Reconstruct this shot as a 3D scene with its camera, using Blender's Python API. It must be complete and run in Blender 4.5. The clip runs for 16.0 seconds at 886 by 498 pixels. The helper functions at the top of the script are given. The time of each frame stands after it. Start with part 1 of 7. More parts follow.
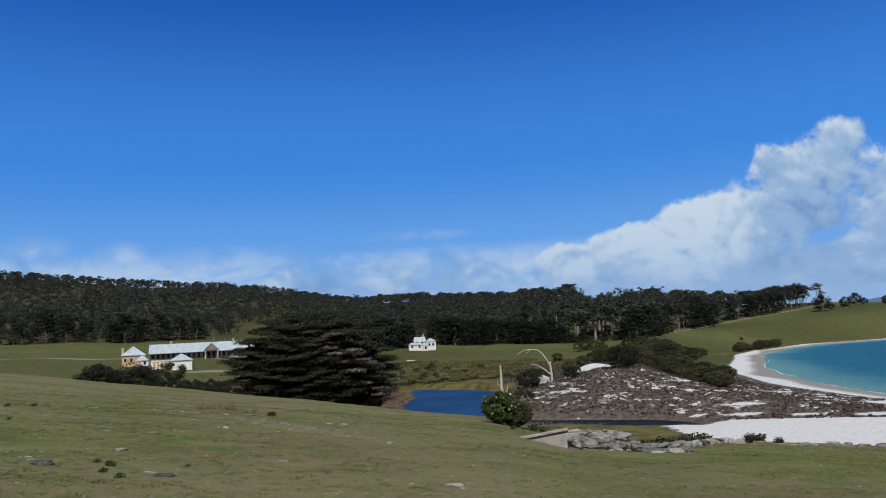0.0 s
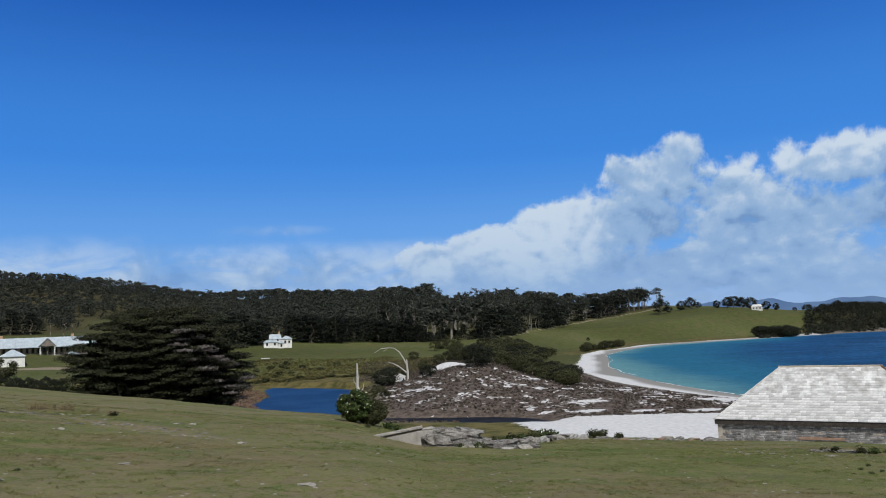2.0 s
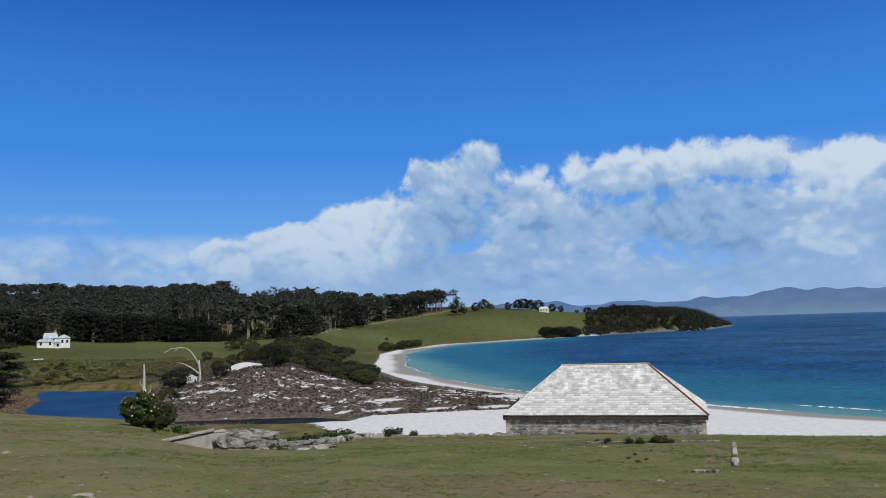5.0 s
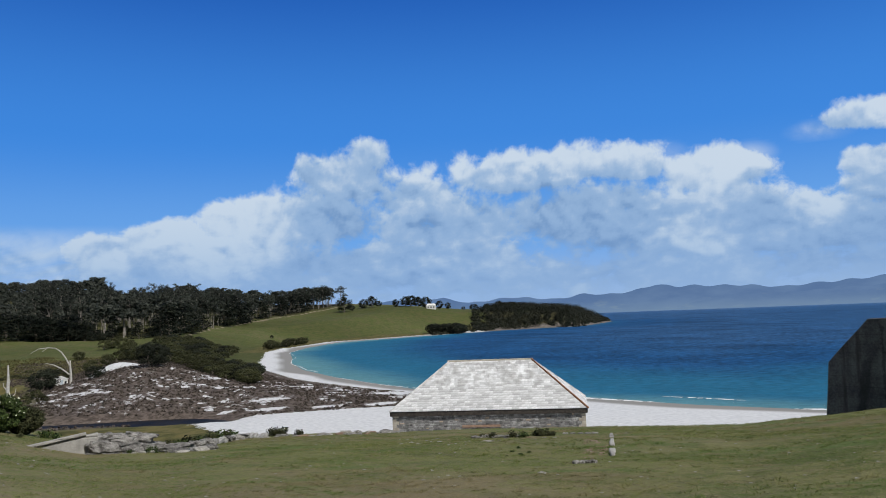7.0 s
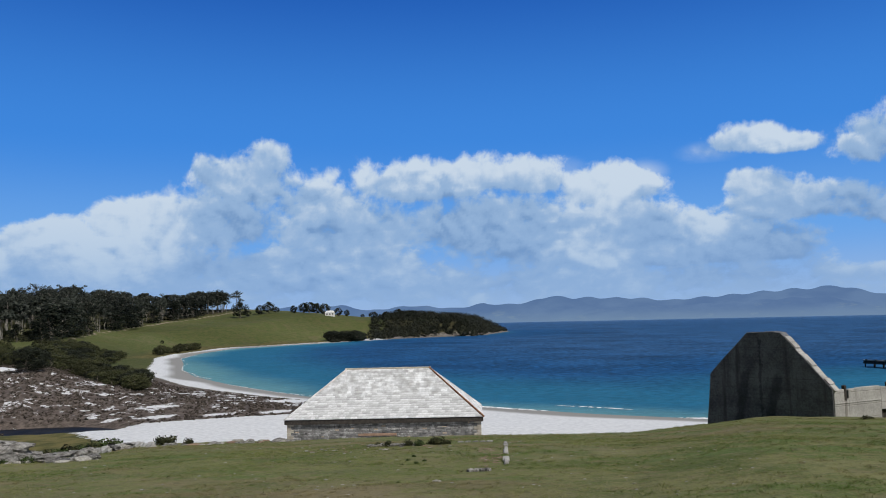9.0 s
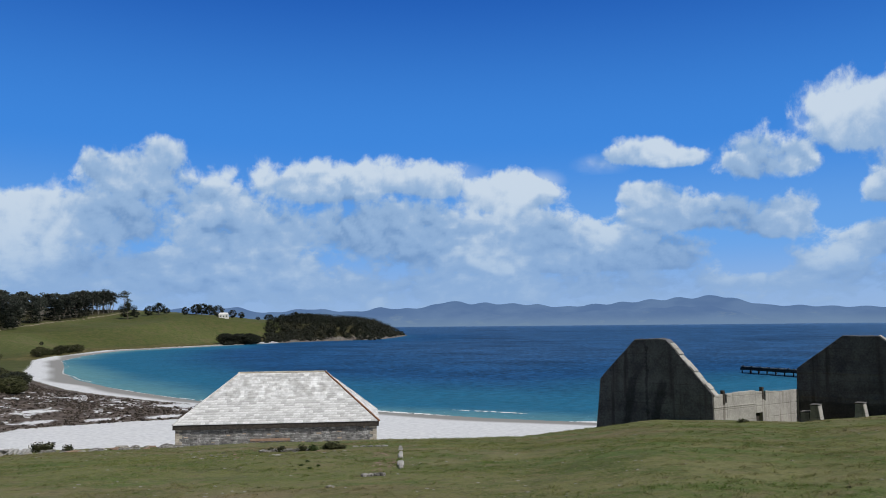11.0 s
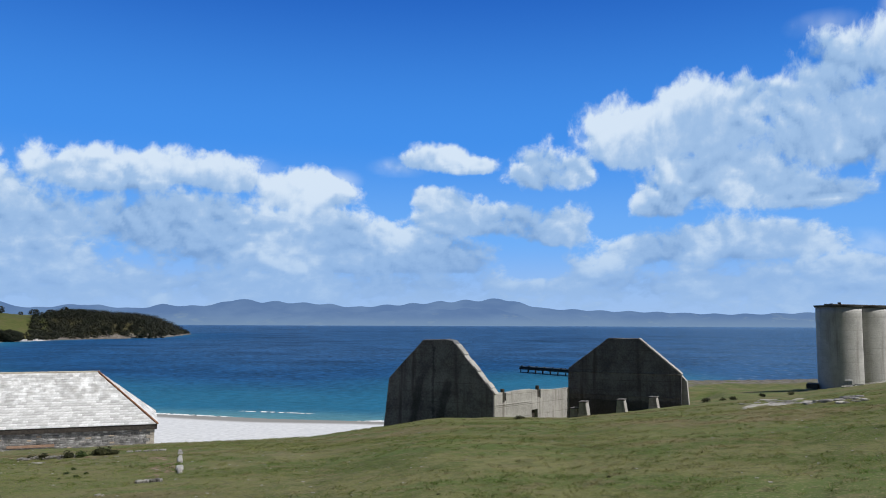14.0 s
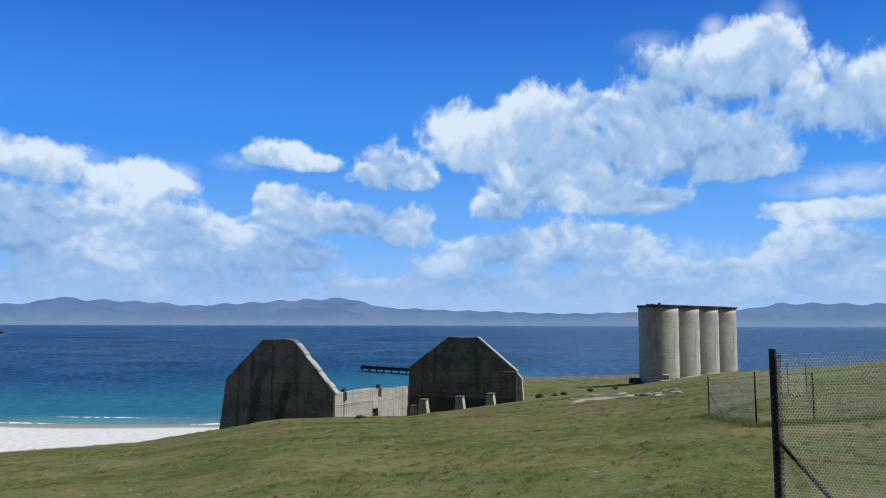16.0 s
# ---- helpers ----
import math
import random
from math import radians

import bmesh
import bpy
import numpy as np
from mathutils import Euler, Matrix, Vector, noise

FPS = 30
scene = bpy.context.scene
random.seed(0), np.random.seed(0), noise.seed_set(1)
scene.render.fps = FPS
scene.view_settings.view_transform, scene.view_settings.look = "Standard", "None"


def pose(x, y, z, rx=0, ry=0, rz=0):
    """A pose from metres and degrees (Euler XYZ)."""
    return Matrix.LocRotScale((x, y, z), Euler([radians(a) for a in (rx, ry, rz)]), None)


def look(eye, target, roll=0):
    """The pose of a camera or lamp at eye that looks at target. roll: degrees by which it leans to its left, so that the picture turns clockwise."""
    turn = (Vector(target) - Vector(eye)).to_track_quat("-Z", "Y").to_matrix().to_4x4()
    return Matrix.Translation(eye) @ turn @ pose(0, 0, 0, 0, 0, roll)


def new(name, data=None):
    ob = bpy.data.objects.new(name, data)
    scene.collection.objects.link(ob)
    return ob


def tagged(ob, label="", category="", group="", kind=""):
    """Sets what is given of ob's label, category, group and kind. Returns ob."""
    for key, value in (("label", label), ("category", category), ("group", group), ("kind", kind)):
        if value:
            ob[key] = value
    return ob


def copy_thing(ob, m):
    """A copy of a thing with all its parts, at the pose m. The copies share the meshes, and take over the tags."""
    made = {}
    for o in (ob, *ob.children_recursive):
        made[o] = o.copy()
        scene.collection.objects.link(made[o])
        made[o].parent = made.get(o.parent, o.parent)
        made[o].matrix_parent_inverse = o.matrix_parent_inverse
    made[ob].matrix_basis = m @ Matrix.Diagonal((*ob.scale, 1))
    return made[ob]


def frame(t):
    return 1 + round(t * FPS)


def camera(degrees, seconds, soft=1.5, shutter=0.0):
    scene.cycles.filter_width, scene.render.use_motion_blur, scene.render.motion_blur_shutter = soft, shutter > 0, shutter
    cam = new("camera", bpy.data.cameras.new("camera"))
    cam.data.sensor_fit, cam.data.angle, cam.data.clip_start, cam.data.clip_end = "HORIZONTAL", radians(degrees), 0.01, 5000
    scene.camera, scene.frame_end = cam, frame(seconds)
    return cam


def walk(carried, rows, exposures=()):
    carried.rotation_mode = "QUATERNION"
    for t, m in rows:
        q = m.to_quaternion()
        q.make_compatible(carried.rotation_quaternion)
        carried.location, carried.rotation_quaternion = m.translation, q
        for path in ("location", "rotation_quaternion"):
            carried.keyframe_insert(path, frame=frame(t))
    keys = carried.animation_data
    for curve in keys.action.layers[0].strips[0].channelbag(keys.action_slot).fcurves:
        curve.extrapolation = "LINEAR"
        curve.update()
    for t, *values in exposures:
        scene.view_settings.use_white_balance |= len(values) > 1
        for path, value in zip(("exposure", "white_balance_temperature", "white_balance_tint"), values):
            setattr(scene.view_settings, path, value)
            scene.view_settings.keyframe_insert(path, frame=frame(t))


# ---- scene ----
EYE = Vector((0, 0, 18.0))
cam = camera(57.83, 16.0, 0.95)
# seconds, heading to the right, tilt up, lean
TURN = [
    (0, -0.03, 6.35, -2.95),
    (0.5, 2.61, 6.15, -3.05),
    (1, 5.77, 6.02, -2.94),
    (1.5, 7.79, 5.88, -2.78),
    (2, 9.98, 5.77, -2.33),
    (2.5, 12.14, 5.72, -2.23),
    (3, 14.52, 5.58, -2.18),
    (3.5, 17.03, 5.52, -1.81),
    (4, 19.78, 5.40, -1.87),
    (4.5, 21.95, 5.33, -1.88),
    (5, 24.12, 5.22, -1.98),
    (7.5, 33.97, 4.71, -2.08),
    (8, 35.78, 4.80, -1.81),
    (8.5, 37.51, 4.95, -1.52),
    (11, 46.41, 5.26, -0.59),
    (11.5, 48.53, 5.27, -0.35),
    (12, 51.04, 5.26, -0.16),
    (12.5, 53.21, 5.26, -0.26),
    (13, 56.11, 5.30, 0.00),
    (13.5, 58.67, 5.27, 0.21),
    (14, 61.08, 5.20, 0.21),
    (14.5, 63.89, 5.28, -0.08),
    (15, 66.60, 5.37, -0.28),
    (15.5, 69.66, 5.30, 0.07),
    (16, 72.28, 5.18, 0.16),
]


def aim(heading, tilt):
    a, e = radians(heading), radians(tilt)
    return Vector((math.sin(a) * math.cos(e), math.cos(a) * math.cos(e), math.sin(e)))


walk(cam, [(t, look(EYE, EYE + aim(h, p), r)) for t, h, p, r in TURN],
     exposures=[(0, -0.40), (5.0, -0.38), (13.0, -0.40), (14.0, -0.18), (14.5, -0.02), (15.3, 0.0), (16, -0.12)])

# ---- light: clear sky, high sun behind the camera ----
SUN_HEADING, SUN_HEIGHT = 171.0, 50.0
world = bpy.data.worlds.new("world")
scene.world = world
world.use_nodes = True
wt = world.node_tree
sky = wt.nodes.new("ShaderNodeTexSky")
sky.sky_type = "NISHITA"
sky.sun_disc = False
sky.sun_elevation = radians(SUN_HEIGHT)
sky.sun_rotation = radians(SUN_HEADING)
sky.air_density, sky.dust_density, sky.ozone_density = 1.0, 0.15, 6.0
wt.nodes["Background"].inputs["Strength"].default_value = 0.025
wt.links.new(sky.outputs["Color"], wt.nodes["Background"].inputs["Color"])
sun = new("sun", bpy.data.lights.new("sun", "SUN"))
sun.data.energy, sun.data.angle, sun.data.color = 5.0, radians(0.55), (1.0, 0.975, 0.945)
sun.matrix_world = look(aim(SUN_HEADING, SUN_HEIGHT) * 300, (0, 0, 0))

# ---- materials ----
class Net:
    """Short hand for one node tree."""

    def __init__(self, name):
        self.mat = bpy.data.materials.new(name)
        self.mat.use_nodes = True
        self.t = self.mat.node_tree
        self.t.nodes.clear()
        self.out = self.t.nodes.new("ShaderNodeOutputMaterial")

    def put(self, socket, value):
        if isinstance(value, bpy.types.NodeSocket):
            self.t.links.new(value, socket)
        elif value is not None:
            if hasattr(socket.default_value, "__len__") and len(socket.default_value) == 4 and len(value) == 3:
                value = (*value, 1)
            socket.default_value = value

    def node(self, kind, **inputs):
        n = self.t.nodes.new("ShaderNode" + kind)
        for k, v in inputs.items():
            self.put(n.inputs[k.replace("_", " ")], v)
        return n

    def place(self, scale=(1, 1, 1)):
        n = self.node("Mapping", Vector=self.node("TexCoord").outputs["Object"])
        n.inputs["Scale"].default_value = scale
        return n.outputs[0]

    def noise(self, scale, detail=4.0, rough=0.55, at=None, distort=0.0):
        n = self.node("TexNoise", Scale=scale, Detail=detail, Roughness=rough, Distortion=distort, Vector=at if at is not None else self.place())
        return n.outputs["Fac"]

    def math(self, op, a, b=0.0, c=0.0):
        n = self.t.nodes.new("ShaderNodeMath")
        n.operation = op
        for s, v in zip(n.inputs, (a, b, c)):
            self.put(s, v)
        return n.outputs[0]

    def span(self, v, a, b, lo=0.0, hi=1.0, smooth=True):
        n = self.node("MapRange", Value=v)
        n.interpolation_type = "SMOOTHSTEP" if smooth else "LINEAR"
        for k, x in (("From Min", a), ("From Max", b), ("To Min", lo), ("To Max", hi)):
            self.put(n.inputs[k], x)
        return n.outputs["Result"]

    def mix(self, fac, a, b):
        n = self.t.nodes.new("ShaderNodeMix")
        n.data_type = "RGBA"
        self.put(n.inputs[0], fac)
        self.put(n.inputs[6], a)
        self.put(n.inputs[7], b)
        return n.outputs[2]

    def scaled(self, color, fac):
        n = self.t.nodes.new("ShaderNodeVectorMath")
        n.operation = "SCALE"
        self.put(n.inputs[0], color)
        self.put(n.inputs["Scale"], fac)
        return n.outputs[0]

    def attr(self, name):
        n = self.node("Attribute")
        n.attribute_name = name
        return n.outputs["Fac"]

    def bump(self, height, strength=0.5, dist=0.05):
        return self.node("Bump", Height=height, Strength=strength, Distance=dist).outputs[0]

    def surface(self, color, rough=0.8, normal=None, metal=0.0, spec=0.3, **more):
        n = self.node("BsdfPrincipled", Base_Color=color, Roughness=rough, Metallic=metal)
        self.put(n.inputs["Specular IOR Level"], spec)
        if normal is not None:
            self.put(n.inputs["Normal"], normal)
        for k, v in more.items():
            self.put(n.inputs[k.replace("_", " ")], v)
        self.t.links.new(n.outputs[0], self.out.inputs["Surface"])
        return self.mat


def mat_plain(name, a, b, scale=3.0, rough=0.85, bump=0.3, dist=0.03, per_object=0.0, spec=0.25, metal=0.0):
    """Two tones mixed at two scales, with relief."""
    n = Net(name)
    f = n.math("ADD", n.math("MULTIPLY", n.noise(scale, 5), 0.6), n.math("MULTIPLY", n.noise(scale * 9, 4), 0.4))
    col = n.mix(n.span(f, 0.38, 0.62), a, b)
    if per_object:
        r = n.node("ObjectInfo").outputs["Random"]
        col = n.scaled(col, n.span(r, 0, 1, 1 - per_object, 1 + per_object, smooth=False))
    return n.surface(col, rough, n.bump(n.noise(scale * 12, 5), bump, dist), spec=spec, metal=metal)


def mat_leaf(name, dark, light, spread=0.35, scale=0.6):
    """Leaves: tone by leaf, by clump and by object; a little light through them."""
    n = Net(name)
    isl = n.node("NewGeometry").outputs["Random Per Island"]
    f = n.math("ADD", n.math("MULTIPLY", isl, 0.55), n.math("MULTIPLY", n.noise(scale, 3), 0.5))
    col = n.mix(n.span(f, 0.2, 0.85), dark, light)
    r = n.node("ObjectInfo").outputs["Random"]
    col = n.scaled(col, n.span(r, 0, 1, 1 - spread, 1 + spread, smooth=False))
    return n.surface(col, 0.75, spec=0.15)


def pasture(n):
    """Green, olive, brown and straw in patches of several sizes, by place in the world."""
    at = n.node("NewGeometry").outputs["Position"]

    def over(col, scale, lo, hi, most, tone, detail=6, rough=0.68):
        return n.mix(n.span(n.noise(scale, detail, rough, at=at), lo, hi, 0, most), col, tone)

    g = n.mix(n.span(n.noise(0.30, 7, 0.70, at=at), 0.40, 0.60), (0.082, 0.112, 0.028), (0.172, 0.174, 0.070))
    g = over(g, 0.035, 0.42, 0.62, 0.5, (0.122, 0.154, 0.038))
    g = over(g, 0.085, 0.50, 0.60, 0.72, (0.196, 0.154, 0.088))
    g = over(g, 0.16, 0.52, 0.61, 0.70, (0.076, 0.130, 0.028))
    g = over(g, 0.55, 0.53, 0.64, 0.62, (0.054, 0.088, 0.020))
    g = over(g, 1.1, 0.54, 0.64, 0.60, (0.205, 0.172, 0.094))
    return g


def mat_grass(name, low=0.8, high=1.45, straw=0.25):
    """Thin blades in the colours of the pasture, some of them straw: half of the light passes through."""
    n = Net(name)
    isl = n.node("NewGeometry").outputs["Random Per Island"]
    col = n.scaled(pasture(n), n.span(isl, 0, 1, low, high, smooth=False))
    col = n.mix(n.span(n.math("FRACT", n.math("MULTIPLY", isl, 17.3)), 1 - straw, 1.0, 0, 0.9), col, (0.31, 0.27, 0.155))
    di = n.node("BsdfDiffuse", Color=col)
    tl = n.node("BsdfTranslucent", Color=col)
    mx = n.node("MixShader", Fac=0.45)
    n.t.links.new(di.outputs[0], mx.inputs[1])
    n.t.links.new(tl.outputs[0], mx.inputs[2])
    n.t.links.new(mx.outputs[0], n.out.inputs["Surface"])
    return n.mat


def mat_ground():
    n = Net("ground_cover")
    at = n.place()
    mid, fine = n.noise(0.28, 5, 0.6, at=at), n.noise(3.5, 5, 0.65, at=at)
    hair = n.noise(16, 4, 0.7, at=at)
    g = pasture(n)
    g = n.mix(n.span(fine, 0.50, 0.64, 0, 0.65), g, (0.046, 0.058, 0.017))
    g = n.mix(n.span(hair, 0.52, 0.66, 0, 0.70), g, (0.300, 0.258, 0.142))
    dry = n.attr("dry")
    g = n.mix(n.math("MULTIPLY", dry, n.span(fine, 0.35, 0.6)), g, (0.235, 0.190, 0.125))
    lush = n.attr("lush")
    g = n.mix(n.math("MULTIPLY", lush, 0.8), g, n.mix(n.span(mid, 0.35, 0.65), (0.037, 0.052, 0.013), (0.070, 0.073, 0.024)))
    # heath on the dunes
    h = n.mix(n.span(n.noise(0.9, 5, 0.7, at=at), 0.38, 0.62), (0.064, 0.052, 0.044), (0.150, 0.122, 0.104))
    col = n.mix(n.attr("heath"), g, h)
    # reeds and marsh
    m = n.mix(n.span(mid, 0.35, 0.62), (0.060, 0.062, 0.020), (0.150, 0.125, 0.050))
    col = n.mix(n.attr("marsh"), col, m)
    # woodland floor
    w = n.mix(n.span(fine, 0.35, 0.65), (0.035, 0.033, 0.016), (0.085, 0.075, 0.035))
    col = n.mix(n.attr("wood"), col, w)
    # sand, dry and wet
    sand = n.mix(n.span(n.noise(1.2, 5, at=at), 0.3, 0.7), (0.57, 0.58, 0.59), (0.70, 0.71, 0.715))
    wet = n.attr("wet")
    sand = n.mix(wet, sand, (0.27, 0.265, 0.25))
    patch = n.math("ADD", n.attr("sand"), n.math("MULTIPLY", n.math("SUBTRACT", n.noise(0.75, 6, 0.7, at=n.place((1, 1, 2))), 0.5), 1.5))
    smask = n.span(patch, 0.46, 0.56)
    col = n.mix(smask, col, sand)
    # bare rock
    rk = n.mix(n.span(n.noise(0.5, 6, 0.7, at=at), 0.35, 0.65), (0.085, 0.078, 0.068), (0.235, 0.215, 0.19))
    rpatch = n.math("ADD", n.attr("rock"), n.math("MULTIPLY", n.math("SUBTRACT", n.noise(0.35, 6, 0.6, at=at), 0.5), 0.9))
    col = n.mix(n.span(rpatch, 0.5, 0.6), col, rk)
    # gravel track
    tr = n.mix(n.span(fine, 0.3, 0.7), (0.20, 0.165, 0.12), (0.31, 0.26, 0.20))
    col = n.mix(n.span(n.math("ADD", n.attr("track"), n.math("MULTIPLY", n.math("SUBTRACT", mid, 0.5), 0.4)), 0.45, 0.6), col, tr)
    height = n.math("ADD", n.math("MULTIPLY", fine, 0.7), n.math("MULTIPLY", hair, 0.5))
    bare = n.span(smask, 0, 1, 1.0, 0.06)
    nor = n.node("Bump", Height=height, Distance=0.12)
    n.put(nor.inputs["Strength"], n.math("MULTIPLY", bare, 0.35))
    return n.surface(col, 0.92, nor.outputs[0], spec=0.1)


def mat_sea():
    """Clear shallows over sand, dark weed beds, deep blue further out; windblown ripples."""
    n = Net("sea_water")
    at = n.place()
    d = n.attr("depth")
    wob = n.math("ADD", d, n.math("MULTIPLY", n.math("SUBTRACT", n.noise(0.009, 5, 0.6, at=n.place((1, 0.6, 1))), 0.5), 55.0))
    col = n.mix(n.span(wob, -6, 22), (0.115, 0.270, 0.300), (0.020, 0.132, 0.232))
    col = n.mix(n.span(wob, 25, 95), col, (0.012, 0.068, 0.178))
    # paler tones further out put distance haze into the water colour
    col = n.mix(n.span(wob, 90, 240), col, (0.026, 0.084, 0.196))
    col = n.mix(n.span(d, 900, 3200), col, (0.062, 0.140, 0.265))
    weed = n.math("MULTIPLY", n.span(n.noise(0.012, 5, 0.6, at=n.place((1, 0.45, 1))), 0.54, 0.64), n.span(d, 45, 110))
    col = n.mix(n.math("MULTIPLY", weed, 0.45), col, (0.003, 0.018, 0.050))
    rip = n.math("ADD", n.noise(0.55, 4, 0.6, at=n.place((1, 0.55, 1))), n.math("MULTIPLY", n.noise(0.12, 3, 0.5, at=at), 0.8))
    # light and dark of the waves, put into the colour by noise
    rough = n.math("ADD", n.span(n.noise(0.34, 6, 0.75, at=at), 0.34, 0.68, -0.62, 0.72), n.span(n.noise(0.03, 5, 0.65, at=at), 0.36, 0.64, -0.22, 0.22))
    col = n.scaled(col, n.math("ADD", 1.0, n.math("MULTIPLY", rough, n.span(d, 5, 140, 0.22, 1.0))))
    # off the point: hazy pale tone and bright glints on the crests, painted in
    glare = n.attr("haze_glint")
    col = n.mix(n.math("MULTIPLY", glare, 0.28), col, (0.085, 0.175, 0.315))
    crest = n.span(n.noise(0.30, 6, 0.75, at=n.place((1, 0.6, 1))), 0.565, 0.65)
    col = n.mix(n.math("MULTIPLY", n.math("MULTIPLY", crest, glare), 0.55), col, (0.34, 0.42, 0.52))
    nor = n.bump(rip, 0.9, 1.2)
    return sheen(n, col, nor, 0.10)


def sheen(n, col, nor, most):
    """Coloured water with a weak, broken gloss on its ripples."""
    di = n.node("BsdfDiffuse", Color=col)
    gl = n.node("BsdfGlossy", Roughness=0.28, Normal=nor)
    lw = n.node("LayerWeight", Blend=0.35, Normal=nor)
    mx = n.node("MixShader", Fac=n.math("MULTIPLY", lw.outputs["Facing"], most))
    n.t.links.new(di.outputs[0], mx.inputs[1])
    n.t.links.new(gl.outputs[0], mx.inputs[2])
    n.t.links.new(mx.outputs[0], n.out.inputs["Surface"])
    return n.mat


def mat_pond():
    n = Net("pond_water")
    rip = n.noise(1.6, 4, 0.6, at=n.place((1, 0.5, 1)))
    col = n.mix(n.span(n.noise(0.05, 4), 0.35, 0.65), (0.010, 0.043, 0.125), (0.018, 0.066, 0.175))
    return sheen(n, col, n.bump(rip, 0.6, 0.4), 0.10)


def mat_creek():
    n = Net("creek_water")
    col = n.mix(n.span(n.noise(0.3, 4), 0.35, 0.65), (0.008, 0.008, 0.007), (0.024, 0.020, 0.014))
    return sheen(n, col, n.bump(n.noise(1.6, 4), 0.4, 0.2), 0.12)


def mat_concrete(name, a, b, stain, height, damp=(), dado=None):
    """Board-marked old concrete: lift lines, rust and water streaks, blotches."""
    n = Net(name)
    at = n.place()
    f = n.math("ADD", n.math("MULTIPLY", n.noise(0.35, 6, 0.6, at=at), 0.6), n.math("MULTIPLY", n.noise(4.0, 5, 0.65, at=at), 0.4))
    col = n.mix(n.span(f, 0.36, 0.64), a, b)
    streak = n.noise(0.9, 5, 0.6, at=n.place((1, 1, 0.07)))
    col = n.mix(n.span(streak, 0.52, 0.72, 0, 0.75), col, stain)
    z = n.node("SeparateXYZ", Vector=n.node("TexCoord").outputs["Object"]).outputs[2]
    wav = n.math("ADD", n.math("MULTIPLY", z, 1 / height), n.math("MULTIPLY", n.noise(0.6, 2, at=at), 0.06))
    lift = n.math("ABSOLUTE", n.math("SUBTRACT", n.math("FRACT", wav), 0.5))
    line = n.span(lift, 0.0, 0.035, 1, 0)
    col = n.mix(n.math("MULTIPLY", line, n.span(n.noise(0.5, 3, at=at), 0.4, 0.6, 0.1, 0.7)), col, stain)
    gx, _, gz = n.node("SeparateXYZ", Vector=n.node("TexCoord").outputs["Object"]).outputs
    wander = n.math("SUBTRACT", n.noise(0.8, 5, 0.65, at=at), 0.5)
    for x0, lean, half, top in damp:
        off = n.math("ABSOLUTE", n.math("SUBTRACT", gx, n.math("MULTIPLY_ADD", gz, lean, x0)))
        edge = n.math("ADD", off, n.math("MULTIPLY", wander, 1.5))
        wet = n.math("MULTIPLY", n.span(edge, half * 1.2, half * 0.4), n.span(n.math("ADD", gz, n.math("MULTIPLY", wander, 3.0)), top, top - 0.8))
        col = n.mix(n.math("MULTIPLY", wet, 0.55), col, (0.030, 0.029, 0.031))
    if dado is not None:
        low = n.span(n.math("ADD", gz, n.math("MULTIPLY", wander, 1.2)), dado, dado - 0.35)
        col = n.mix(n.math("MULTIPLY", low, 0.6), col, (0.034, 0.032, 0.033))
    pit = n.span(n.noise(1.3, 6, 0.75, at=at), 0.66, 0.72)
    col = n.mix(n.math("MULTIPLY", pit, 0.6), col, (0.05, 0.045, 0.04))
    h = n.math("SUBTRACT", n.noise(6, 5, 0.7, at=at), n.math("ADD", n.math("MULTIPLY", line, 0.8), n.math("MULTIPLY", pit, 1.0)))
    return n.surface(col, 0.9, n.bump(h, 0.6, 0.05), spec=0.2)


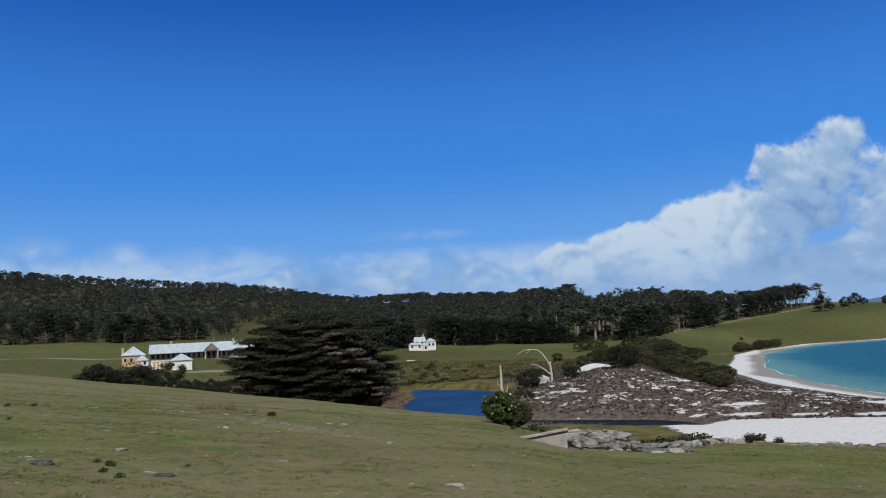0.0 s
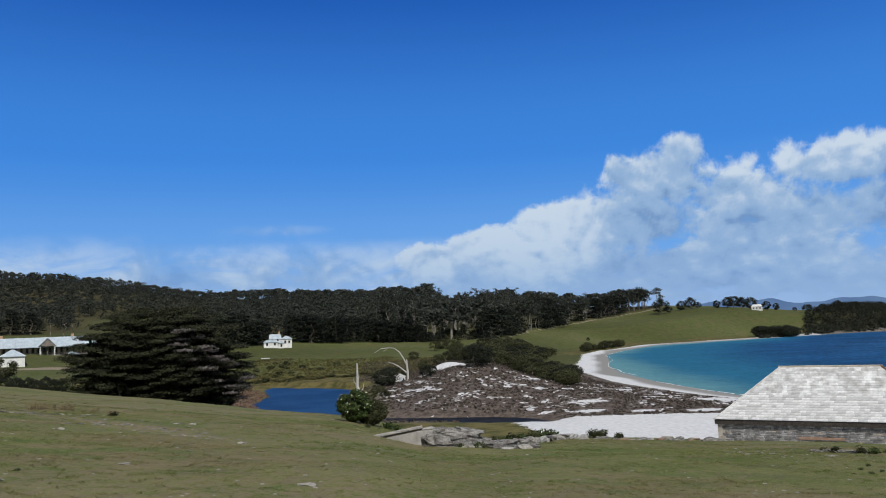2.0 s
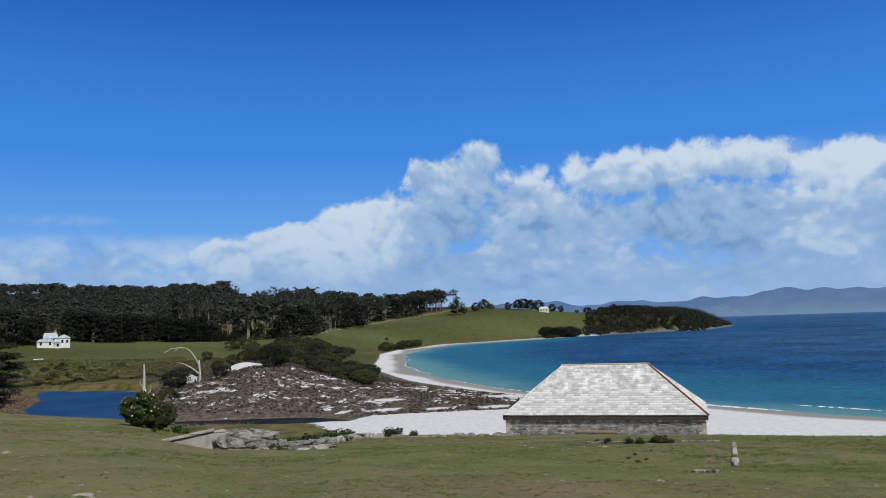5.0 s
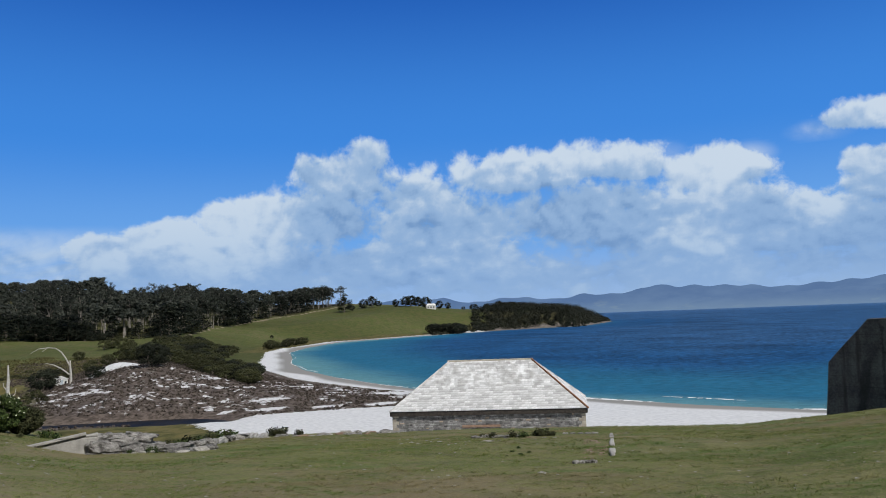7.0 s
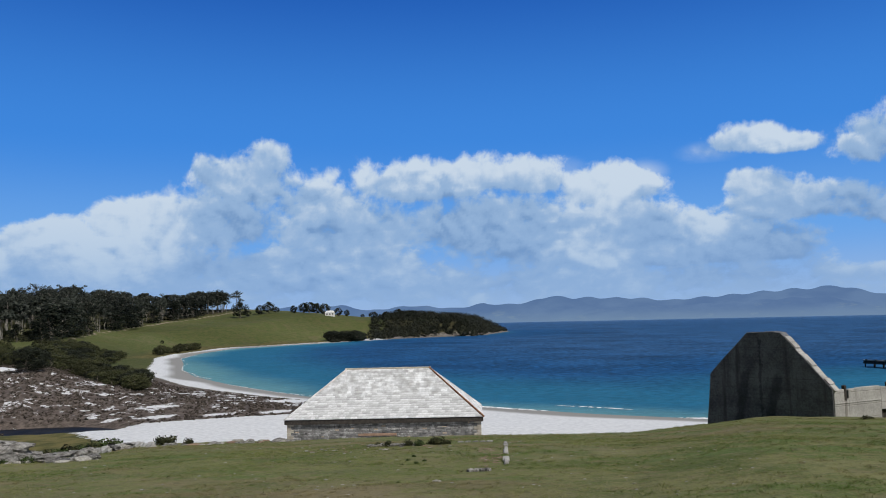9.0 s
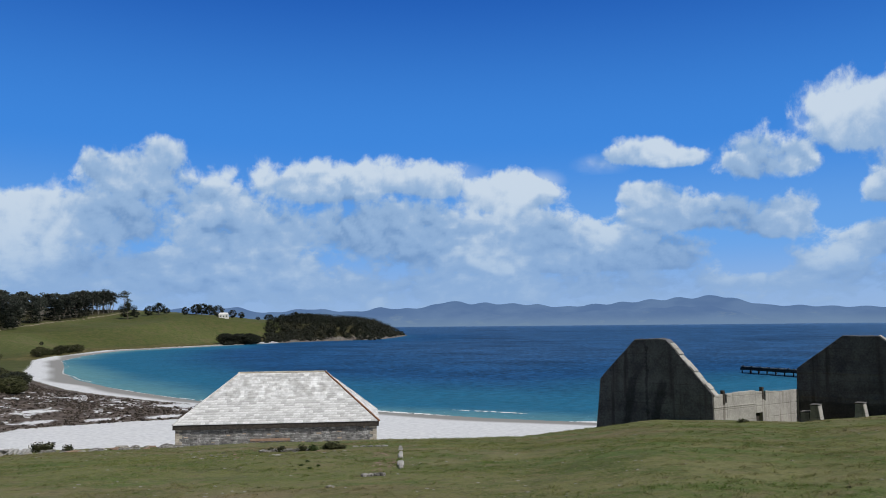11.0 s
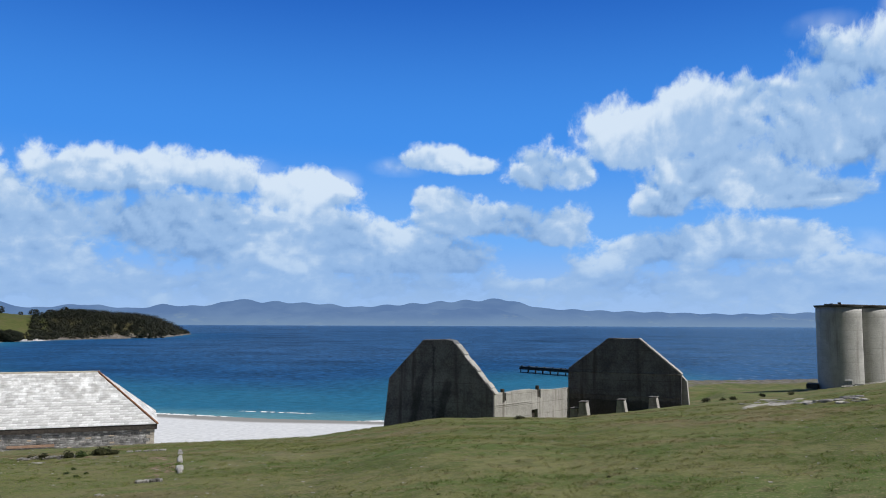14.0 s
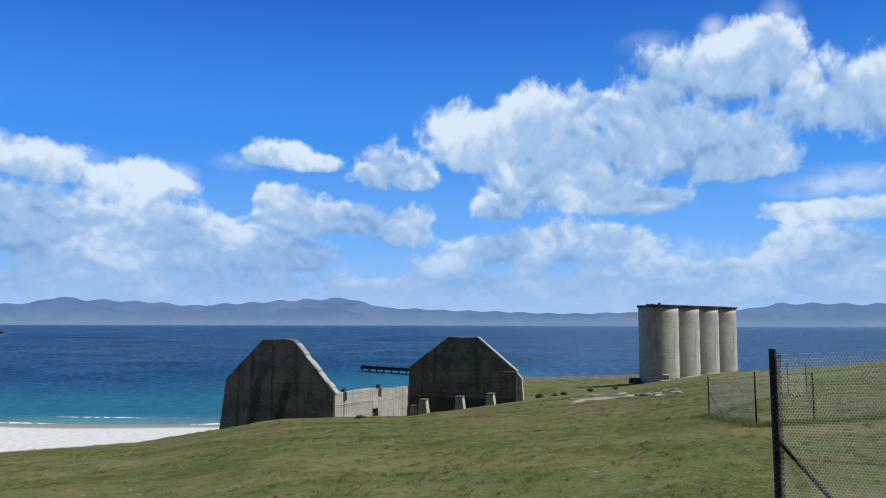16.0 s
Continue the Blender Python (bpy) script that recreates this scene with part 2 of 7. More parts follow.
def mat_cloud():
    """Cumulus over a clear sky, on a far sheet that carries the cloud's thickness and its light."""
    n = Net("cloud")
    xyz = n.node("SeparateXYZ", Vector=n.node("TexCoord").outputs["Object"])
    x, y, z = xyz.outputs
    az = n.math("MULTIPLY", n.math("ARCTAN2", x, y), 180 / math.pi)
    flat = n.math("SQRT", n.math("ADD", n.math("MULTIPLY", x, x), n.math("MULTIPLY", y, y)))
    el = n.math("MULTIPLY", n.math("ARCTAN2", z, flat), 180 / math.pi)
    rise = n.math("MULTIPLY", n.math("LOGARITHM", n.math("ADD", n.math("MAXIMUM", el, -3.0), 6.0), math.e), 14.0)
    at = n.node("CombineXYZ", X=az, Y=rise, Z=3.7).outputs[0]
    rag = n.math("SUBTRACT", n.noise(0.85, 7, 0.60, at=at, distort=0.35), 0.5)
    fine = n.math("SUBTRACT", n.noise(2.6, 5, 0.62, at=at, distort=0.2), 0.5)
    mass, lit, veil = n.attr("mass"), n.attr("lit"), n.attr("veil")
    body = n.math("ADD", mass, n.math("ADD", n.math("MULTIPLY", rag, 1.15), n.math("MULTIPLY", fine, 0.40)))
    cover = n.span(body, 0.02, 0.60)
    drift = n.noise(0.30, 6, 0.6, at=n.node("CombineXYZ", X=n.math("MULTIPLY", az, 0.55), Y=rise, Z=8.1).outputs[0], distort=0.6)
    thin = n.math("MULTIPLY", veil, n.span(drift, 0.18, 0.56))
    cover = n.math("MAXIMUM", cover, thin)
    light = n.math("ADD", lit, n.math("ADD", n.math("MULTIPLY", rag, 0.50), n.math("MULTIPLY", fine, 0.20)))
    low = n.span(el, 0.5, 10.0)
    shade = n.mix(low, (0.185, 0.350, 0.66), (0.205, 0.365, 0.64))
    mid = n.mix(low, (0.285, 0.470, 0.78), (0.355, 0.535, 0.80))
    white = n.mix(low, (0.47, 0.645, 0.88), (0.70, 0.82, 0.955))
    col = n.mix(n.span(light, 0.02, 0.46), shade, mid)
    col = n.mix(n.span(light, 0.42, 0.95), col, white)
    blue = n.mix(n.span(el, 0.0, 6.0), (0.36, 0.56, 0.92), (0.17, 0.44, 0.95))
    blue = n.mix(n.span(el, 5.0, 13.0), blue, (0.060, 0.29, 0.86))
    blue = n.mix(n.span(el, 11.0, 27.0), blue, (0.013, 0.105, 0.50))
    haze = n.span(el, 0.0, 6.0, 0.50, 0.0)
    col = n.mix(n.math("MULTIPLY", cover, n.span(el, 0, 5, 0.75, 0.97)), blue, col)
    col = n.mix(haze, col, (0.36, 0.54, 0.82))
    side = n.math("MULTIPLY", n.span(az, -64, -50), n.span(az, 107.5, 103.5))
    alpha = n.math("MULTIPLY", side, n.span(el, 30, 26))
    em = n.node("Emission", Color=col, Strength=1.10)
    tr = n.node("BsdfTransparent")
    mx = n.node("MixShader", Fac=alpha)
    n.t.links.new(tr.outputs[0], mx.inputs[1])
    n.t.links.new(em.outputs[0], mx.inputs[2])
    n.t.links.new(mx.outputs[0], n.out.inputs["Surface"])
    return n.mat


# masses of cloud: heading, height, half width, half height (degrees)
BANK = [(23.3, 6.7, 4.6, 2.4), (18.0, 6.7, 2.4, 1.3), (12.8, 5.9, 2.8, 1.1), (9.3, 5.1, 2.6, 1.0), (12.1, 4.2, 5.0, 1.6), (32.4, 6.1, 5.6, 2.6), (42.5, 6.2, 6.5, 2.8), (52.2, 5.6, 6.0, 2.4),
        (59.3, 4.5, 5.6, 2.0), (57.1, 5.3, 4.4, 1.8), (65.1, 6.9, 4.4, 1.5), (68.9, 6.4, 3.2, 1.7), (81.0, 5.2, 6.5, 1.7), (75.4, 4.8, 3.4, 1.5), (89.8, 3.5, 4.6, 1.0), (97.8, 4.4, 4.0, 1.8),
        (99.2, 7.1, 5.2, 0.9), (48.1, 4.7, 7.3, 2.0), (55.2, 4.2, 6.9, 1.6), (30.0, 3.6, 9.0, 1.8), (18.0, 3.8, 7.0, 1.7), (110.0, 8.0, 7.0, 5.0)]
TOWERS = [(25.4, 9.7, 3.4, 2.4), (27.0, 11.4, 1.6, 1.5), (23.0, 10.4, 1.5, 1.6), (19.3, 7.5, 2.2, 1.2), (16.9, 7.0, 1.6, 1.2), (30.4, 8.2, 3.2, 1.8), (37.8, 9.5, 4.8, 1.6), (41.5, 10.0, 3.6, 1.3), (45.5, 9.7, 2.8, 1.4),
          (51.3, 8.7, 3.4, 1.5), (60.6, 8.6, 2.2, 0.9), (62.2, 7.0, 3.6, 1.5), (60.4, 11.4, 2.6, 1.0), (63.2, 11.0, 2.2, 0.7), (67.9, 10.5, 2.3, 1.9), (70.3, 10.4, 1.7, 1.4), (62.3, 4.0, 2.4, 1.2)]
HEAD = [(75.0, 12.2, 3.6, 2.4), (79.5, 13.2, 4.2, 2.9), (82.7, 14.6, 3.4, 2.0), (87.4, 16.0, 2.8, 2.8), (92.7, 16.4, 4.4, 2.6), (94.9, 18.3, 2.0, 1.7), (98.9, 14.1, 4.2, 2.8), (102.4, 13.4, 3.6, 3.0), (88.8, 12.0, 6.2, 3.4),
        (81.0, 9.6, 5.4, 2.4), (92.5, 11.0, 4.2, 2.6), (85.7, 8.3, 4.0, 1.3), (76.2, 8.0, 2.2, 1.3)]
GAPS = [(57.6, 8.6, 1.6, 1.2), (73.2, 8.6, 1.4, 1.6), (67.5, 3.7, 2.4, 0.9), (91.5, 6.6, 3.2, 1.0), (72.6, 6.6, 1.6, 0.9), (96.5, 8.9, 3.6, 0.8)]
VEILS = [(-11.4, 5.4, 15.0, 2.0), (1.4, 5.1, 9.0, 1.8), (-27.2, 6.7, 2.6, 1.4), (-21.9, 6.3, 2.4, 1.3), (-2.0, 7.4, 4.5, 0.5), (47.0, 10.4, 3.0, 1.2), (53.5, 9.9, 2.0, 1.0), (91.4, 19.6, 1.2, 1.0), (95.5, 20.0, 1.6, 1.3), (72.5, 12.6, 2.6, 1.4), (87.0, 19.0, 2.6, 1.0), (58.0, 11.0, 2.6, 0.8), (88.0, 4.6, 12.0, 1.6), (99.0, 9.0, 6.0, 1.4)]


def heaped(a, e, rows, base=0.62):
    """How deep a heading and height lie in the nearest mass: 1 in its middle, 0 on its rim; flatter below."""
    total = np.full(a.shape, -2.0)
    for ca, ce, ra, re in rows:
        dd = e - ce
        q = 1 - np.hypot((a - ca) / ra, np.where(dd < 0, dd / (re * base), dd / re))
        k = np.clip(0.5 + (q - total) / 0.5, 0, 1)
        total = total + (q - total) * k + 0.25 * k * (1 - k)
    return total


def lattice(u, v, seed, turns):
    """Random numbers on a turned grid, blended smoothly."""
    c, s_ = math.cos(turns), math.sin(turns)
    u, v = c * u - s_ * v + 17.3 * seed, s_ * u + c * v - 9.1 * seed
    i, j = np.floor(u).astype(int), np.floor(v).astype(int)
    f, g = u - i, v - j
    f, g = f * f * (3 - 2 * f), g * g * (3 - 2 * g)
    table = np.random.default_rng(100 + seed).random((64, 64))
    r = lambda p, q: table[(i + p) % 64, (j + q) % 64]
    return (r(0, 0) * (1 - f) + r(1, 0) * f) * (1 - g) + (r(0, 1) * (1 - f) + r(1, 1) * f) * g


def puffs(u, v, seed):
    """Round heads on a jittered grid: 1 on top of one, falling away between them."""
    i, j = np.floor(u).astype(int), np.floor(v).astype(int)
    rng = np.random.default_rng(200 + seed)
    jx, jy = rng.random((64, 64)), rng.random((64, 64))
    best = np.full(u.shape, 9.0)
    for p in (-1, 0, 1):
        for q in (-1, 0, 1):
            a, b = (i + p) % 64, (j + q) % 64
            best = np.minimum(best, (u - i - p - jx[a, b]) ** 2 + (v - j - q - jy[a, b]) ** 2)
    return np.clip(1 - best / 0.7, -0.2, 1)

# ---- building helpers ----
def mesh_of(name, verts, faces, material=None, smooth=False):
    me = bpy.data.meshes.new(name)
    me.from_pydata([tuple(v) for v in verts] if not isinstance(verts, np.ndarray) else verts.tolist(), [], faces.tolist() if isinstance(faces, np.ndarray) else faces)
    if material:
        me.materials.append(material)
    if smooth:
        me.polygons.foreach_set("use_smooth", [True] * len(me.polygons))
    me.update()
    return me


def part(name, bm, material=None, parent=None, label="", smooth=False):
    """Links a bmesh (or a ready mesh) as one object under a thing or a part."""
    if isinstance(bm, bmesh.types.BMesh):
        me = bpy.data.meshes.new(name)
        bm.to_mesh(me)
        bm.free()
        me.materials.append(material)
        if smooth:
            me.polygons.foreach_set("use_smooth", [True] * len(me.polygons))
    else:
        me = bm
    ob = new(name, me)
    if parent is not None:
        ob.parent = parent
    if label:
        tagged(ob, label)
    return ob


def thing(name, x, y, z, turn=0.0, label="", category="", group=""):
    ob = new(name)
    ob.empty_display_size = 0.5
    ob.matrix_world = pose(x, y, z, 0, 0, turn)
    return tagged(ob, label, category, group)


def box(x0, x1, y0, y1, z0, z1, bevel=0.0, bm=None):
    bm = bm or bmesh.new()
    r = bmesh.ops.create_cube(bm, size=1)
    bmesh.ops.scale(bm, verts=r["verts"], vec=(x1 - x0, y1 - y0, z1 - z0))
    bmesh.ops.translate(bm, verts=r["verts"], vec=((x0 + x1) / 2, (y0 + y1) / 2, (z0 + z1) / 2))
    if bevel:
        bmesh.ops.bevel(bm, geom=list({e for v in r["verts"] for e in v.link_edges}), offset=bevel, segments=1, affect="EDGES")
    return bm


def prism(outline, y0, y1, bm=None):
    """An outline in x and z, pushed from y0 to y1."""
    bm = bm or bmesh.new()
    a = [bm.verts.new((x, y0, z)) for x, z in outline]
    b = [bm.verts.new((x, y1, z)) for x, z in outline]
    bm.faces.new(a)
    bm.faces.new(b[::-1])
    for i in range(len(a)):
        j = (i + 1) % len(a)
        bm.faces.new((a[j], a[i], b[i], b[j]))
    bmesh.ops.recalc_face_normals(bm, faces=bm.faces)
    return bm


def rod(p, q, r0, r1=None, sides=7, bm=None):
    """A tapered rod from p to q."""
    bm = bm or bmesh.new()
    p, q = Vector(p), Vector(q)
    r1 = r0 if r1 is None else r1
    m = Matrix.Translation((p + q) / 2) @ (q - p).to_track_quat("Z", "Y").to_matrix().to_4x4()
    bmesh.ops.create_cone(bm, cap_ends=True, segments=sides, radius1=r0, radius2=max(r1, 0.002), depth=(q - p).length, matrix=m)
    return bm


def lumpy(bm, amount, scale, seed=0.0):
    for v in bm.verts:
        v.co += Vector(noise.noise_vector(v.co * scale + Vector((seed, seed * 1.7, 0)))) * amount
    return bm


def from_az(heading, dist):
    a = radians(heading)
    return dist * math.sin(a), dist * math.cos(a)


# ---- the lie of the land ----
SHORE = [(420, -1500), (340, -300), (300, -60), (276, 8), (252, 32), (232, 58), (190, 70), (145, 70), (124, 80), (117, 100),
         (112, 125), (102, 160), (100, 178), (104, 230), (113, 280), (128, 330), (146, 375), (170, 440), (205, 500), (263, 576),
         (367, 622), (501, 679), (615, 686), (720, 770), (815, 850), (780, 915), (640, 985), (560, 1250), (520, 1800), (700, 4600)]
SEG = np.array(SHORE, float)


def bent(t):
    return t * t * (3 - 2 * t)


def inland(x, y):
    """Metres from the waterline: more than 0 on land."""
    p = np.stack([x, y], -1)
    best = np.full(x.shape, 1e9)
    side = np.zeros(x.shape)
    for a, b in zip(SEG[:-1], SEG[1:]):
        ab = b - a
        t = np.clip(((p - a) @ ab) / (ab @ ab), 0, 1)
        d = np.hypot(p[..., 0] - a[0] - t * ab[0], p[..., 1] - a[1] - t * ab[1])
        s = ab[0] * (p[..., 1] - a[1]) - ab[1] * (p[..., 0] - a[0])
        near = d < best - 1e-6
        best = np.where(near, d, best)
        side = np.where(near, np.sign(s), side)
    return best * side


def knots(v, xs, ys):
    return np.interp(v, xs, ys)


def waves(x, y, scale, seed=0.0):
    """Cheap smooth unevenness between -1 and 1."""
    k, s = 1.0 / scale, seed
    return (np.sin(k * (1.7 * x + 0.6 * y) + s + 1.3 * np.sin(k * (0.5 * x - 1.1 * y) + 2 * s)) + np.sin(k * (-0.8 * x + 1.9 * y) + 2.1 + 3 * s + 1.1 * np.sin(k * 0.9 * (x + y) + s))) / 2


# the brow of the near hillside: heading, distance, height
BROW_AT = [-180, -60, -29, -22.6, -15.4, -7.8, -3.9, 2.8, 7.8, 13.5, 18, 22, 28, 42, 52, 57, 61, 70, 78, 85, 92, 101, 120, 180]
BROW_FAR = [140, 150, 150, 150, 140, 125, 110, 95, 80, 73, 72, 72, 72, 75, 84, 88, 97, 102, 112, 150, 170, 110, 120, 140]
BROW_HIGH = [26, 20, 16.1, 13.3, 10.75, 9.0, 8.75, 8.6, 8.06, 8.12, 8.28, 8.1, 7.9, 7.35, 6.3, 6.75, 6.6, 6.2, 7.2, 6.0, 8.3, 13.55, 20, 26]
# the low country behind it, by heading and distance
LOW_FAR = [160, 220, 290, 340, 420, 520, 700, 950, 1250]
LOW = {
    -30: (11, 12, 14.3, 16, 21, 28.5, 50, 101, 130),
    -18: (6, 8, 11, 14.5, 18.5, 25.5, 42, 85, 112),
    -4: (2.6, 1.9, 2.2, 7.5, 12.8, 19, 33, 61, 76),
    5: (1.6, 2.5, 3.0, 6.5, 10, 13, 28, 55, 70),
    12: (1.2, 7.6, 6.5, 6, 8, 12, 25, 48, 62),
    19: (1.6, 5.5, 5, 5, 3.5, 4, 15.5, 36, 42),
    27: (1.8, 2.4, 2.2, 2, 2, 2, 12, 33.8, 33),
    35: (1.8, 2, 2, 2, 2, 2, 3, 23, 25),
    45: (1.8, 2, 2, 2, 2, 2, 3, 15, 14),
}
# the pond: its west bank, its far bank as a line, its east bank and its near end
POND_WEST, POND_FAR, POND_EAST, POND_NEAR = -11.8, ((-13.0, 283.0), (16.0, 250.0)), 17.0, 158.0


def pond_depth(x, y):
    """Above 0 in the pond, in steps of fifteen metres from its bank."""
    (ax, ay), (bx, by) = POND_FAR
    run = math.hypot(bx - ax, by - ay)
    far = ((by - ay) * (x - ax) - (bx - ax) * (y - ay)) / run + 1.2 * np.sin(x / 3.1) + 0.6 * np.sin(x / 1.3)
    west = x - POND_WEST + 1.1 * np.sin(y / 8.0) + 0.5 * np.sin(y / 3.0)
    return np.minimum(np.minimum(west, far), np.minimum(POND_EAST - 0.13 * (250 - y) - x, y - POND_NEAR)) / 15.0


def creek(x, y):
    """A narrow channel from the pond along the foot of the dune."""
    cy = 163 - 0.50 * (x - 17) - 0.004 * np.clip(x - 17, 0, 40) ** 2
    return np.clip(1 - np.abs(y + 2 - cy) / 9.5, 0, 1) * bent(np.clip((x - 2) / 8, 0, 1)) * bent(np.clip((49 - x) / 10, 0, 1))


BLOWN = ((40.5, 234.0, 5.5, 1.0), (68.0, 186.0, 2.6, 0.7), (88.0, 163.0, 4.5, 1.0), (82.0, 150.0, 2.5, 0.8), (56.0, 196.0, 3.0, 0.7), (57.0, 160.0, 4.0, 0.7), (46.0, 152.0, 1.8, 0.8), (53.0, 148.0, 3.0, 0.9), (62.0, 142.0, 3.0, 0.8), (71.0, 137.0, 3.0, 0.85), (77.0, 170.0, 3.0, 0.8))


def blown(x, y):
    """Bare blown sand between the heath."""
    b = 0.0 * x
    for bx, by, br, bs in BLOWN:
        b = np.maximum(b, bs * np.exp(-((x - bx) / (br * 1.6)) ** 2 - ((y - by) / br) ** 2))
    return b


def sandy(x, y):
    """Above 0 where sand shows between the heath: most of it below the dune's crest."""
    d = np.hypot(x, y)
    n = 0.42 * lattice(x / 1.3, y / 2.6, 3, 0.3) + 0.33 * lattice(x / 0.7, y / 1.4, 4, 0.9) + 0.25 * lattice(x / 7.0, y / 11.0, 5, 0.2)
    return n - np.interp(d, [150, 166, 180, 200, 228, 245], [0.70, 0.66, 0.585, 0.555, 0.575, 0.66])


def ground(x, y):
    x, y = np.asarray(x, float), np.asarray(y, float)
    d, az = np.hypot(x, y), np.degrees(np.arctan2(x, y))
    far, high = knots(az, BROW_AT, BROW_FAR), knots(az, BROW_AT, BROW_HIGH)
    # near hillside, convex towards its brow
    t = d / far
    near = 16.4 + (high - 16.4) * (0.86 * t + 0.14 * t * t)
    drop = np.maximum(d - far, 0)
    keep = np.clip(np.where(az > 90, 1, (az - 73) / 5), 0, 1)
    near = np.where(d > far, high - (0.30 * (1 - keep) + knots(az, [78, 85, 92, 101], [0.06, 0.058, 0.06, 0.06]) * keep) * drop, near)
    near = near + 0.10 * waves(x, y, 6.0) * np.clip(d / 20, 0, 1) + 0.03 * waves(x, y, 1.4, 2.0) * np.clip(d / 8, 0, 1)
    keys = sorted(LOW)
    rows = np.stack([knots(d, LOW_FAR, LOW[k]) for k in keys])
    pos = np.clip(np.interp(az, keys, range(len(keys))), 0, len(keys) - 1.001)
    i = pos.astype(int)
    f = bent(pos - i)
    flat_ = np.take_along_axis(rows.reshape(len(keys), -1), i.reshape(1, -1), 0).reshape(d.shape) * (1 - f) + np.take_along_axis(rows.reshape(len(keys), -1), (i + 1).reshape(1, -1), 0).reshape(d.shape) * f
    low = flat_ + 0.5 * waves(x, y, 14.0, 1.0) * np.clip((flat_ - 2) / 5, 0, 1) + 2.0 * waves(x, y, 55.0, 4.0) * np.clip((d - 550) / 200, 0, 1) * np.clip((flat_ - 10) / 20, 0, 1)
    z = np.maximum(near, low)
    s = inland(x, y)
    ramp = np.where(s < 35, 0.055 * s, 1.9 + 0.35 * (s - 35))
    rocky = np.clip((x - 185) / 40, 0, 1) * np.clip((90 - y) / 30, 0, 1)
    rocky = np.maximum(rocky, np.clip((x - 420) / 150, 0, 1))
    ramp = ramp * (1 - rocky) + np.where(s < 0, 0.12 * s, 0.45 * s) * rocky
    z = np.minimum(z, np.maximum(ramp, -6))
    p = pond_depth(x, y)
    z = np.where(p > -0.25, np.minimum(z, 0.95 - 2.2 * p), z)
    z = z + 2.3 * np.exp(-((x - 40.5) / 6.0) ** 2 - ((y - 236.0) / 5.0) ** 2)
    z = z - 2.0 * creek(x, y)
    return z


def ground_z(x, y):
    return float(ground(np.array([x]), np.array([y]))[0])


# a worn stony strip down the slope
STRIP = [(-15.3, 42.6), (-10.9, 36.7), (-7.8, 32.4), (-5.4, 29.7), (-3.1, 27.4)]


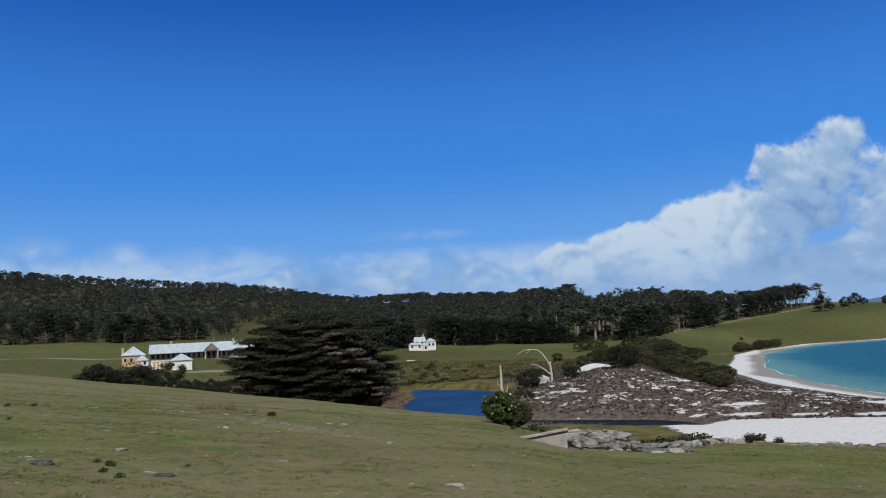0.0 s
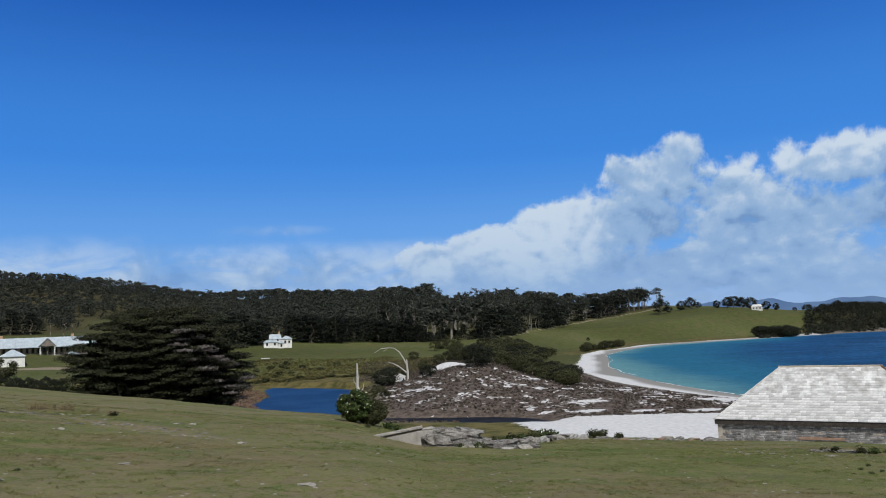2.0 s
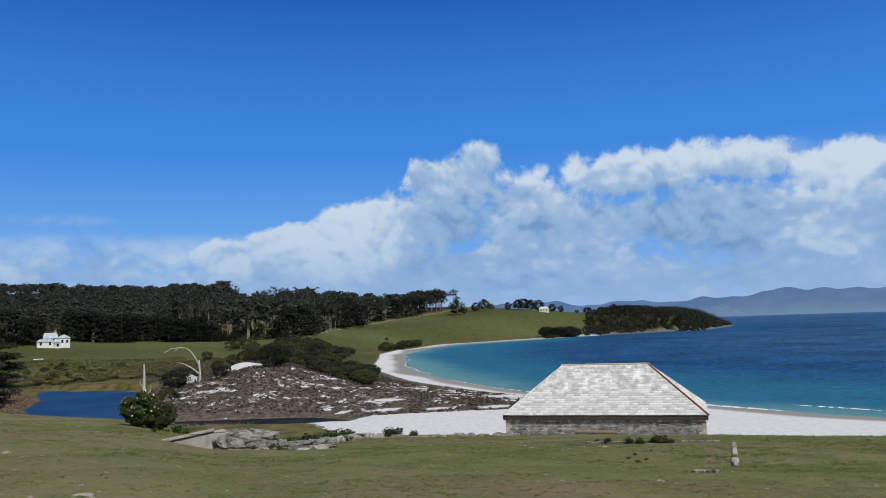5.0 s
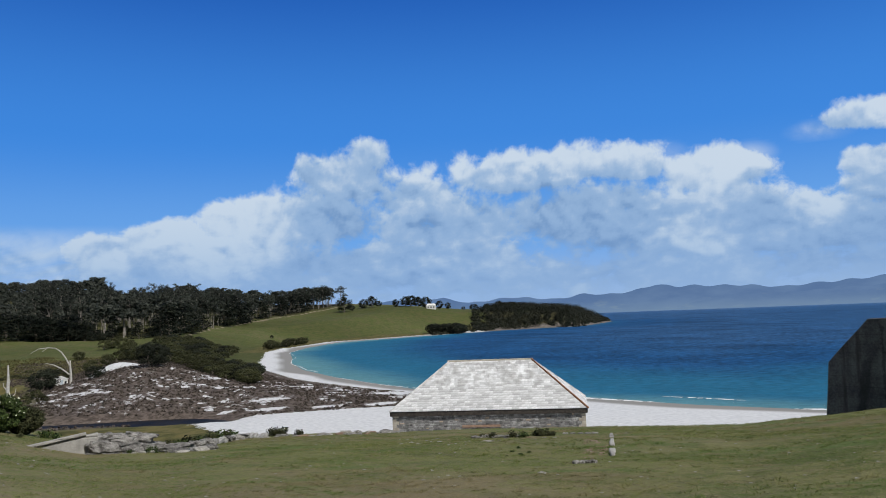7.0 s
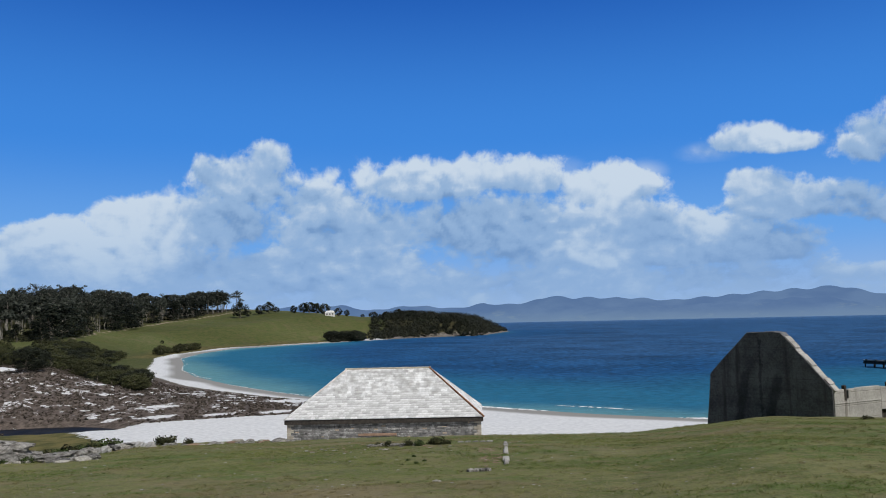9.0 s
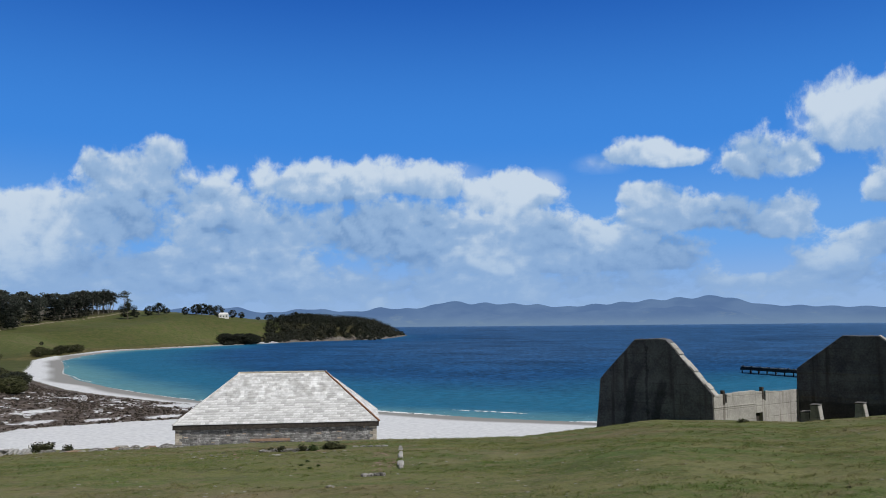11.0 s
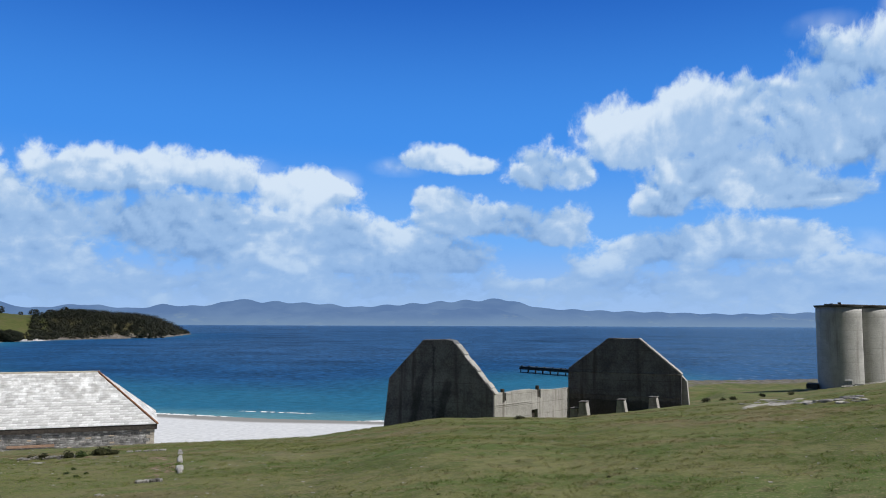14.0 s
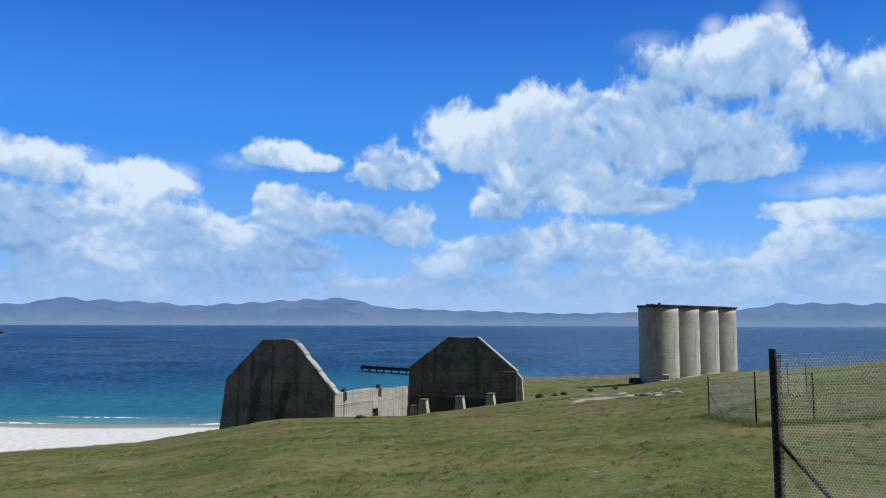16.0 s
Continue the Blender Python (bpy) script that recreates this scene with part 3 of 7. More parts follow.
def land_sheet():
    az = np.concatenate([np.arange(-180, -40, 5.0), np.arange(-40, -32, 1.0), np.arange(-32, 106, 0.3), np.arange(106, 120, 1.0), np.arange(120, 180, 5.0)])
    rad = [0.4]
    while rad[-1] < 60:
        rad.append(rad[-1] * 1.04 + 0.02)
    while rad[-1] < 1300:
        rad.append(rad[-1] * (1.012 if rad[-1] < 400 else 1.008))
    while rad[-1] < 4700:
        rad.append(rad[-1] * 1.12)
    rad = np.array(rad)
    A, R = np.meshgrid(np.radians(az), rad)
    X, Y = R * np.sin(A), R * np.cos(A)
    Z = ground(X, Y)
    nr, na = X.shape
    verts = np.concatenate([np.stack([X, Y, Z], -1).reshape(-1, 3), [[0, 0, 16.4]]])
    i = np.arange(nr * na).reshape(nr, na)
    j = np.roll(i, -1, 1)
    quads = np.stack([i[:-1], j[:-1], j[1:], i[1:]], -1).reshape(-1, 4)[:, ::-1].tolist()
    quads += [[nr * na, int(j[0, k]), int(i[0, k])][::-1] for k in range(na)]
    me = mesh_of("ground", verts, quads, mat_ground(), smooth=True)
    x, y, z = verts[:, 0], verts[:, 1], verts[:, 2]
    d, h, s = np.hypot(x, y), np.degrees(np.arctan2(x, y)), inland(x, y)
    far = knots(h, BROW_AT, BROW_FAR)
    out = d > far + 4
    lay = {}
    # the dune behind the beach: heath with blown sand
    rim_at = np.interp(y, [170, 215], [9, 15])
    dune = out * bent(np.clip((x - 4 - 0.10 * (y - 160)) / 14, 0, 1)) * bent(np.clip((d - 145) / 5, 0, 1)) * bent(np.clip((345 - y) / 60, 0, 1)) * bent(np.clip((s - rim_at + 4) / 5, 0, 1)) * (h < 40)
    bank = out * bent(np.clip((h + 8.5) / 1.5, 0, 1)) * bent(np.clip((-2.2 - h) / 0.8, 0, 1)) * bent(np.clip((d - 150) / 10, 0, 1)) * bent(np.clip((262 - d) / 40, 0, 1))
    lay["heath"] = np.maximum(dune, 0.9 * bank)
    beach = out * bent(np.clip((np.where(h < 31, rim_at, 19.0) + 2 - s) / 6, 0, 1)) * (x < 190) * (y > 60)
    flat = out * bent(np.clip((150.5 - d) / 3, 0, 1)) * (y > 60) * (x > 33) * (x < 190) * bent(np.clip((x - 33) / 6, 0, 1))
    rim = bent(np.clip((14 - s) / 6, 0, 1)) * (y > 380) * (x < 470)
    lay["sand"] = np.maximum(np.maximum(beach, flat), np.maximum(rim, dune * np.clip(0.415 + 1.5 * sandy(x, y), 0.2, 0.62)))
    lay["sand"] = np.maximum(lay["sand"], blown(x, y))
    lay["wet"] = bent(np.clip((9.5 + 2.5 * waves(x, y, 25.0) - s) / 4, 0, 1)) * (1 - np.clip((x - 420) / 50, 0, 1))
    rocky = np.clip((x - 150) / 30, 0, 1) * np.clip((80 - y) / 20, 0, 1) * np.clip((40 - s) / 25, 0, 1) * 0.62 * (h < 90)
    lay["rock"] = np.maximum(rocky, np.clip((x - 430) / 60, 0, 1) * bent(np.clip((14 - s) / 6, 0, 1)))
    for bx, by, bw in ((-9.1, 22.2, 1.4), (-12.2, 37.0, 2.4), (-10.3, 37.5, 2.4), (-16.5, 36.5, 1.6), (-6.5, 31.0, 2.0), (-4.9, 13.1, 0.8), (-5.6, 34.5, 2.0), (-7.2, 13.9, 0.9), (-14.0, 28.0, 1.5), (-2.0, 40.0, 2.0)):
        lay["rock"] = np.maximum(lay["rock"], 0.50 * np.exp(-((x - bx) / bw) ** 2 - ((y - by) / (0.35 * bw)) ** 2))
    p = pond_depth(x, y)
    lay["marsh"] = out * np.clip(np.maximum(bent(np.clip((p + 0.9) / 0.4, 0, 1)), bent(np.clip((4.5 - z) / 2, 0, 1)) * (h < 9) * (d < 420)), 0, 1) * (1 - dune) * (s > 30)
    lay["marsh"] = lay["marsh"] * (1 - 0.8 * bank)
    lay["marsh"] = np.maximum(lay["marsh"], 0.85 * out * (h > -3) * (h < 24) * (d < 170) * (1 - dune))
    lay["marsh"] = np.maximum(lay["marsh"], (y > 440) * (x < 560) * (h > 15) * bent(np.clip((s - 8) / 5, 0, 1)) * bent(np.clip((34 + 6 * waves(x, y, 30.0) - s) / 10, 0, 1)))
    track_y = knots(h, [3, 6.7, 9, 12.5, 14.4, 16.6, 18.6, 20.6, 22.6, 24.6, 25.8, 28], [500, 470, 470, 500, 545, 657, 735, 783, 865, 917, 955, 1000])
    wood = bent(np.clip((d - 505 - 25 * waves(x, y, 40.0)) / 30, 0, 1)) * (h < 5) + bent(np.clip((d - track_y - 10) / 12, 0, 1)) * (h >= 5) * (h < 25)
    clearing = np.exp(-((h + 11.5) / 2.6) ** 2 - ((d - 600) / 85) ** 2)
    lay["wood"] = np.maximum(np.clip(wood - 1.3 * clearing, 0, 1) * (d < 1600), (h > 35.0) * (h < 45) * (d > 740) * (s < 135) * (s > 6))
    lay["wood"] = lay["wood"] * np.where((h > 3.5) & (h < 19), 0.55, 1.0)
    track = np.exp(-((d - track_y) / 6.0) ** 2) * bent(np.clip((h - 13.2) / 1.5, 0, 1)) * (h < 28)
    drive = np.exp(-((d - knots(h, [-31, -22, -18, -12], [392, 372, 292, 306])) / 4.0) ** 2) * (h < -12) * (h > -34)
    lay["track"] = np.maximum(track, drive)
    lay["lush"] = out * bent(np.clip((d - 200) / 80, 0, 1)) * (0.75 + 0.25 * waves(x, y, 60.0))
    lay["dry"] = np.clip((d < far + 6) * np.interp(h, [20, 60], [0.95, 0.25]) * (0.40 + 0.38 * waves(x, y, 7.0, 5.0) + 0.25 * np.exp(-((h + 14) / 9) ** 2 - ((d - 62) / 22) ** 2)), 0, 0.9)
    strip = STRIP
    for (ax, ay), (bx, by) in zip(strip, strip[1:]):
        f = np.clip(((x - ax) * (bx - ax) + (y - ay) * (by - ay)) / ((bx - ax) ** 2 + (by - ay) ** 2), 0, 1)
        off = np.hypot(x - ax - f * (bx - ax), y - ay - f * (by - ay))
        lay["dry"] = np.maximum(lay["dry"], 0.95 * np.exp(-(off / 1.8) ** 2))
        lay["rock"] = np.maximum(lay["rock"], 0.33 * np.exp(-(off / 1.2) ** 2))
    for k, v in lay.items():
        me.attributes.new(k, "FLOAT", "POINT").data.foreach_set("value", np.asarray(v, dtype=np.float32).ravel())
    tagged(part("ground", me, None), "grassy coastal land with pasture, dunes and beach", "ground", kind="structure")


def sea_sheet():
    az = np.concatenate([np.arange(-10, 16, 2.0), np.arange(16, 106, 0.35), np.arange(106, 190, 3.0)])
    rad = [70.0]
    while rad[-1] < 3950:
        rad.append(rad[-1] * 1.025)
    A, R = np.meshgrid(np.radians(az), np.array(rad))
    X, Y = R * np.sin(A), R * np.cos(A)
    nr, na = X.shape
    i = np.arange(nr * na).reshape(nr, na)
    quads = np.stack([i[:-1, :-1], i[1:, :-1], i[1:, 1:], i[:-1, 1:]], -1).reshape(-1, 4)
    s = inland(X, Y)
    keep = (s.reshape(-1)[quads].min(1) < 14)
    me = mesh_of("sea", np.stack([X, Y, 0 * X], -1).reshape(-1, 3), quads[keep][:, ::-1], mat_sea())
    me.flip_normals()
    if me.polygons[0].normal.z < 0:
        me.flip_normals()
    haze_glint = np.clip((np.degrees(A) - 70) / 12, 0, 1) * np.clip((R - 180) / 60, 0, 1)
    me.attributes.new("haze_glint", "FLOAT", "POINT").data.foreach_set("value", haze_glint.astype(np.float32).ravel())
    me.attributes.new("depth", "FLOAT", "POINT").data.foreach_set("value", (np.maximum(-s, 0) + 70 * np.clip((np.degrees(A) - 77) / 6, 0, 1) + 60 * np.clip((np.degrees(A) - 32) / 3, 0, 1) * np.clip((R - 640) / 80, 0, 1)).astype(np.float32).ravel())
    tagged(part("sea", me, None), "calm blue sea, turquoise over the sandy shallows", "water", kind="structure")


def far_hills():
    """Long blue ranges across the water."""
    heads = [20, 31.9, 33.9, 37, 40, 42, 43.4, 45.2, 46.7, 48.3, 52, 55, 58, 61, 63.8, 65.3, 66.9, 68.4, 73, 77, 81, 85.2, 91, 93.3, 95, 97.7, 101.2, 110, 125]
    tops = [0.9, 1.22, 0.8, 1.07, 0.82, 1.14, 1.0, 1.13, 1.55, 1.36, 1.28, 1.04, 1.23, 1.45, 1.55, 1.68, 1.27, 0.95, 0.80, 0.68, 0.57, 0.66, 0.72, 0.95, 1.27, 1.22, 1.16, 1.3, 1.1]
    n = Net("far_hill_haze")
    at = n.place()
    f = n.noise(0.004, 6, 0.6, at=n.place((1, 1, 3)))
    z = n.node("SeparateXYZ", Vector=n.node("TexCoord").outputs["Object"]).outputs[2]
    # distance haze put into a glowing colour, paler towards the waterline
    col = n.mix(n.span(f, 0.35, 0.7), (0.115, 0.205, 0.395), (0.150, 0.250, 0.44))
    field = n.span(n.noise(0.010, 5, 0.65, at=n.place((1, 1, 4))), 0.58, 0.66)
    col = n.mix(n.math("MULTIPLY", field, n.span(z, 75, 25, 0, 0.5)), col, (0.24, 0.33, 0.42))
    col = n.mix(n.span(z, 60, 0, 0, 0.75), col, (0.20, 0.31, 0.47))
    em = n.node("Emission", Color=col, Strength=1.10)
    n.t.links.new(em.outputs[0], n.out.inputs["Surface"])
    for row, (dist, share, lo, hi) in enumerate(((3900, 1.0, 20, 125), (3770, 0.62, 48, 69.5), (3780, 0.6, 91, 125))):
        az = np.arange(lo, hi, 0.1)
        el = np.interp(az, heads, tops) * share + 0.05 * (lattice(az * 0.6, 0 * az + 0.5, 31, 0.0) - 0.5) + 0.03 * (lattice(az * 3.7, 0 * az + 0.5, 32, 0.0) - 0.5)
        if share < 1:
            el = el * np.clip(np.minimum(az - lo, hi - az) / 5, 0, 1)
        for _ in range(2):
            el[1:-1] = (el[:-2] + 2 * el[1:-1] + el[2:]) / 4
        top = 18 + dist * np.tan(np.radians(el))
        a = np.radians(az)
        verts, m = [], len(az)
        for k, (out_, part_) in enumerate(((-90, 0.0), (-50, 0.45), (0, 1.0), (110, 0.0))):
            zz = np.maximum(top * part_ * (1 + 0.04 * np.sin(az * 3.3 + k)), -1 if part_ == 0 else 0.5)
            verts.append(np.stack([(dist + out_) * np.sin(a), (dist + out_) * np.cos(a), zz], -1))
        verts = np.concatenate(verts)
        i = np.arange(4 * m).reshape(4, m)
        quads = np.stack([i[:-1, :-1], i[:-1, 1:], i[1:, 1:], i[1:, :-1]], -1).reshape(-1, 4)
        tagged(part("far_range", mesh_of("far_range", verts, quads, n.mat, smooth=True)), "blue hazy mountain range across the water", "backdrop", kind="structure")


def cloud_sheet():
    """The sky's sheet: thickness of the cloud, and how much of the high sun reaches it from above."""
    az, el = np.arange(-66, 108.1, 0.2), np.arange(-0.8, 30.5, 0.2)
    A, E = np.meshgrid(az, el)
    r = 4750.0
    V = 14 * np.log(np.maximum(E, -3) + 6)
    w1, w2 = sum(lattice(A * f, V * f, k, k + 0.4) / f for k, f in ((1, 0.3), (2, 0.7))), sum(lattice(A * f, V * f, k, k + 1.4) / f for k, f in ((3, 0.3), (4, 0.7)))
    u, v = A + 0.55 * (w1 - 2.4), V + 0.55 * (w2 - 2.4)
    puff = 0.34 * puffs(u / 5.6, v / 3.6, 4) + 0.30 * puffs(u / 2.9, v / 2.2, 1) + 0.22 * puffs(u / 1.4 + 5, v / 1.2, 2) + 0.14 * puffs(u / 0.7, v / 0.65 + 3, 3)
    soft = sum(lattice(u * f, v * f, 10 + k, 0.9 * k) * g for k, (f, g) in enumerate(((0.12, 0.4), (0.3, 0.3), (0.7, 0.2), (1.6, 0.1))))
    total = np.maximum(heaped(A, E, BANK), np.maximum(heaped(A, E, TOWERS), heaped(A, E, HEAD)))
    # a long low deck behind them, down to the haze
    deck = 0.34 - np.abs(E - 2.6) / 4.2 - 0.5 * np.clip((9 - A) / 8, 0, 1)
    total = np.minimum(np.maximum(total, deck), 0.40) - 0.75 * np.clip(heaped(A, E, GAPS, 1.0) + 0.25, 0, 1)
    total = np.maximum(total, -0.9)
    mass = 1.25 * total + 0.75 * (puff - 0.22) + 1.5 * (soft - 0.5)
    thick = np.clip(mass, 0, 1.2)
    # light from above, losing strength on its way down
    shadow = np.zeros_like(thick)
    for k in range(1, 18):
        shadow[:-k] += thick[k:] * 0.2
    pull = np.gradient(1.0 * puff + 1.2 * soft + 0.4 * np.minimum(mass, 0.8), 0.2, axis=0), np.gradient(puff + 0.5 * soft, 0.2, axis=1)
    slope = np.clip(-0.26 * pull[0] * (6 + np.maximum(E, 0)) / 14 - 0.10 * pull[1], -0.6, 0.6)
    lit = 0.13 + 0.46 * np.exp(-0.75 * shadow) + 0.85 * slope + 1.45 * (soft - 0.5) + 0.55 * (puff - 0.25)
    veil = np.clip(heaped(A, E, VEILS, 1.0), 0, 1) ** 1.2 * np.clip(2.6 * (soft - 0.20), 0, 1) * 0.85
    veil = np.maximum(np.minimum(veil, 0.6), np.clip(1 - ((E - 4.0) / 2.7) ** 2, 0, 1) * np.clip((15 - A) / 8, 0, 1) * np.clip(0.55 + 1.1 * soft, 0, 1))
    ring, up = np.radians(A), np.radians(E)
    p = np.stack([r * np.sin(ring) * np.cos(up), r * np.cos(ring) * np.cos(up), r * np.sin(up)], -1)
    i = np.arange(A.size).reshape(A.shape)
    quads = np.stack([i[:-1, :-1], i[:-1, 1:], i[1:, 1:], i[1:, :-1]], -1).reshape(-1, 4)
    me = mesh_of("cloud_backdrop", p.reshape(-1, 3), quads, mat_cloud(), smooth=True)
    for key, values in (("mass", mass), ("lit", lit), ("veil", veil)):
        me.attributes.new(key, "FLOAT", "POINT").data.foreach_set("value", values.astype(np.float32).ravel())
    ob = part("cloud_backdrop", me)
    ob.location = EYE
    tagged(ob, "white cumulus clouds over a blue sky", "backdrop", kind="structure")


land_sheet()
sea_sheet()
far_hills()
cloud_sheet()


def pond_sheet():
    bm = bmesh.new()
    bm.faces.new([bm.verts.new(p) for p in ((-16, 154, 0.95), (5, 154, 0.95), (20, 252, 0.95), (-16, 292, 0.95))])
    tagged(part("pond", bm, mat_pond()), "dark blue pond with rippled water and reedy banks", "water", kind="structure")
    bm = bmesh.new()
    bm.faces.new([bm.verts.new(p) for p in ((0, 154, 0.6), (50, 124, 0.6), (54, 152, 0.6), (4, 182, 0.6))])
    tagged(part("creek", bm, mat_creek()), "dark narrow creek at the foot of the dune", "water", kind="structure")


pond_sheet()

# ---- stone barn ----
# dark gable concretes carry the faces' shade; M_PALE carries sunlit parts and pale concrete
M_CONC = mat_concrete("old_concrete", (0.086, 0.085, 0.087), (0.190, 0.187, 0.184), (0.085, 0.07, 0.055), 1.15)
M_DAMP = mat_concrete("streaked_concrete", (0.085, 0.087, 0.094), (0.215, 0.218, 0.228), (0.062, 0.057, 0.055), 1.15, ((3.0, 0.19, 0.62, 8.3), (6.3, 0.26, 0.66, 7.9), (6.2, 0.01, 0.16, 12.2)))
M_DADO = mat_concrete("dark_based_concrete", (0.080, 0.082, 0.090), (0.195, 0.198, 0.208), (0.062, 0.057, 0.055), 1.3, (), 4.7)
M_PALE = mat_concrete("pale_concrete", (0.29, 0.28, 0.26), (0.45, 0.435, 0.405), (0.16, 0.145, 0.125), 1.4)
M_SILO = mat_concrete("silo_concrete", (0.36, 0.355, 0.345), (0.50, 0.495, 0.48), (0.25, 0.235, 0.22), 1.25)
M_DARKROOF = mat_plain("dark_roof_slab", (0.05, 0.047, 0.045), (0.10, 0.095, 0.09), 0.8)
M_MORTAR = mat_plain("lime_mortar", (0.16, 0.152, 0.14), (0.27, 0.258, 0.24), 2.5, 0.95, 0.6, 0.04)


def mat_shingle():
    n = Net("silvered_shingle")
    r = n.math("FRACT", n.math("ADD", n.node("ObjectInfo").outputs["Random"], n.node("NewGeometry").outputs["Random Per Island"]))
    col = n.mix(n.span(n.noise(1.2, 6, 0.65), 0.36, 0.64), (0.49, 0.49, 0.485), (0.74, 0.75, 0.755))
    col = n.mix(n.span(n.noise(0.7, 4), 0.58, 0.72, 0, 0.35), col, (0.36, 0.35, 0.33))
    col = n.scaled(col, n.span(r, 0, 1, 0.74, 1.14, smooth=False))
    return n.surface(col, 0.88, n.bump(n.noise(8, 5, 0.7, at=n.place((4, 1, 1))), 0.6, 0.02), spec=0.15)


M_SHINGLE = mat_shingle()
M_RUST = mat_plain("rusty_flashing", (0.16, 0.07, 0.035), (0.33, 0.17, 0.10), 4, 0.7)
M_WOOD_SHADE = mat_plain("dark_timber_and_shade", (0.030, 0.026, 0.022), (0.07, 0.06, 0.05), 3)
M_LIMESTONE = mat_plain("pale_quoin", (0.34, 0.30, 0.24), (0.48, 0.44, 0.37), 1.5, 0.9, per_object=0.15)

BARN = thing("stone_barn", 61.6, 69.4, 3.0, math.degrees(math.atan2(-0.65, 0.76)), "low grey fieldstone barn with a silvered shingle hip roof", "barn")
LEN, DEP, EAVE, RIDGE, OVER = 22.1, 12.0, 4.0, 9.25, 0.35


def stone_skin(length, height, rng, lo=0.20, hi=0.60):
    """Courses of rough stones standing proud of their mortar, in x and z; the face looks to -y."""
    verts, faces = [], []
    z = 0.0
    while z < height - 0.05:
        h = min(rng.uniform(0.13, 0.25), height - z)
        x = 0.0
        while x < length - 0.05:
            w_ = min(rng.uniform(lo, hi), length - x)
            if length - x - w_ < 0.15:
                w_ = length - x
            g, o = 0.018, rng.uniform(0.015, 0.07)
            k = len(verts)
            j = [rng.uniform(-0.02, 0.05) for _ in range(8)]
            verts += [(x + g, 0, z + g), (x + w_ - g, 0, z + g), (x + w_ - g, 0, z + h - g), (x + g, 0, z + h - g),
                      (x + g + 0.03 + j[0], -o, z + g + 0.02 + j[1]), (x + w_ - g - 0.03 - j[2], -o, z + g + 0.02 + j[3]),
                      (x + w_ - g - 0.03 - j[4], -o, z + h - g - 0.02 - j[5]), (x + g + 0.03 + j[6], -o, z + h - g - 0.02 - j[7])]
            faces += [(k + 4, k + 5, k + 6, k + 7), (k, k + 1, k + 5, k + 4), (k + 1, k + 2, k + 6, k + 5), (k + 2, k + 3, k + 7, k + 6), (k + 3, k, k + 4, k + 7)]
            x += w_
        z += h
    return verts, faces


def mat_island_stone():
    n = Net("rubble_stone")
    isl = n.node("NewGeometry").outputs["Random Per Island"]
    col = n.mix(n.span(n.noise(1.4, 5, 0.6), 0.35, 0.65), (0.14, 0.138, 0.134), (0.33, 0.324, 0.312))
    col = n.mix(n.span(isl, 0.96, 0.97), col, (0.31, 0.25, 0.19))
    col = n.scaled(col, n.span(isl, 0, 0.86, 0.55, 1.4, smooth=False))
    return n.surface(col, 0.92, n.bump(n.noise(9, 5, 0.7), 0.7, 0.04), spec=0.15)


M_RUBBLE = mat_island_stone()


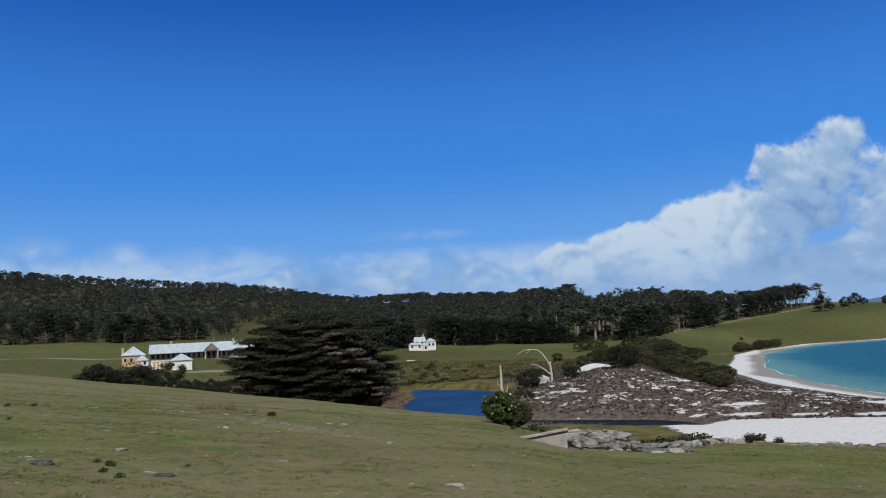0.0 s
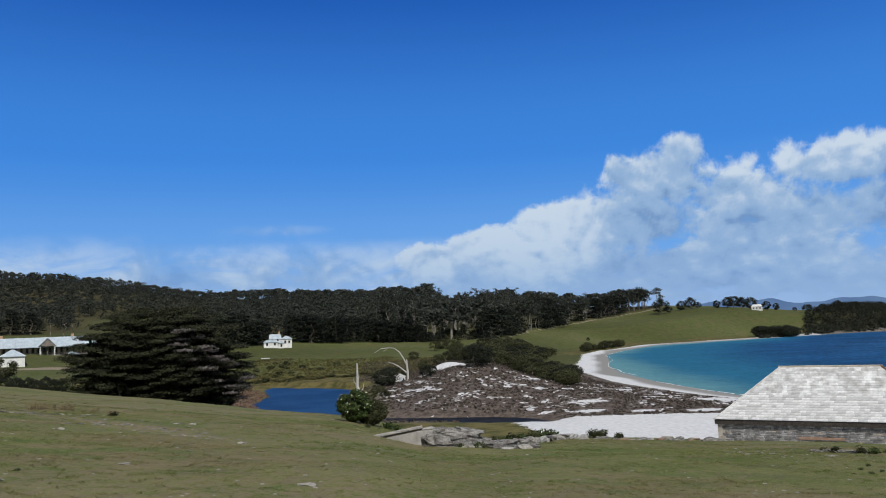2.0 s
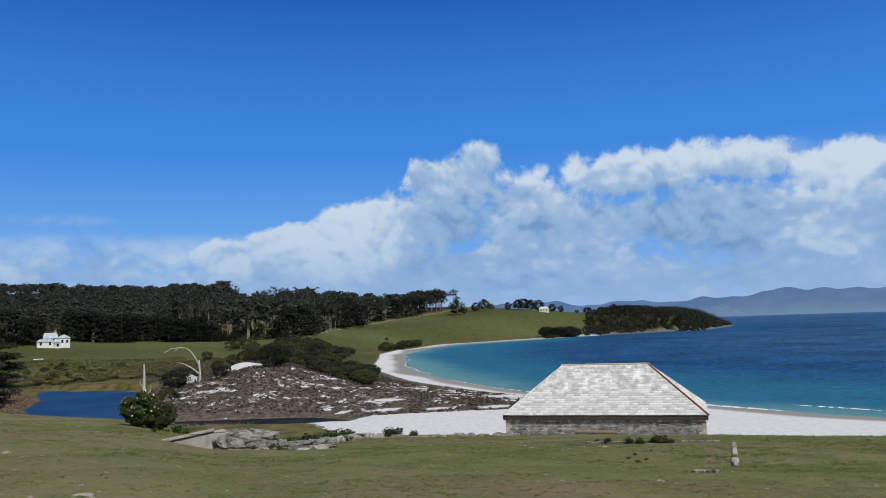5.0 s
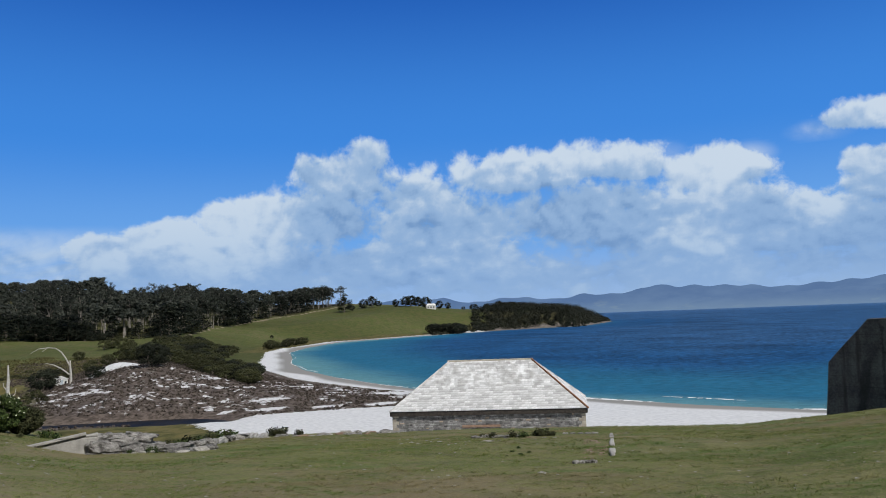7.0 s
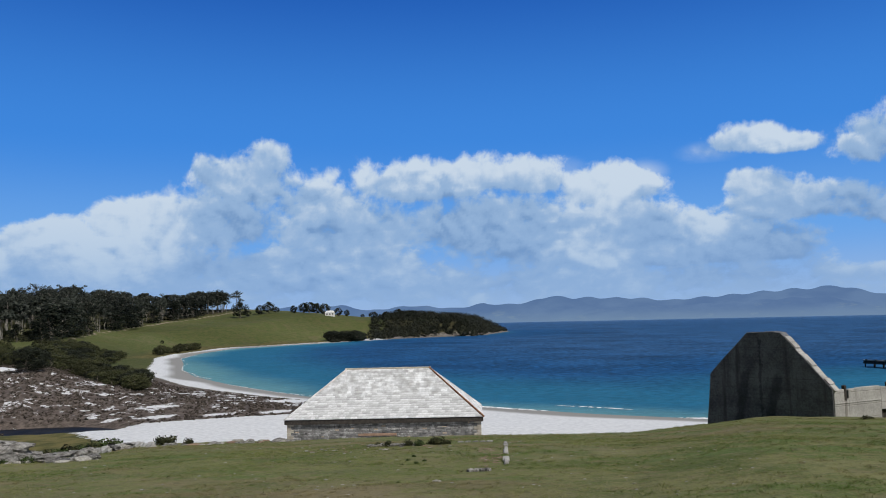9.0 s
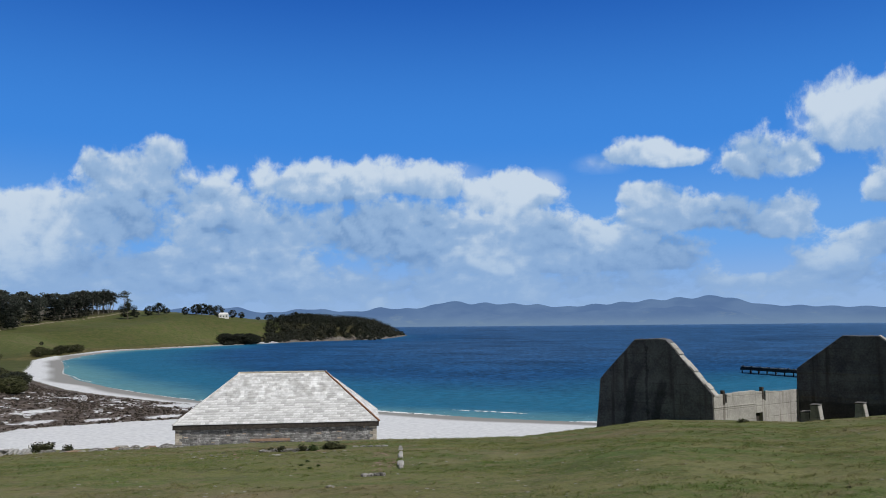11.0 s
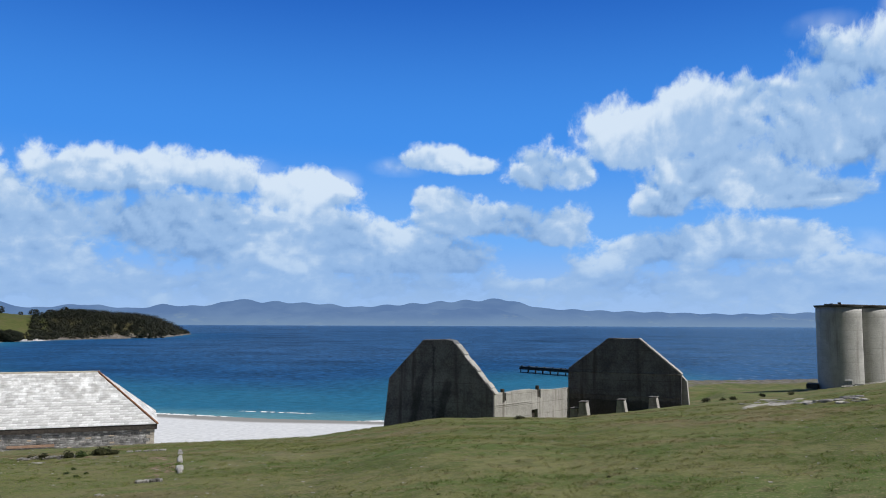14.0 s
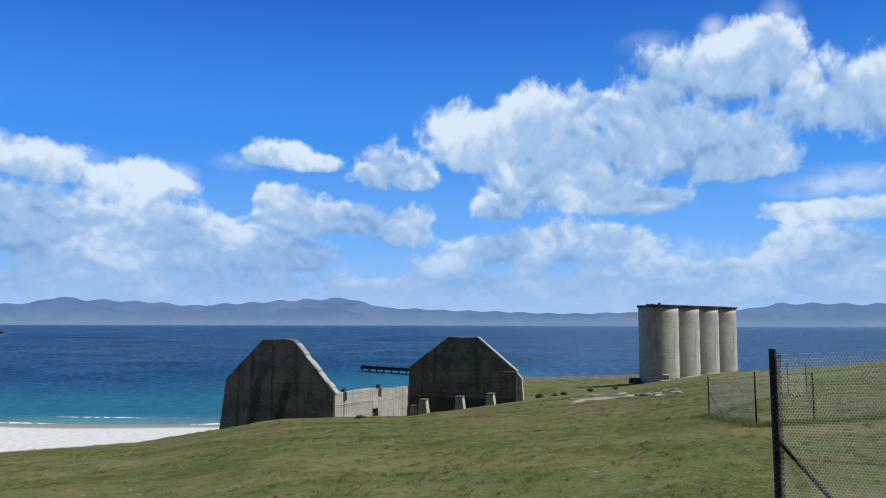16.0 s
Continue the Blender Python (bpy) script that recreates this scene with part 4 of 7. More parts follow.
def barn():
    rng = random.Random(4)
    core = part("wall", box(-LEN, 0, 0, DEP, -1.0, EAVE), M_MORTAR, BARN)
    v, f = stone_skin(LEN, EAVE + 0.4, rng)
    me = mesh_of("stonework", [(x - LEN, y, z - 0.4) for x, y, z in v], f, M_RUBBLE)
    tagged(part("stonework", me, parent=core), "coursed grey rubble stone", kind="stuff")
    v, f = stone_skin(DEP, EAVE + 0.4, rng)
    me = mesh_of("stonework", [(-y, x, z - 0.4) for x, y, z in v], f, M_RUBBLE)
    tagged(part("stonework", me, parent=core), "coursed grey rubble stone", kind="stuff")
    for i in range(11):
        a, b = (0.75, 0.4) if i % 2 else (0.4, 0.75)
        z = i * 0.36
        part("quoin", box(-a, 0.07, -0.085, b, z + 0.01, z + 0.35, 0.025), M_LIMESTONE, BARN)
    for i in range(11):
        a, b = (0.7, 0.4) if i % 2 else (0.4, 0.7)
        z = i * 0.36
        part("quoin", box(-LEN - 0.06, -LEN + a, -0.085, b, z + 0.01, z + 0.35, 0.025), M_LIMESTONE, BARN)
    part("lintel", box(-14.0, -9.6, -0.13, 0.1, 2.05, 2.32, 0.03), mat_plain("red_sandstone", (0.27, 0.17, 0.115), (0.36, 0.25, 0.18), 2), BARN, "reddish sandstone lintel over a blocked opening")
    # board deepened and dark, to carry the shadow band under the eave
    part("eave_board", box(-LEN - 0.3, 0.3, -0.30, -0.22, EAVE - 0.52, EAVE - 0.03), M_WOOD_SHADE, BARN, "timber eave board, deep and dark for the shade under the eave")
    part("eave_board", box(0.24, 0.30, -0.24, DEP + 0.3, EAVE - 0.40, EAVE - 0.03), M_WOOD_SHADE, BARN)
    part("soffit", box(-LEN - 0.25, 0.25, -0.25, DEP + 0.25, EAVE - 0.05, EAVE + 0.0), M_WOOD_SHADE, BARN)
    # roof planes, closed below
    x0, x1, y0, y1, half = -LEN - OVER, OVER, -OVER, DEP + OVER, DEP / 2 + OVER
    bm = bmesh.new()
    pts = [(x0, y0, EAVE), (x1, y0, EAVE), (x1, y1, EAVE), (x0, y1, EAVE), (x0 + half, DEP / 2, RIDGE), (x1 - half, DEP / 2, RIDGE)]
    vs = [bm.verts.new(p) for p in pts]
    for q in ((0, 1, 5, 4), (1, 2, 5), (2, 3, 4, 5), (3, 0, 4), (3, 2, 1, 0)):
        bm.faces.new([vs[i] for i in q])
    roof = part("roof", bm, M_SHINGLE, BARN)
    # shingles: wide slabs in courses, each lying on the one below
    slope = math.hypot(half, RIDGE - EAVE)
    pitch = math.atan2(RIDGE - EAVE, half)
    unit = {}
    for k in range(4):
        b = box(0, 1, -0.02, 1.04, 0.0, 0.022)
        for q in b.verts:
            if q.co.y < 0.5:
                q.co.z += 0.014
                q.co.y += 0.03 * math.sin(k * 2.1 + q.co.x * 3)
        m = bpy.data.meshes.new("shingle")
        b.to_mesh(m)
        b.free()
        m.materials.append(M_SHINGLE)
        unit[k] = m
    n_row = 22
    step = slope / n_row
    made = 0
    for r in range(n_row):
        s0 = r * step
        inset = half * (s0 + step * 0.5) / slope
        a, b = x0 + inset + 0.08, x1 - inset - 0.08
        x = a
        while x < b - 0.12:
            w_ = min(rng.uniform(0.4, 0.95), b - x)
            if b - x - w_ < 0.3:
                w_ = b - x
            m = Matrix.Translation((x, y0, EAVE)) @ Matrix.Rotation(pitch, 4, "X") @ Matrix.Translation((0, s0, 0.012 + rng.uniform(0, 0.012))) @ Matrix.Rotation(rng.uniform(-0.006, 0.006), 4, "Z") @ Matrix.Diagonal((w_ - 0.012, step, rng.uniform(0.8, 1.3), 1))
            if made < 300:
                o = new("shingle", unit[rng.randrange(4)])
                o.parent = roof
                o.matrix_basis = m
                made += 1
            else:
                REST.append((m, unit[0]))
            x += w_
    # the end slope, as one part
    turned = Matrix.Translation((x1, y0, EAVE)) @ Matrix.Rotation(math.pi / 2, 4, "Z") @ Matrix.Rotation(pitch, 4, "X")
    for r in range(n_row):
        s0 = r * step
        inset = half * (s0 + step * 0.5) / slope
        x, b = inset + 0.08, (y1 - y0) - inset - 0.08
        while x < b - 0.12:
            w_ = min(rng.uniform(0.5, 1.1), b - x)
            REST.append((turned @ Matrix.Translation((x, s0, 0.012 + rng.uniform(0, 0.012))) @ Matrix.Diagonal((w_ - 0.012, step, 1, 1)), unit[0]))
            x += w_
    verts, faces = [], []
    for m, me in REST:
        k = len(verts)
        verts += [m @ q.co for q in me.vertices]
        faces += [[k + i for i in p.vertices] for p in me.polygons]
    tagged(part("shingle_course", mesh_of("shingle_course", verts, faces, M_SHINGLE), parent=roof), kind="stuff")
    hip = Vector((x1 - half, DEP / 2, RIDGE))
    part("hip_flashing", rod(Vector((x1 + 0.02, y0 - 0.02, EAVE + 0.05)), hip + Vector((0, 0, 0.08)), 0.13, 0.11, 6), M_RUST, roof, "rusty brown hip flashing")
    part("hip_cap", rod(Vector((x0, y0, EAVE + 0.04)), Vector((x0 + half, DEP / 2, RIDGE + 0.05)), 0.09, 0.09, 6), M_SHINGLE, roof)
    part("hip_cap", rod(Vector((x1, y1, EAVE + 0.04)), hip + Vector((0, 0, 0.05)), 0.09, 0.09, 6), M_SHINGLE, roof)
    part("ridge_cap", rod((x0 + half - 0.2, DEP / 2, RIDGE + 0.04), hip + Vector((0.2, 0, 0.04)), 0.12, 0.12, 6), M_LIMESTONE, roof)


REST = []
barn()

# ---- concrete engine-house ruins ----
def gable(left, outline, thick, label, mat):
    """A gable wall; local x runs along its face, y into its thickness, z is world height."""
    zb = min(z for x, z in outline)
    t = thing("ruined_gable", left[0], left[1], zb, math.degrees(math.atan2(-0.996, 0.087)), label, "ruin", "concrete ruins")
    bm = prism([(x, z - zb) for x, z in outline], 0, thick)
    bmesh.ops.bevel(bm, geom=bm.edges[:], offset=0.07, segments=1, affect="EDGES")
    bmesh.ops.triangulate(bm, faces=bm.faces[:])
    bmesh.ops.subdivide_edges(bm, edges=[e for e in bm.edges if e.calc_length() > 2.5], cuts=3)
    bmesh.ops.triangulate(bm, faces=bm.faces[:])
    lumpy(bm, 0.05, 0.9)
    part("gable_wall", bm, mat, t)
    return t, zb


g1, zb1 = gable((85.7, 55.2), [(-0.75, 3.2), (14.15, 4.0), (14.1, 9.7), (8.87, 15.75), (7.9, 15.95), (6.4, 15.85), (4.88, 15.8), (0.12, 11.0)], 1.5, "stained concrete gable wall of a roofless ruin, darkened for its shade", M_DAMP)
# a raked cap of broken blocks on the seaward slope; pale colour carries sunlight
for k in range(9):
    t = k / 9
    x, z = 14.05 - 5.1 * t, 9.8 + 5.85 * t - zb1
    bm = box(-0.42, 0.42, 0.05, 1.4 + 0.1 * math.sin(k * 2.7), -0.12, 0.07 + 0.07 * math.sin(k * 1.9), 0.04)
    bmesh.ops.rotate(bm, verts=bm.verts, cent=(0, 0, 0), matrix=Matrix.Rotation(radians(49.0), 3, "Y"))
    bmesh.ops.translate(bm, verts=bm.verts, vec=(x, 0, z))
    part("coping_block", bm, M_PALE, g1, "pale broken coping block")
# solid dark block on the face, standing for the shade of a hole
part("vent_hole", box(6.3, 6.9, -0.12, 0.02, 2.4, 2.9, 0.05), M_WOOD_SHADE, g1)

g2, zb2 = gable((103.3, 37.8), [(-0.1, 3.4), (14.7, 4.4), (14.7, 11.45), (9.36, 15.95), (5.5, 16.0), (0.0, 11.9)], 1.5, "dark concrete gable wall with a ledge and footings", M_DADO)
part("ledge", box(0.1, 14.6, -0.09, 0.1, 11.3 - zb2, 11.5 - zb2, 0.03), M_CONC, g2)
part("recessed_band", box(0.2, 14.4, -0.05, 0.1, 8.3 - zb2, 8.55 - zb2, 0.03), M_CONC, g2)
# wall end in the paler concrete, sunlight put into its colour
part("end_pier", prism([(14.62, 1.2), (15.7, 1.2), (15.3, 7.2), (14.62, 8.0)], 0.1, 1.3), M_PALE, g2, "end pier with its sunlit tone as pale colour")
# sloping coping, its sunlit edge given as pale colour
bm = box(-0.35, 0.35, 0.0, 1.5, -0.1, 0.06, 0.03)
bmesh.ops.scale(bm, verts=bm.verts, vec=(10.0, 1, 1))
bmesh.ops.rotate(bm, verts=bm.verts, cent=(0, 0, 0), matrix=Matrix.Rotation(radians(40.2), 3, "Y"))
bmesh.ops.translate(bm, verts=bm.verts, vec=(12.05, 0, 13.75 - zb2))
part("coping", bm, M_PALE, g2, "pale sloping coping")


def footing(x, y, turn, h):
    """A tapered footing block, steep on one side."""
    z = ground_z(x, y)
    t = thing("concrete_footing", x, y, z - 0.15, turn, "small tapered concrete footing block in the grass", "footing", "footings before the ruin")
    bm = prism([(-0.55, 0), (0.70, 0), (0.42, h), (-0.42, h)], -0.75, 0.75)
    bmesh.ops.bevel(bm, geom=bm.edges[:], offset=0.05, segments=1, affect="EDGES")
    part("block", lumpy(bm, 0.04, 1.5, x), M_PALE, t)
    part("cap", box(-0.50, 0.50, -0.80, 0.80, h - 0.02, h + 0.12, 0.03), M_CONC, t)


for az_, d_, h in ((70.35, 104.5, 1.6), (70.95, 103.8, 2.0), (73.5, 103.5, 1.7), (75.65, 103.5, 1.6)):
    x, y = from_az(az_, d_)
    footing(x, y, -85.0, h)

# the wall between them, open at a doorway and two slots
WALL = thing("ruined_wall", 87.0, 41.05, 3.0, math.degrees(math.atan2(-3.4, 16.5)), "pale broken concrete wall between two gables", "wall", "concrete ruins")


def ruined_wall():
    xs = [0, 1.65, 2.35, 7.8, 9.1, 9.8, 16.8]
    tops = [6.5, 5.55, 6.55, 5.4, 5.4, 6.45]
    for k in range(len(xs) - 1):
        a, b, top = xs[k], xs[k + 1], tops[k]
        z0 = 0
        if k == 3:
            bm = prism([(a, 4.05), (b, 4.05), (b, 6.5), (a, 6.6)], 0, 0.55)
            # dark slab closes the opening, in place of the shade inside
            part("doorway", box(a + 0.02, b - 0.02, 0.40, 0.54, 0.2, 4.04), M_WOOD_SHADE, WALL, "dark slab standing for the shade in a low opening")
        else:
            bm = prism([(a, z0), (b, z0), (b, top + 0.12 * math.sin(b)), ((a + b) / 2, top + 0.18 * math.sin(3 * a)), (a, top + 0.12 * math.cos(a * 2))], 0, 0.55)
        bmesh.ops.bevel(bm, geom=bm.edges[:], offset=0.03, segments=1, affect="EDGES")
        part("wall_panel", bm, M_PALE, WALL)
    for k, x in enumerate((1.85, 9.3)):
        part("post_stub", box(x - 0.1, x + 0.28, 0.05, 0.45, 5.3, 7.0, 0.05), M_WOOD_SHADE, WALL, "dark post stub in a notch")
    for z in (2.4, 5.1):
        part("string_course", box(0.0, 7.7, -0.05, 0.04, z, z + 0.14, 0.02), M_PALE, WALL)


ruined_wall()

# ---- silos ----
def silo_mesh(r, h):
    bm = bmesh.new()
    rings, seg = 14, 56
    rows = []
    for i in range(rings + 1):
        z = -1.5 + (h + 1.5) * i / rings
        rows.append([bm.verts.new(((r + 0.025 * math.sin(i * 2.2)) * math.cos(2 * math.pi * k / seg), (r + 0.025 * math.sin(i * 2.2)) * math.sin(2 * math.pi * k / seg), z)) for k in range(seg)])
    for a, b in zip(rows, rows[1:]):
        for k in range(seg):
            bm.faces.new((a[k], a[(k + 1) % seg], b[(k + 1) % seg], b[k]))
    bm.faces.new(rows[-1])
    return bm


def silos():
    top = 21.2
    for k in range(4):
        x, y = 180.0 + 8.67 * k, 8.6 - 4.24 * k
        z = min(ground_z(x + a, y + b) for a, b in ((-4, 0), (4, 0), (0, 4), (0, -4)))
        t = thing("cement_silo", x, y, z, 0, "tall pale concrete cement silo with a flat dark roof", "silo", "row of silos")
        part("shaft", silo_mesh(4.2, top - z), M_SILO, t, smooth=True)
        bm = bmesh.new()
        bmesh.ops.create_cone(bm, cap_ends=True, segments=56, radius1=4.42, radius2=4.52, depth=0.4, matrix=Matrix.Translation((0, 0, top - z + 0.21)))
        part("roof_slab", bm, M_DARKROOF, t)
        for j in range(7):
            bm = bmesh.new()
            zz = 2.0 + j * 2.1
            bmesh.ops.create_cone(bm, cap_ends=False, segments=56, radius1=4.24, radius2=4.24, depth=0.05, matrix=Matrix.Translation((0, 0, zz)))
            part("lift_line", bm, M_SILO, t)
        if k == 0:
            part("hatch", box(-1.4, -0.9, -0.6, 0.0, top - z + 0.4, top - z + 1.0, 0.05), M_DARKROOF, t)
            part("hatch", box(0.9, 1.7, 1.0, 1.6, top - z + 0.4, top - z + 0.85, 0.05), M_DARKROOF, t)
            part("loading_box", box(-2.6, 1.0, 4.0, 6.2, 0.2, 1.2, 0.08), M_DARKROOF, t, "low dark concrete loading box")
            part("patch_of_spalled_concrete", lumpy(box(-4.3, -3.7, -2.2, -0.8, 0.2, 2.4, 0.1), 0.12, 1.1), M_SILO, t)
    # a roof walk over all four
    part("roof_walk", box(-3.6, 32.4, -0.9, 0.9, 0, 0.25, 0.04), M_DARKROOF, tagged(thing("silo_roof_walk", 180.0, 8.6, top + 0.41, math.degrees(math.atan2(-4.24, 8.67))), "flat dark walkway slab across the silo roofs", "walkway"))


silos()

# ---- jetty ----
def jetty():
    t = thing("jetty", 271, 116, 0, math.degrees(math.atan2(-66, -31)) - 90, "dark timber jetty with piles and pale rail", "jetty")
    L = 68
    for k in range(9):
        part("deck_plank", box(-2.2, 2.2, k * L / 9, (k + 1) * L / 9 - 0.06, 1.75, 2.1, 0.03), M_WOOD_SHADE, t)
    for k in range(18):
        for x in (-1.9, 1.9):
            part("pile", rod((x, 0.4 + k * 3.8, -2.5), (x, 0.4 + k * 3.8, 2.3), 0.2, 0.18), M_WOOD_SHADE, t)
        part("crossbeam", box(-2.3, 2.3, 0.2 + k * 3.8, 0.6 + k * 3.8, 1.2, 1.75, 0.03), M_WOOD_SHADE, t)
    part("fender", box(2.2, 2.4, 0, L, 1.15, 1.72, 0.04), M_WOOD_SHADE, t)
    pale = mat_plain("weathered_rail", (0.28, 0.27, 0.25), (0.4, 0.38, 0.35), 2)
    part("kerb_rail", box(2.0, 2.25, 0, L, 2.15, 2.4, 0.03), pale, t, "pale weathered kerb rail")
    for k in range(16):
        part("bollard", box(1.9, 2.3, 1 + k * 4, 1.5 + k * 4, 2.1, 2.6, 0.05), M_WOOD_SHADE, t)


jetty()

# ---- plants ----
M_CYPRESS = mat_leaf("cypress_foliage", (0.007, 0.009, 0.005), (0.050, 0.053, 0.026), 0.1, 0.30)
M_INNER_SHADE = mat_leaf("shaded_inner_foliage", (0.009, 0.011, 0.007), (0.024, 0.026, 0.014), 0.1, 0.35)
M_DEADFOL = mat_leaf("dead_foliage", (0.065, 0.058, 0.055), (0.145, 0.130, 0.126), 0.1, 0.5)
M_GUM = mat_leaf("gum_foliage", (0.017, 0.022, 0.017), (0.060, 0.065, 0.052), 0.35, 0.045)
M_PINE = mat_leaf("pine_foliage", (0.005, 0.008, 0.006), (0.019, 0.023, 0.014), 0.3, 0.1)
M_SHRUB = mat_leaf("shrub_foliage", (0.021, 0.026, 0.011), (0.074, 0.075, 0.033), 0.35, 0.9)
M_SCRUB = mat_leaf("headland_foliage", (0.006, 0.008, 0.006), (0.037, 0.040, 0.026), 0.1, 0.11)
M_BLACKSHRUB = mat_leaf("dark_shrub_foliage", (0.011, 0.014, 0.010), (0.036, 0.042, 0.026), 0.25, 0.9)
M_GREENBUSH = mat_leaf("bright_bush_foliage", (0.014, 0.026, 0.008), (0.085, 0.120, 0.034), 0.1, 1.6)
M_FLOWER = mat_plain("cream_blossom", (0.55, 0.56, 0.40), (0.70, 0.70, 0.55), 5)
M_HEATH = mat_leaf("heath_foliage", (0.038, 0.032, 0.026), (0.158, 0.130, 0.108), 0.2, 0.25)
M_GRASS = mat_grass("grass_blade", 0.8, 1.75, 0.32)
M_STRAW = mat_plain("dry_tussock", (0.13, 0.095, 0.05), (0.27, 0.21, 0.125), 3.0)
M_BARK = mat_plain("grey_bark", (0.10, 0.085, 0.07), (0.22, 0.19, 0.16), 2, 0.9)
M_PALEBARK = mat_plain("pale_gum_bark", (0.17, 0.155, 0.135), (0.34, 0.31, 0.275), 1.5, 0.85)
M_DEADWOOD = mat_plain("bleached_dead_wood", (0.42, 0.40, 0.37), (0.60, 0.58, 0.54), 2, 0.85)


def leaves(centres, radii, per, size, rng, flat=0.0, shell=0.45, loose=0.5):
    """Loose triangles of leaf spread through soft ellipsoids: centres and radii are (n, 3)."""
    c = np.repeat(np.asarray(centres, float), per, 0)
    r = np.repeat(np.asarray(radii, float), per, 0)
    d = rng.normal(size=c.shape)
    d /= np.linalg.norm(d, axis=1, keepdims=True)
    rad = shell + (1 - shell) * rng.random((len(c), 1)) ** 0.6
    p = c + d * rad * r
    nrm = d + rng.normal(size=c.shape) * loose + np.array([0, 0, flat])
    nrm /= np.linalg.norm(nrm, axis=1, keepdims=True)
    u = np.cross(nrm, rng.normal(size=c.shape))
    u /= np.linalg.norm(u, axis=1, keepdims=True) + 1e-9
    w_ = np.cross(nrm, u)
    s = size * rng.uniform(0.6, 1.4, (len(c), 1))
    v = np.stack([p + u * s, p - u * s * 0.5 + w_ * s * 0.8, p - u * s * 0.5 - w_ * s * 0.8], 1).reshape(-1, 3)
    return v, np.arange(len(v)).reshape(-1, 3)


def limbs(bm, base, top, r, n, rng, reach, start=0.35):
    """A bent tapered trunk with limbs; returns the limb tips."""
    base, top = Vector(base), Vector(top)
    pts = [base]
    for k in range(1, 5):
        p = base.lerp(top, k / 4)
        if k < 4:
            p += Vector((rng.normal() * 0.04, rng.normal() * 0.04, 0)) * (top - base).length
        pts.append(p)
    for k in range(4):
        rod(pts[k], pts[k + 1], r * (1 - 0.2 * k), r * (0.8 - 0.2 * k) + 0.02 * r, 7, bm)
    tips = [top]
    for k in range(n):
        f = start + (1 - start) * (k + rng.random()) / n
        i = min(int(f * 4), 3)
        p = pts[i].lerp(pts[i + 1], f * 4 - i)
        a = k * 2.4 + rng.random()
        q = p + Vector((math.cos(a), math.sin(a), rng.uniform(0.25, 0.8))) * reach * rng.uniform(0.6, 1.0) * (1.15 - 0.5 * f)
        rod(p, q, r * 0.38 * (1.2 - f * 0.7), r * 0.12, 5, bm)
        tips.append(q)
    return tips


def tree(name, kind, label, rng, h=12.0, category="tree"):
    """One tree at the origin: gum (bare trunk, open crown), pine (dense cone of tiers) or round."""
    t = thing(name, 0, 0, 0, 0, label, category)
    bm = bmesh.new()
    if kind == "gum":
        tips = limbs(bm, (0, 0, -0.5), (rng.normal() * 0.5, rng.normal() * 0.5, h * 0.9), h * 0.022, 9, rng, h * 0.26, 0.5)
        cs, rs = [], []
        for p in tips:
            for _ in range(3):
                cs.append(np.array(p) + rng.normal(size=3) * h * 0.045)
                k = h * rng.uniform(0.05, 0.10)
                rs.append((k * 1.3, k * 1.3, k * 0.7))
        v, f = leaves(cs, rs, 30, h * 0.021, rng, 0.5, 0.5, 0.3)
        part("trunk", bm, M_PALEBARK, t)
        part("crown", mesh_of("crown", v, f, M_GUM), parent=t)
    elif kind == "pine":
        tips = limbs(bm, (0, 0, -0.5), (0, 0, h * 0.95), h * 0.025, 12, rng, h * 0.22, 0.15)
        cs, rs = [], []
        for k in range(46):
            f = (k + rng.random()) / 46
            a, rr = rng.random() * 6.28, h * 0.27 * (1.02 - f ** 1.6) * rng.uniform(0.4, 1.0)
            cs.append((rr * math.cos(a), rr * math.sin(a), h * (0.07 + 0.9 * f)))
            k2 = h * rng.uniform(0.06, 0.11)
            rs.append((k2 * 1.5, k2 * 1.5, k2 * 0.55))
        v, f = leaves(cs, rs, 40, h * 0.021, rng, 0.5, 0.5, 0.3)
        part("trunk", bm, M_BARK, t)
        part("crown", mesh_of("crown", v, f, M_PINE), parent=t)
    else:
        tips = limbs(bm, (0, 0, -0.3), (0, 0, h * 0.6), h * 0.04, 8, rng, h * 0.35, 0.1)
        cs, rs = [], []
        for k in range(40):
            d = rng.normal(size=3)
            d /= np.linalg.norm(d)
            cs.append((d[0] * h * 0.42, d[1] * h * 0.42, h * 0.5 + d[2] * h * 0.34))
            k2 = h * rng.uniform(0.10, 0.2)
            rs.append((k2, k2, k2 * 0.75))
        v, f = leaves(cs, rs, 120, h * 0.022, rng, 0.3, 0.6, 0.3)
        v[:, 2] = np.maximum(v[:, 2], 0.0)
        part("trunk", bm, M_BARK, t)
        part("crown", mesh_of("crown", v, f, {"round": M_SHRUB, "black": M_BLACKSHRUB}[kind]), parent=t)
    return t


def plant(src, az_, d_, size, rng, sink=0.0, wide=1.0, group=""):
    x, y = from_az(az_, d_)
    z = ground_z(x, y) - sink
    o = copy_thing(src, Matrix.Translation((x, y, z)) @ Matrix.Rotation(rng.random() * 6.28, 4, "Z") @ Matrix.Diagonal((size * wide, size * wide, size, 1)))
    if group:
        tagged(o, group=group)
    return o


def away(obs):
    """Takes patterns out of the scene once they are copied."""
    for o in obs:
        for c in (*o.children_recursive, o):
            bpy.data.objects.remove(c)


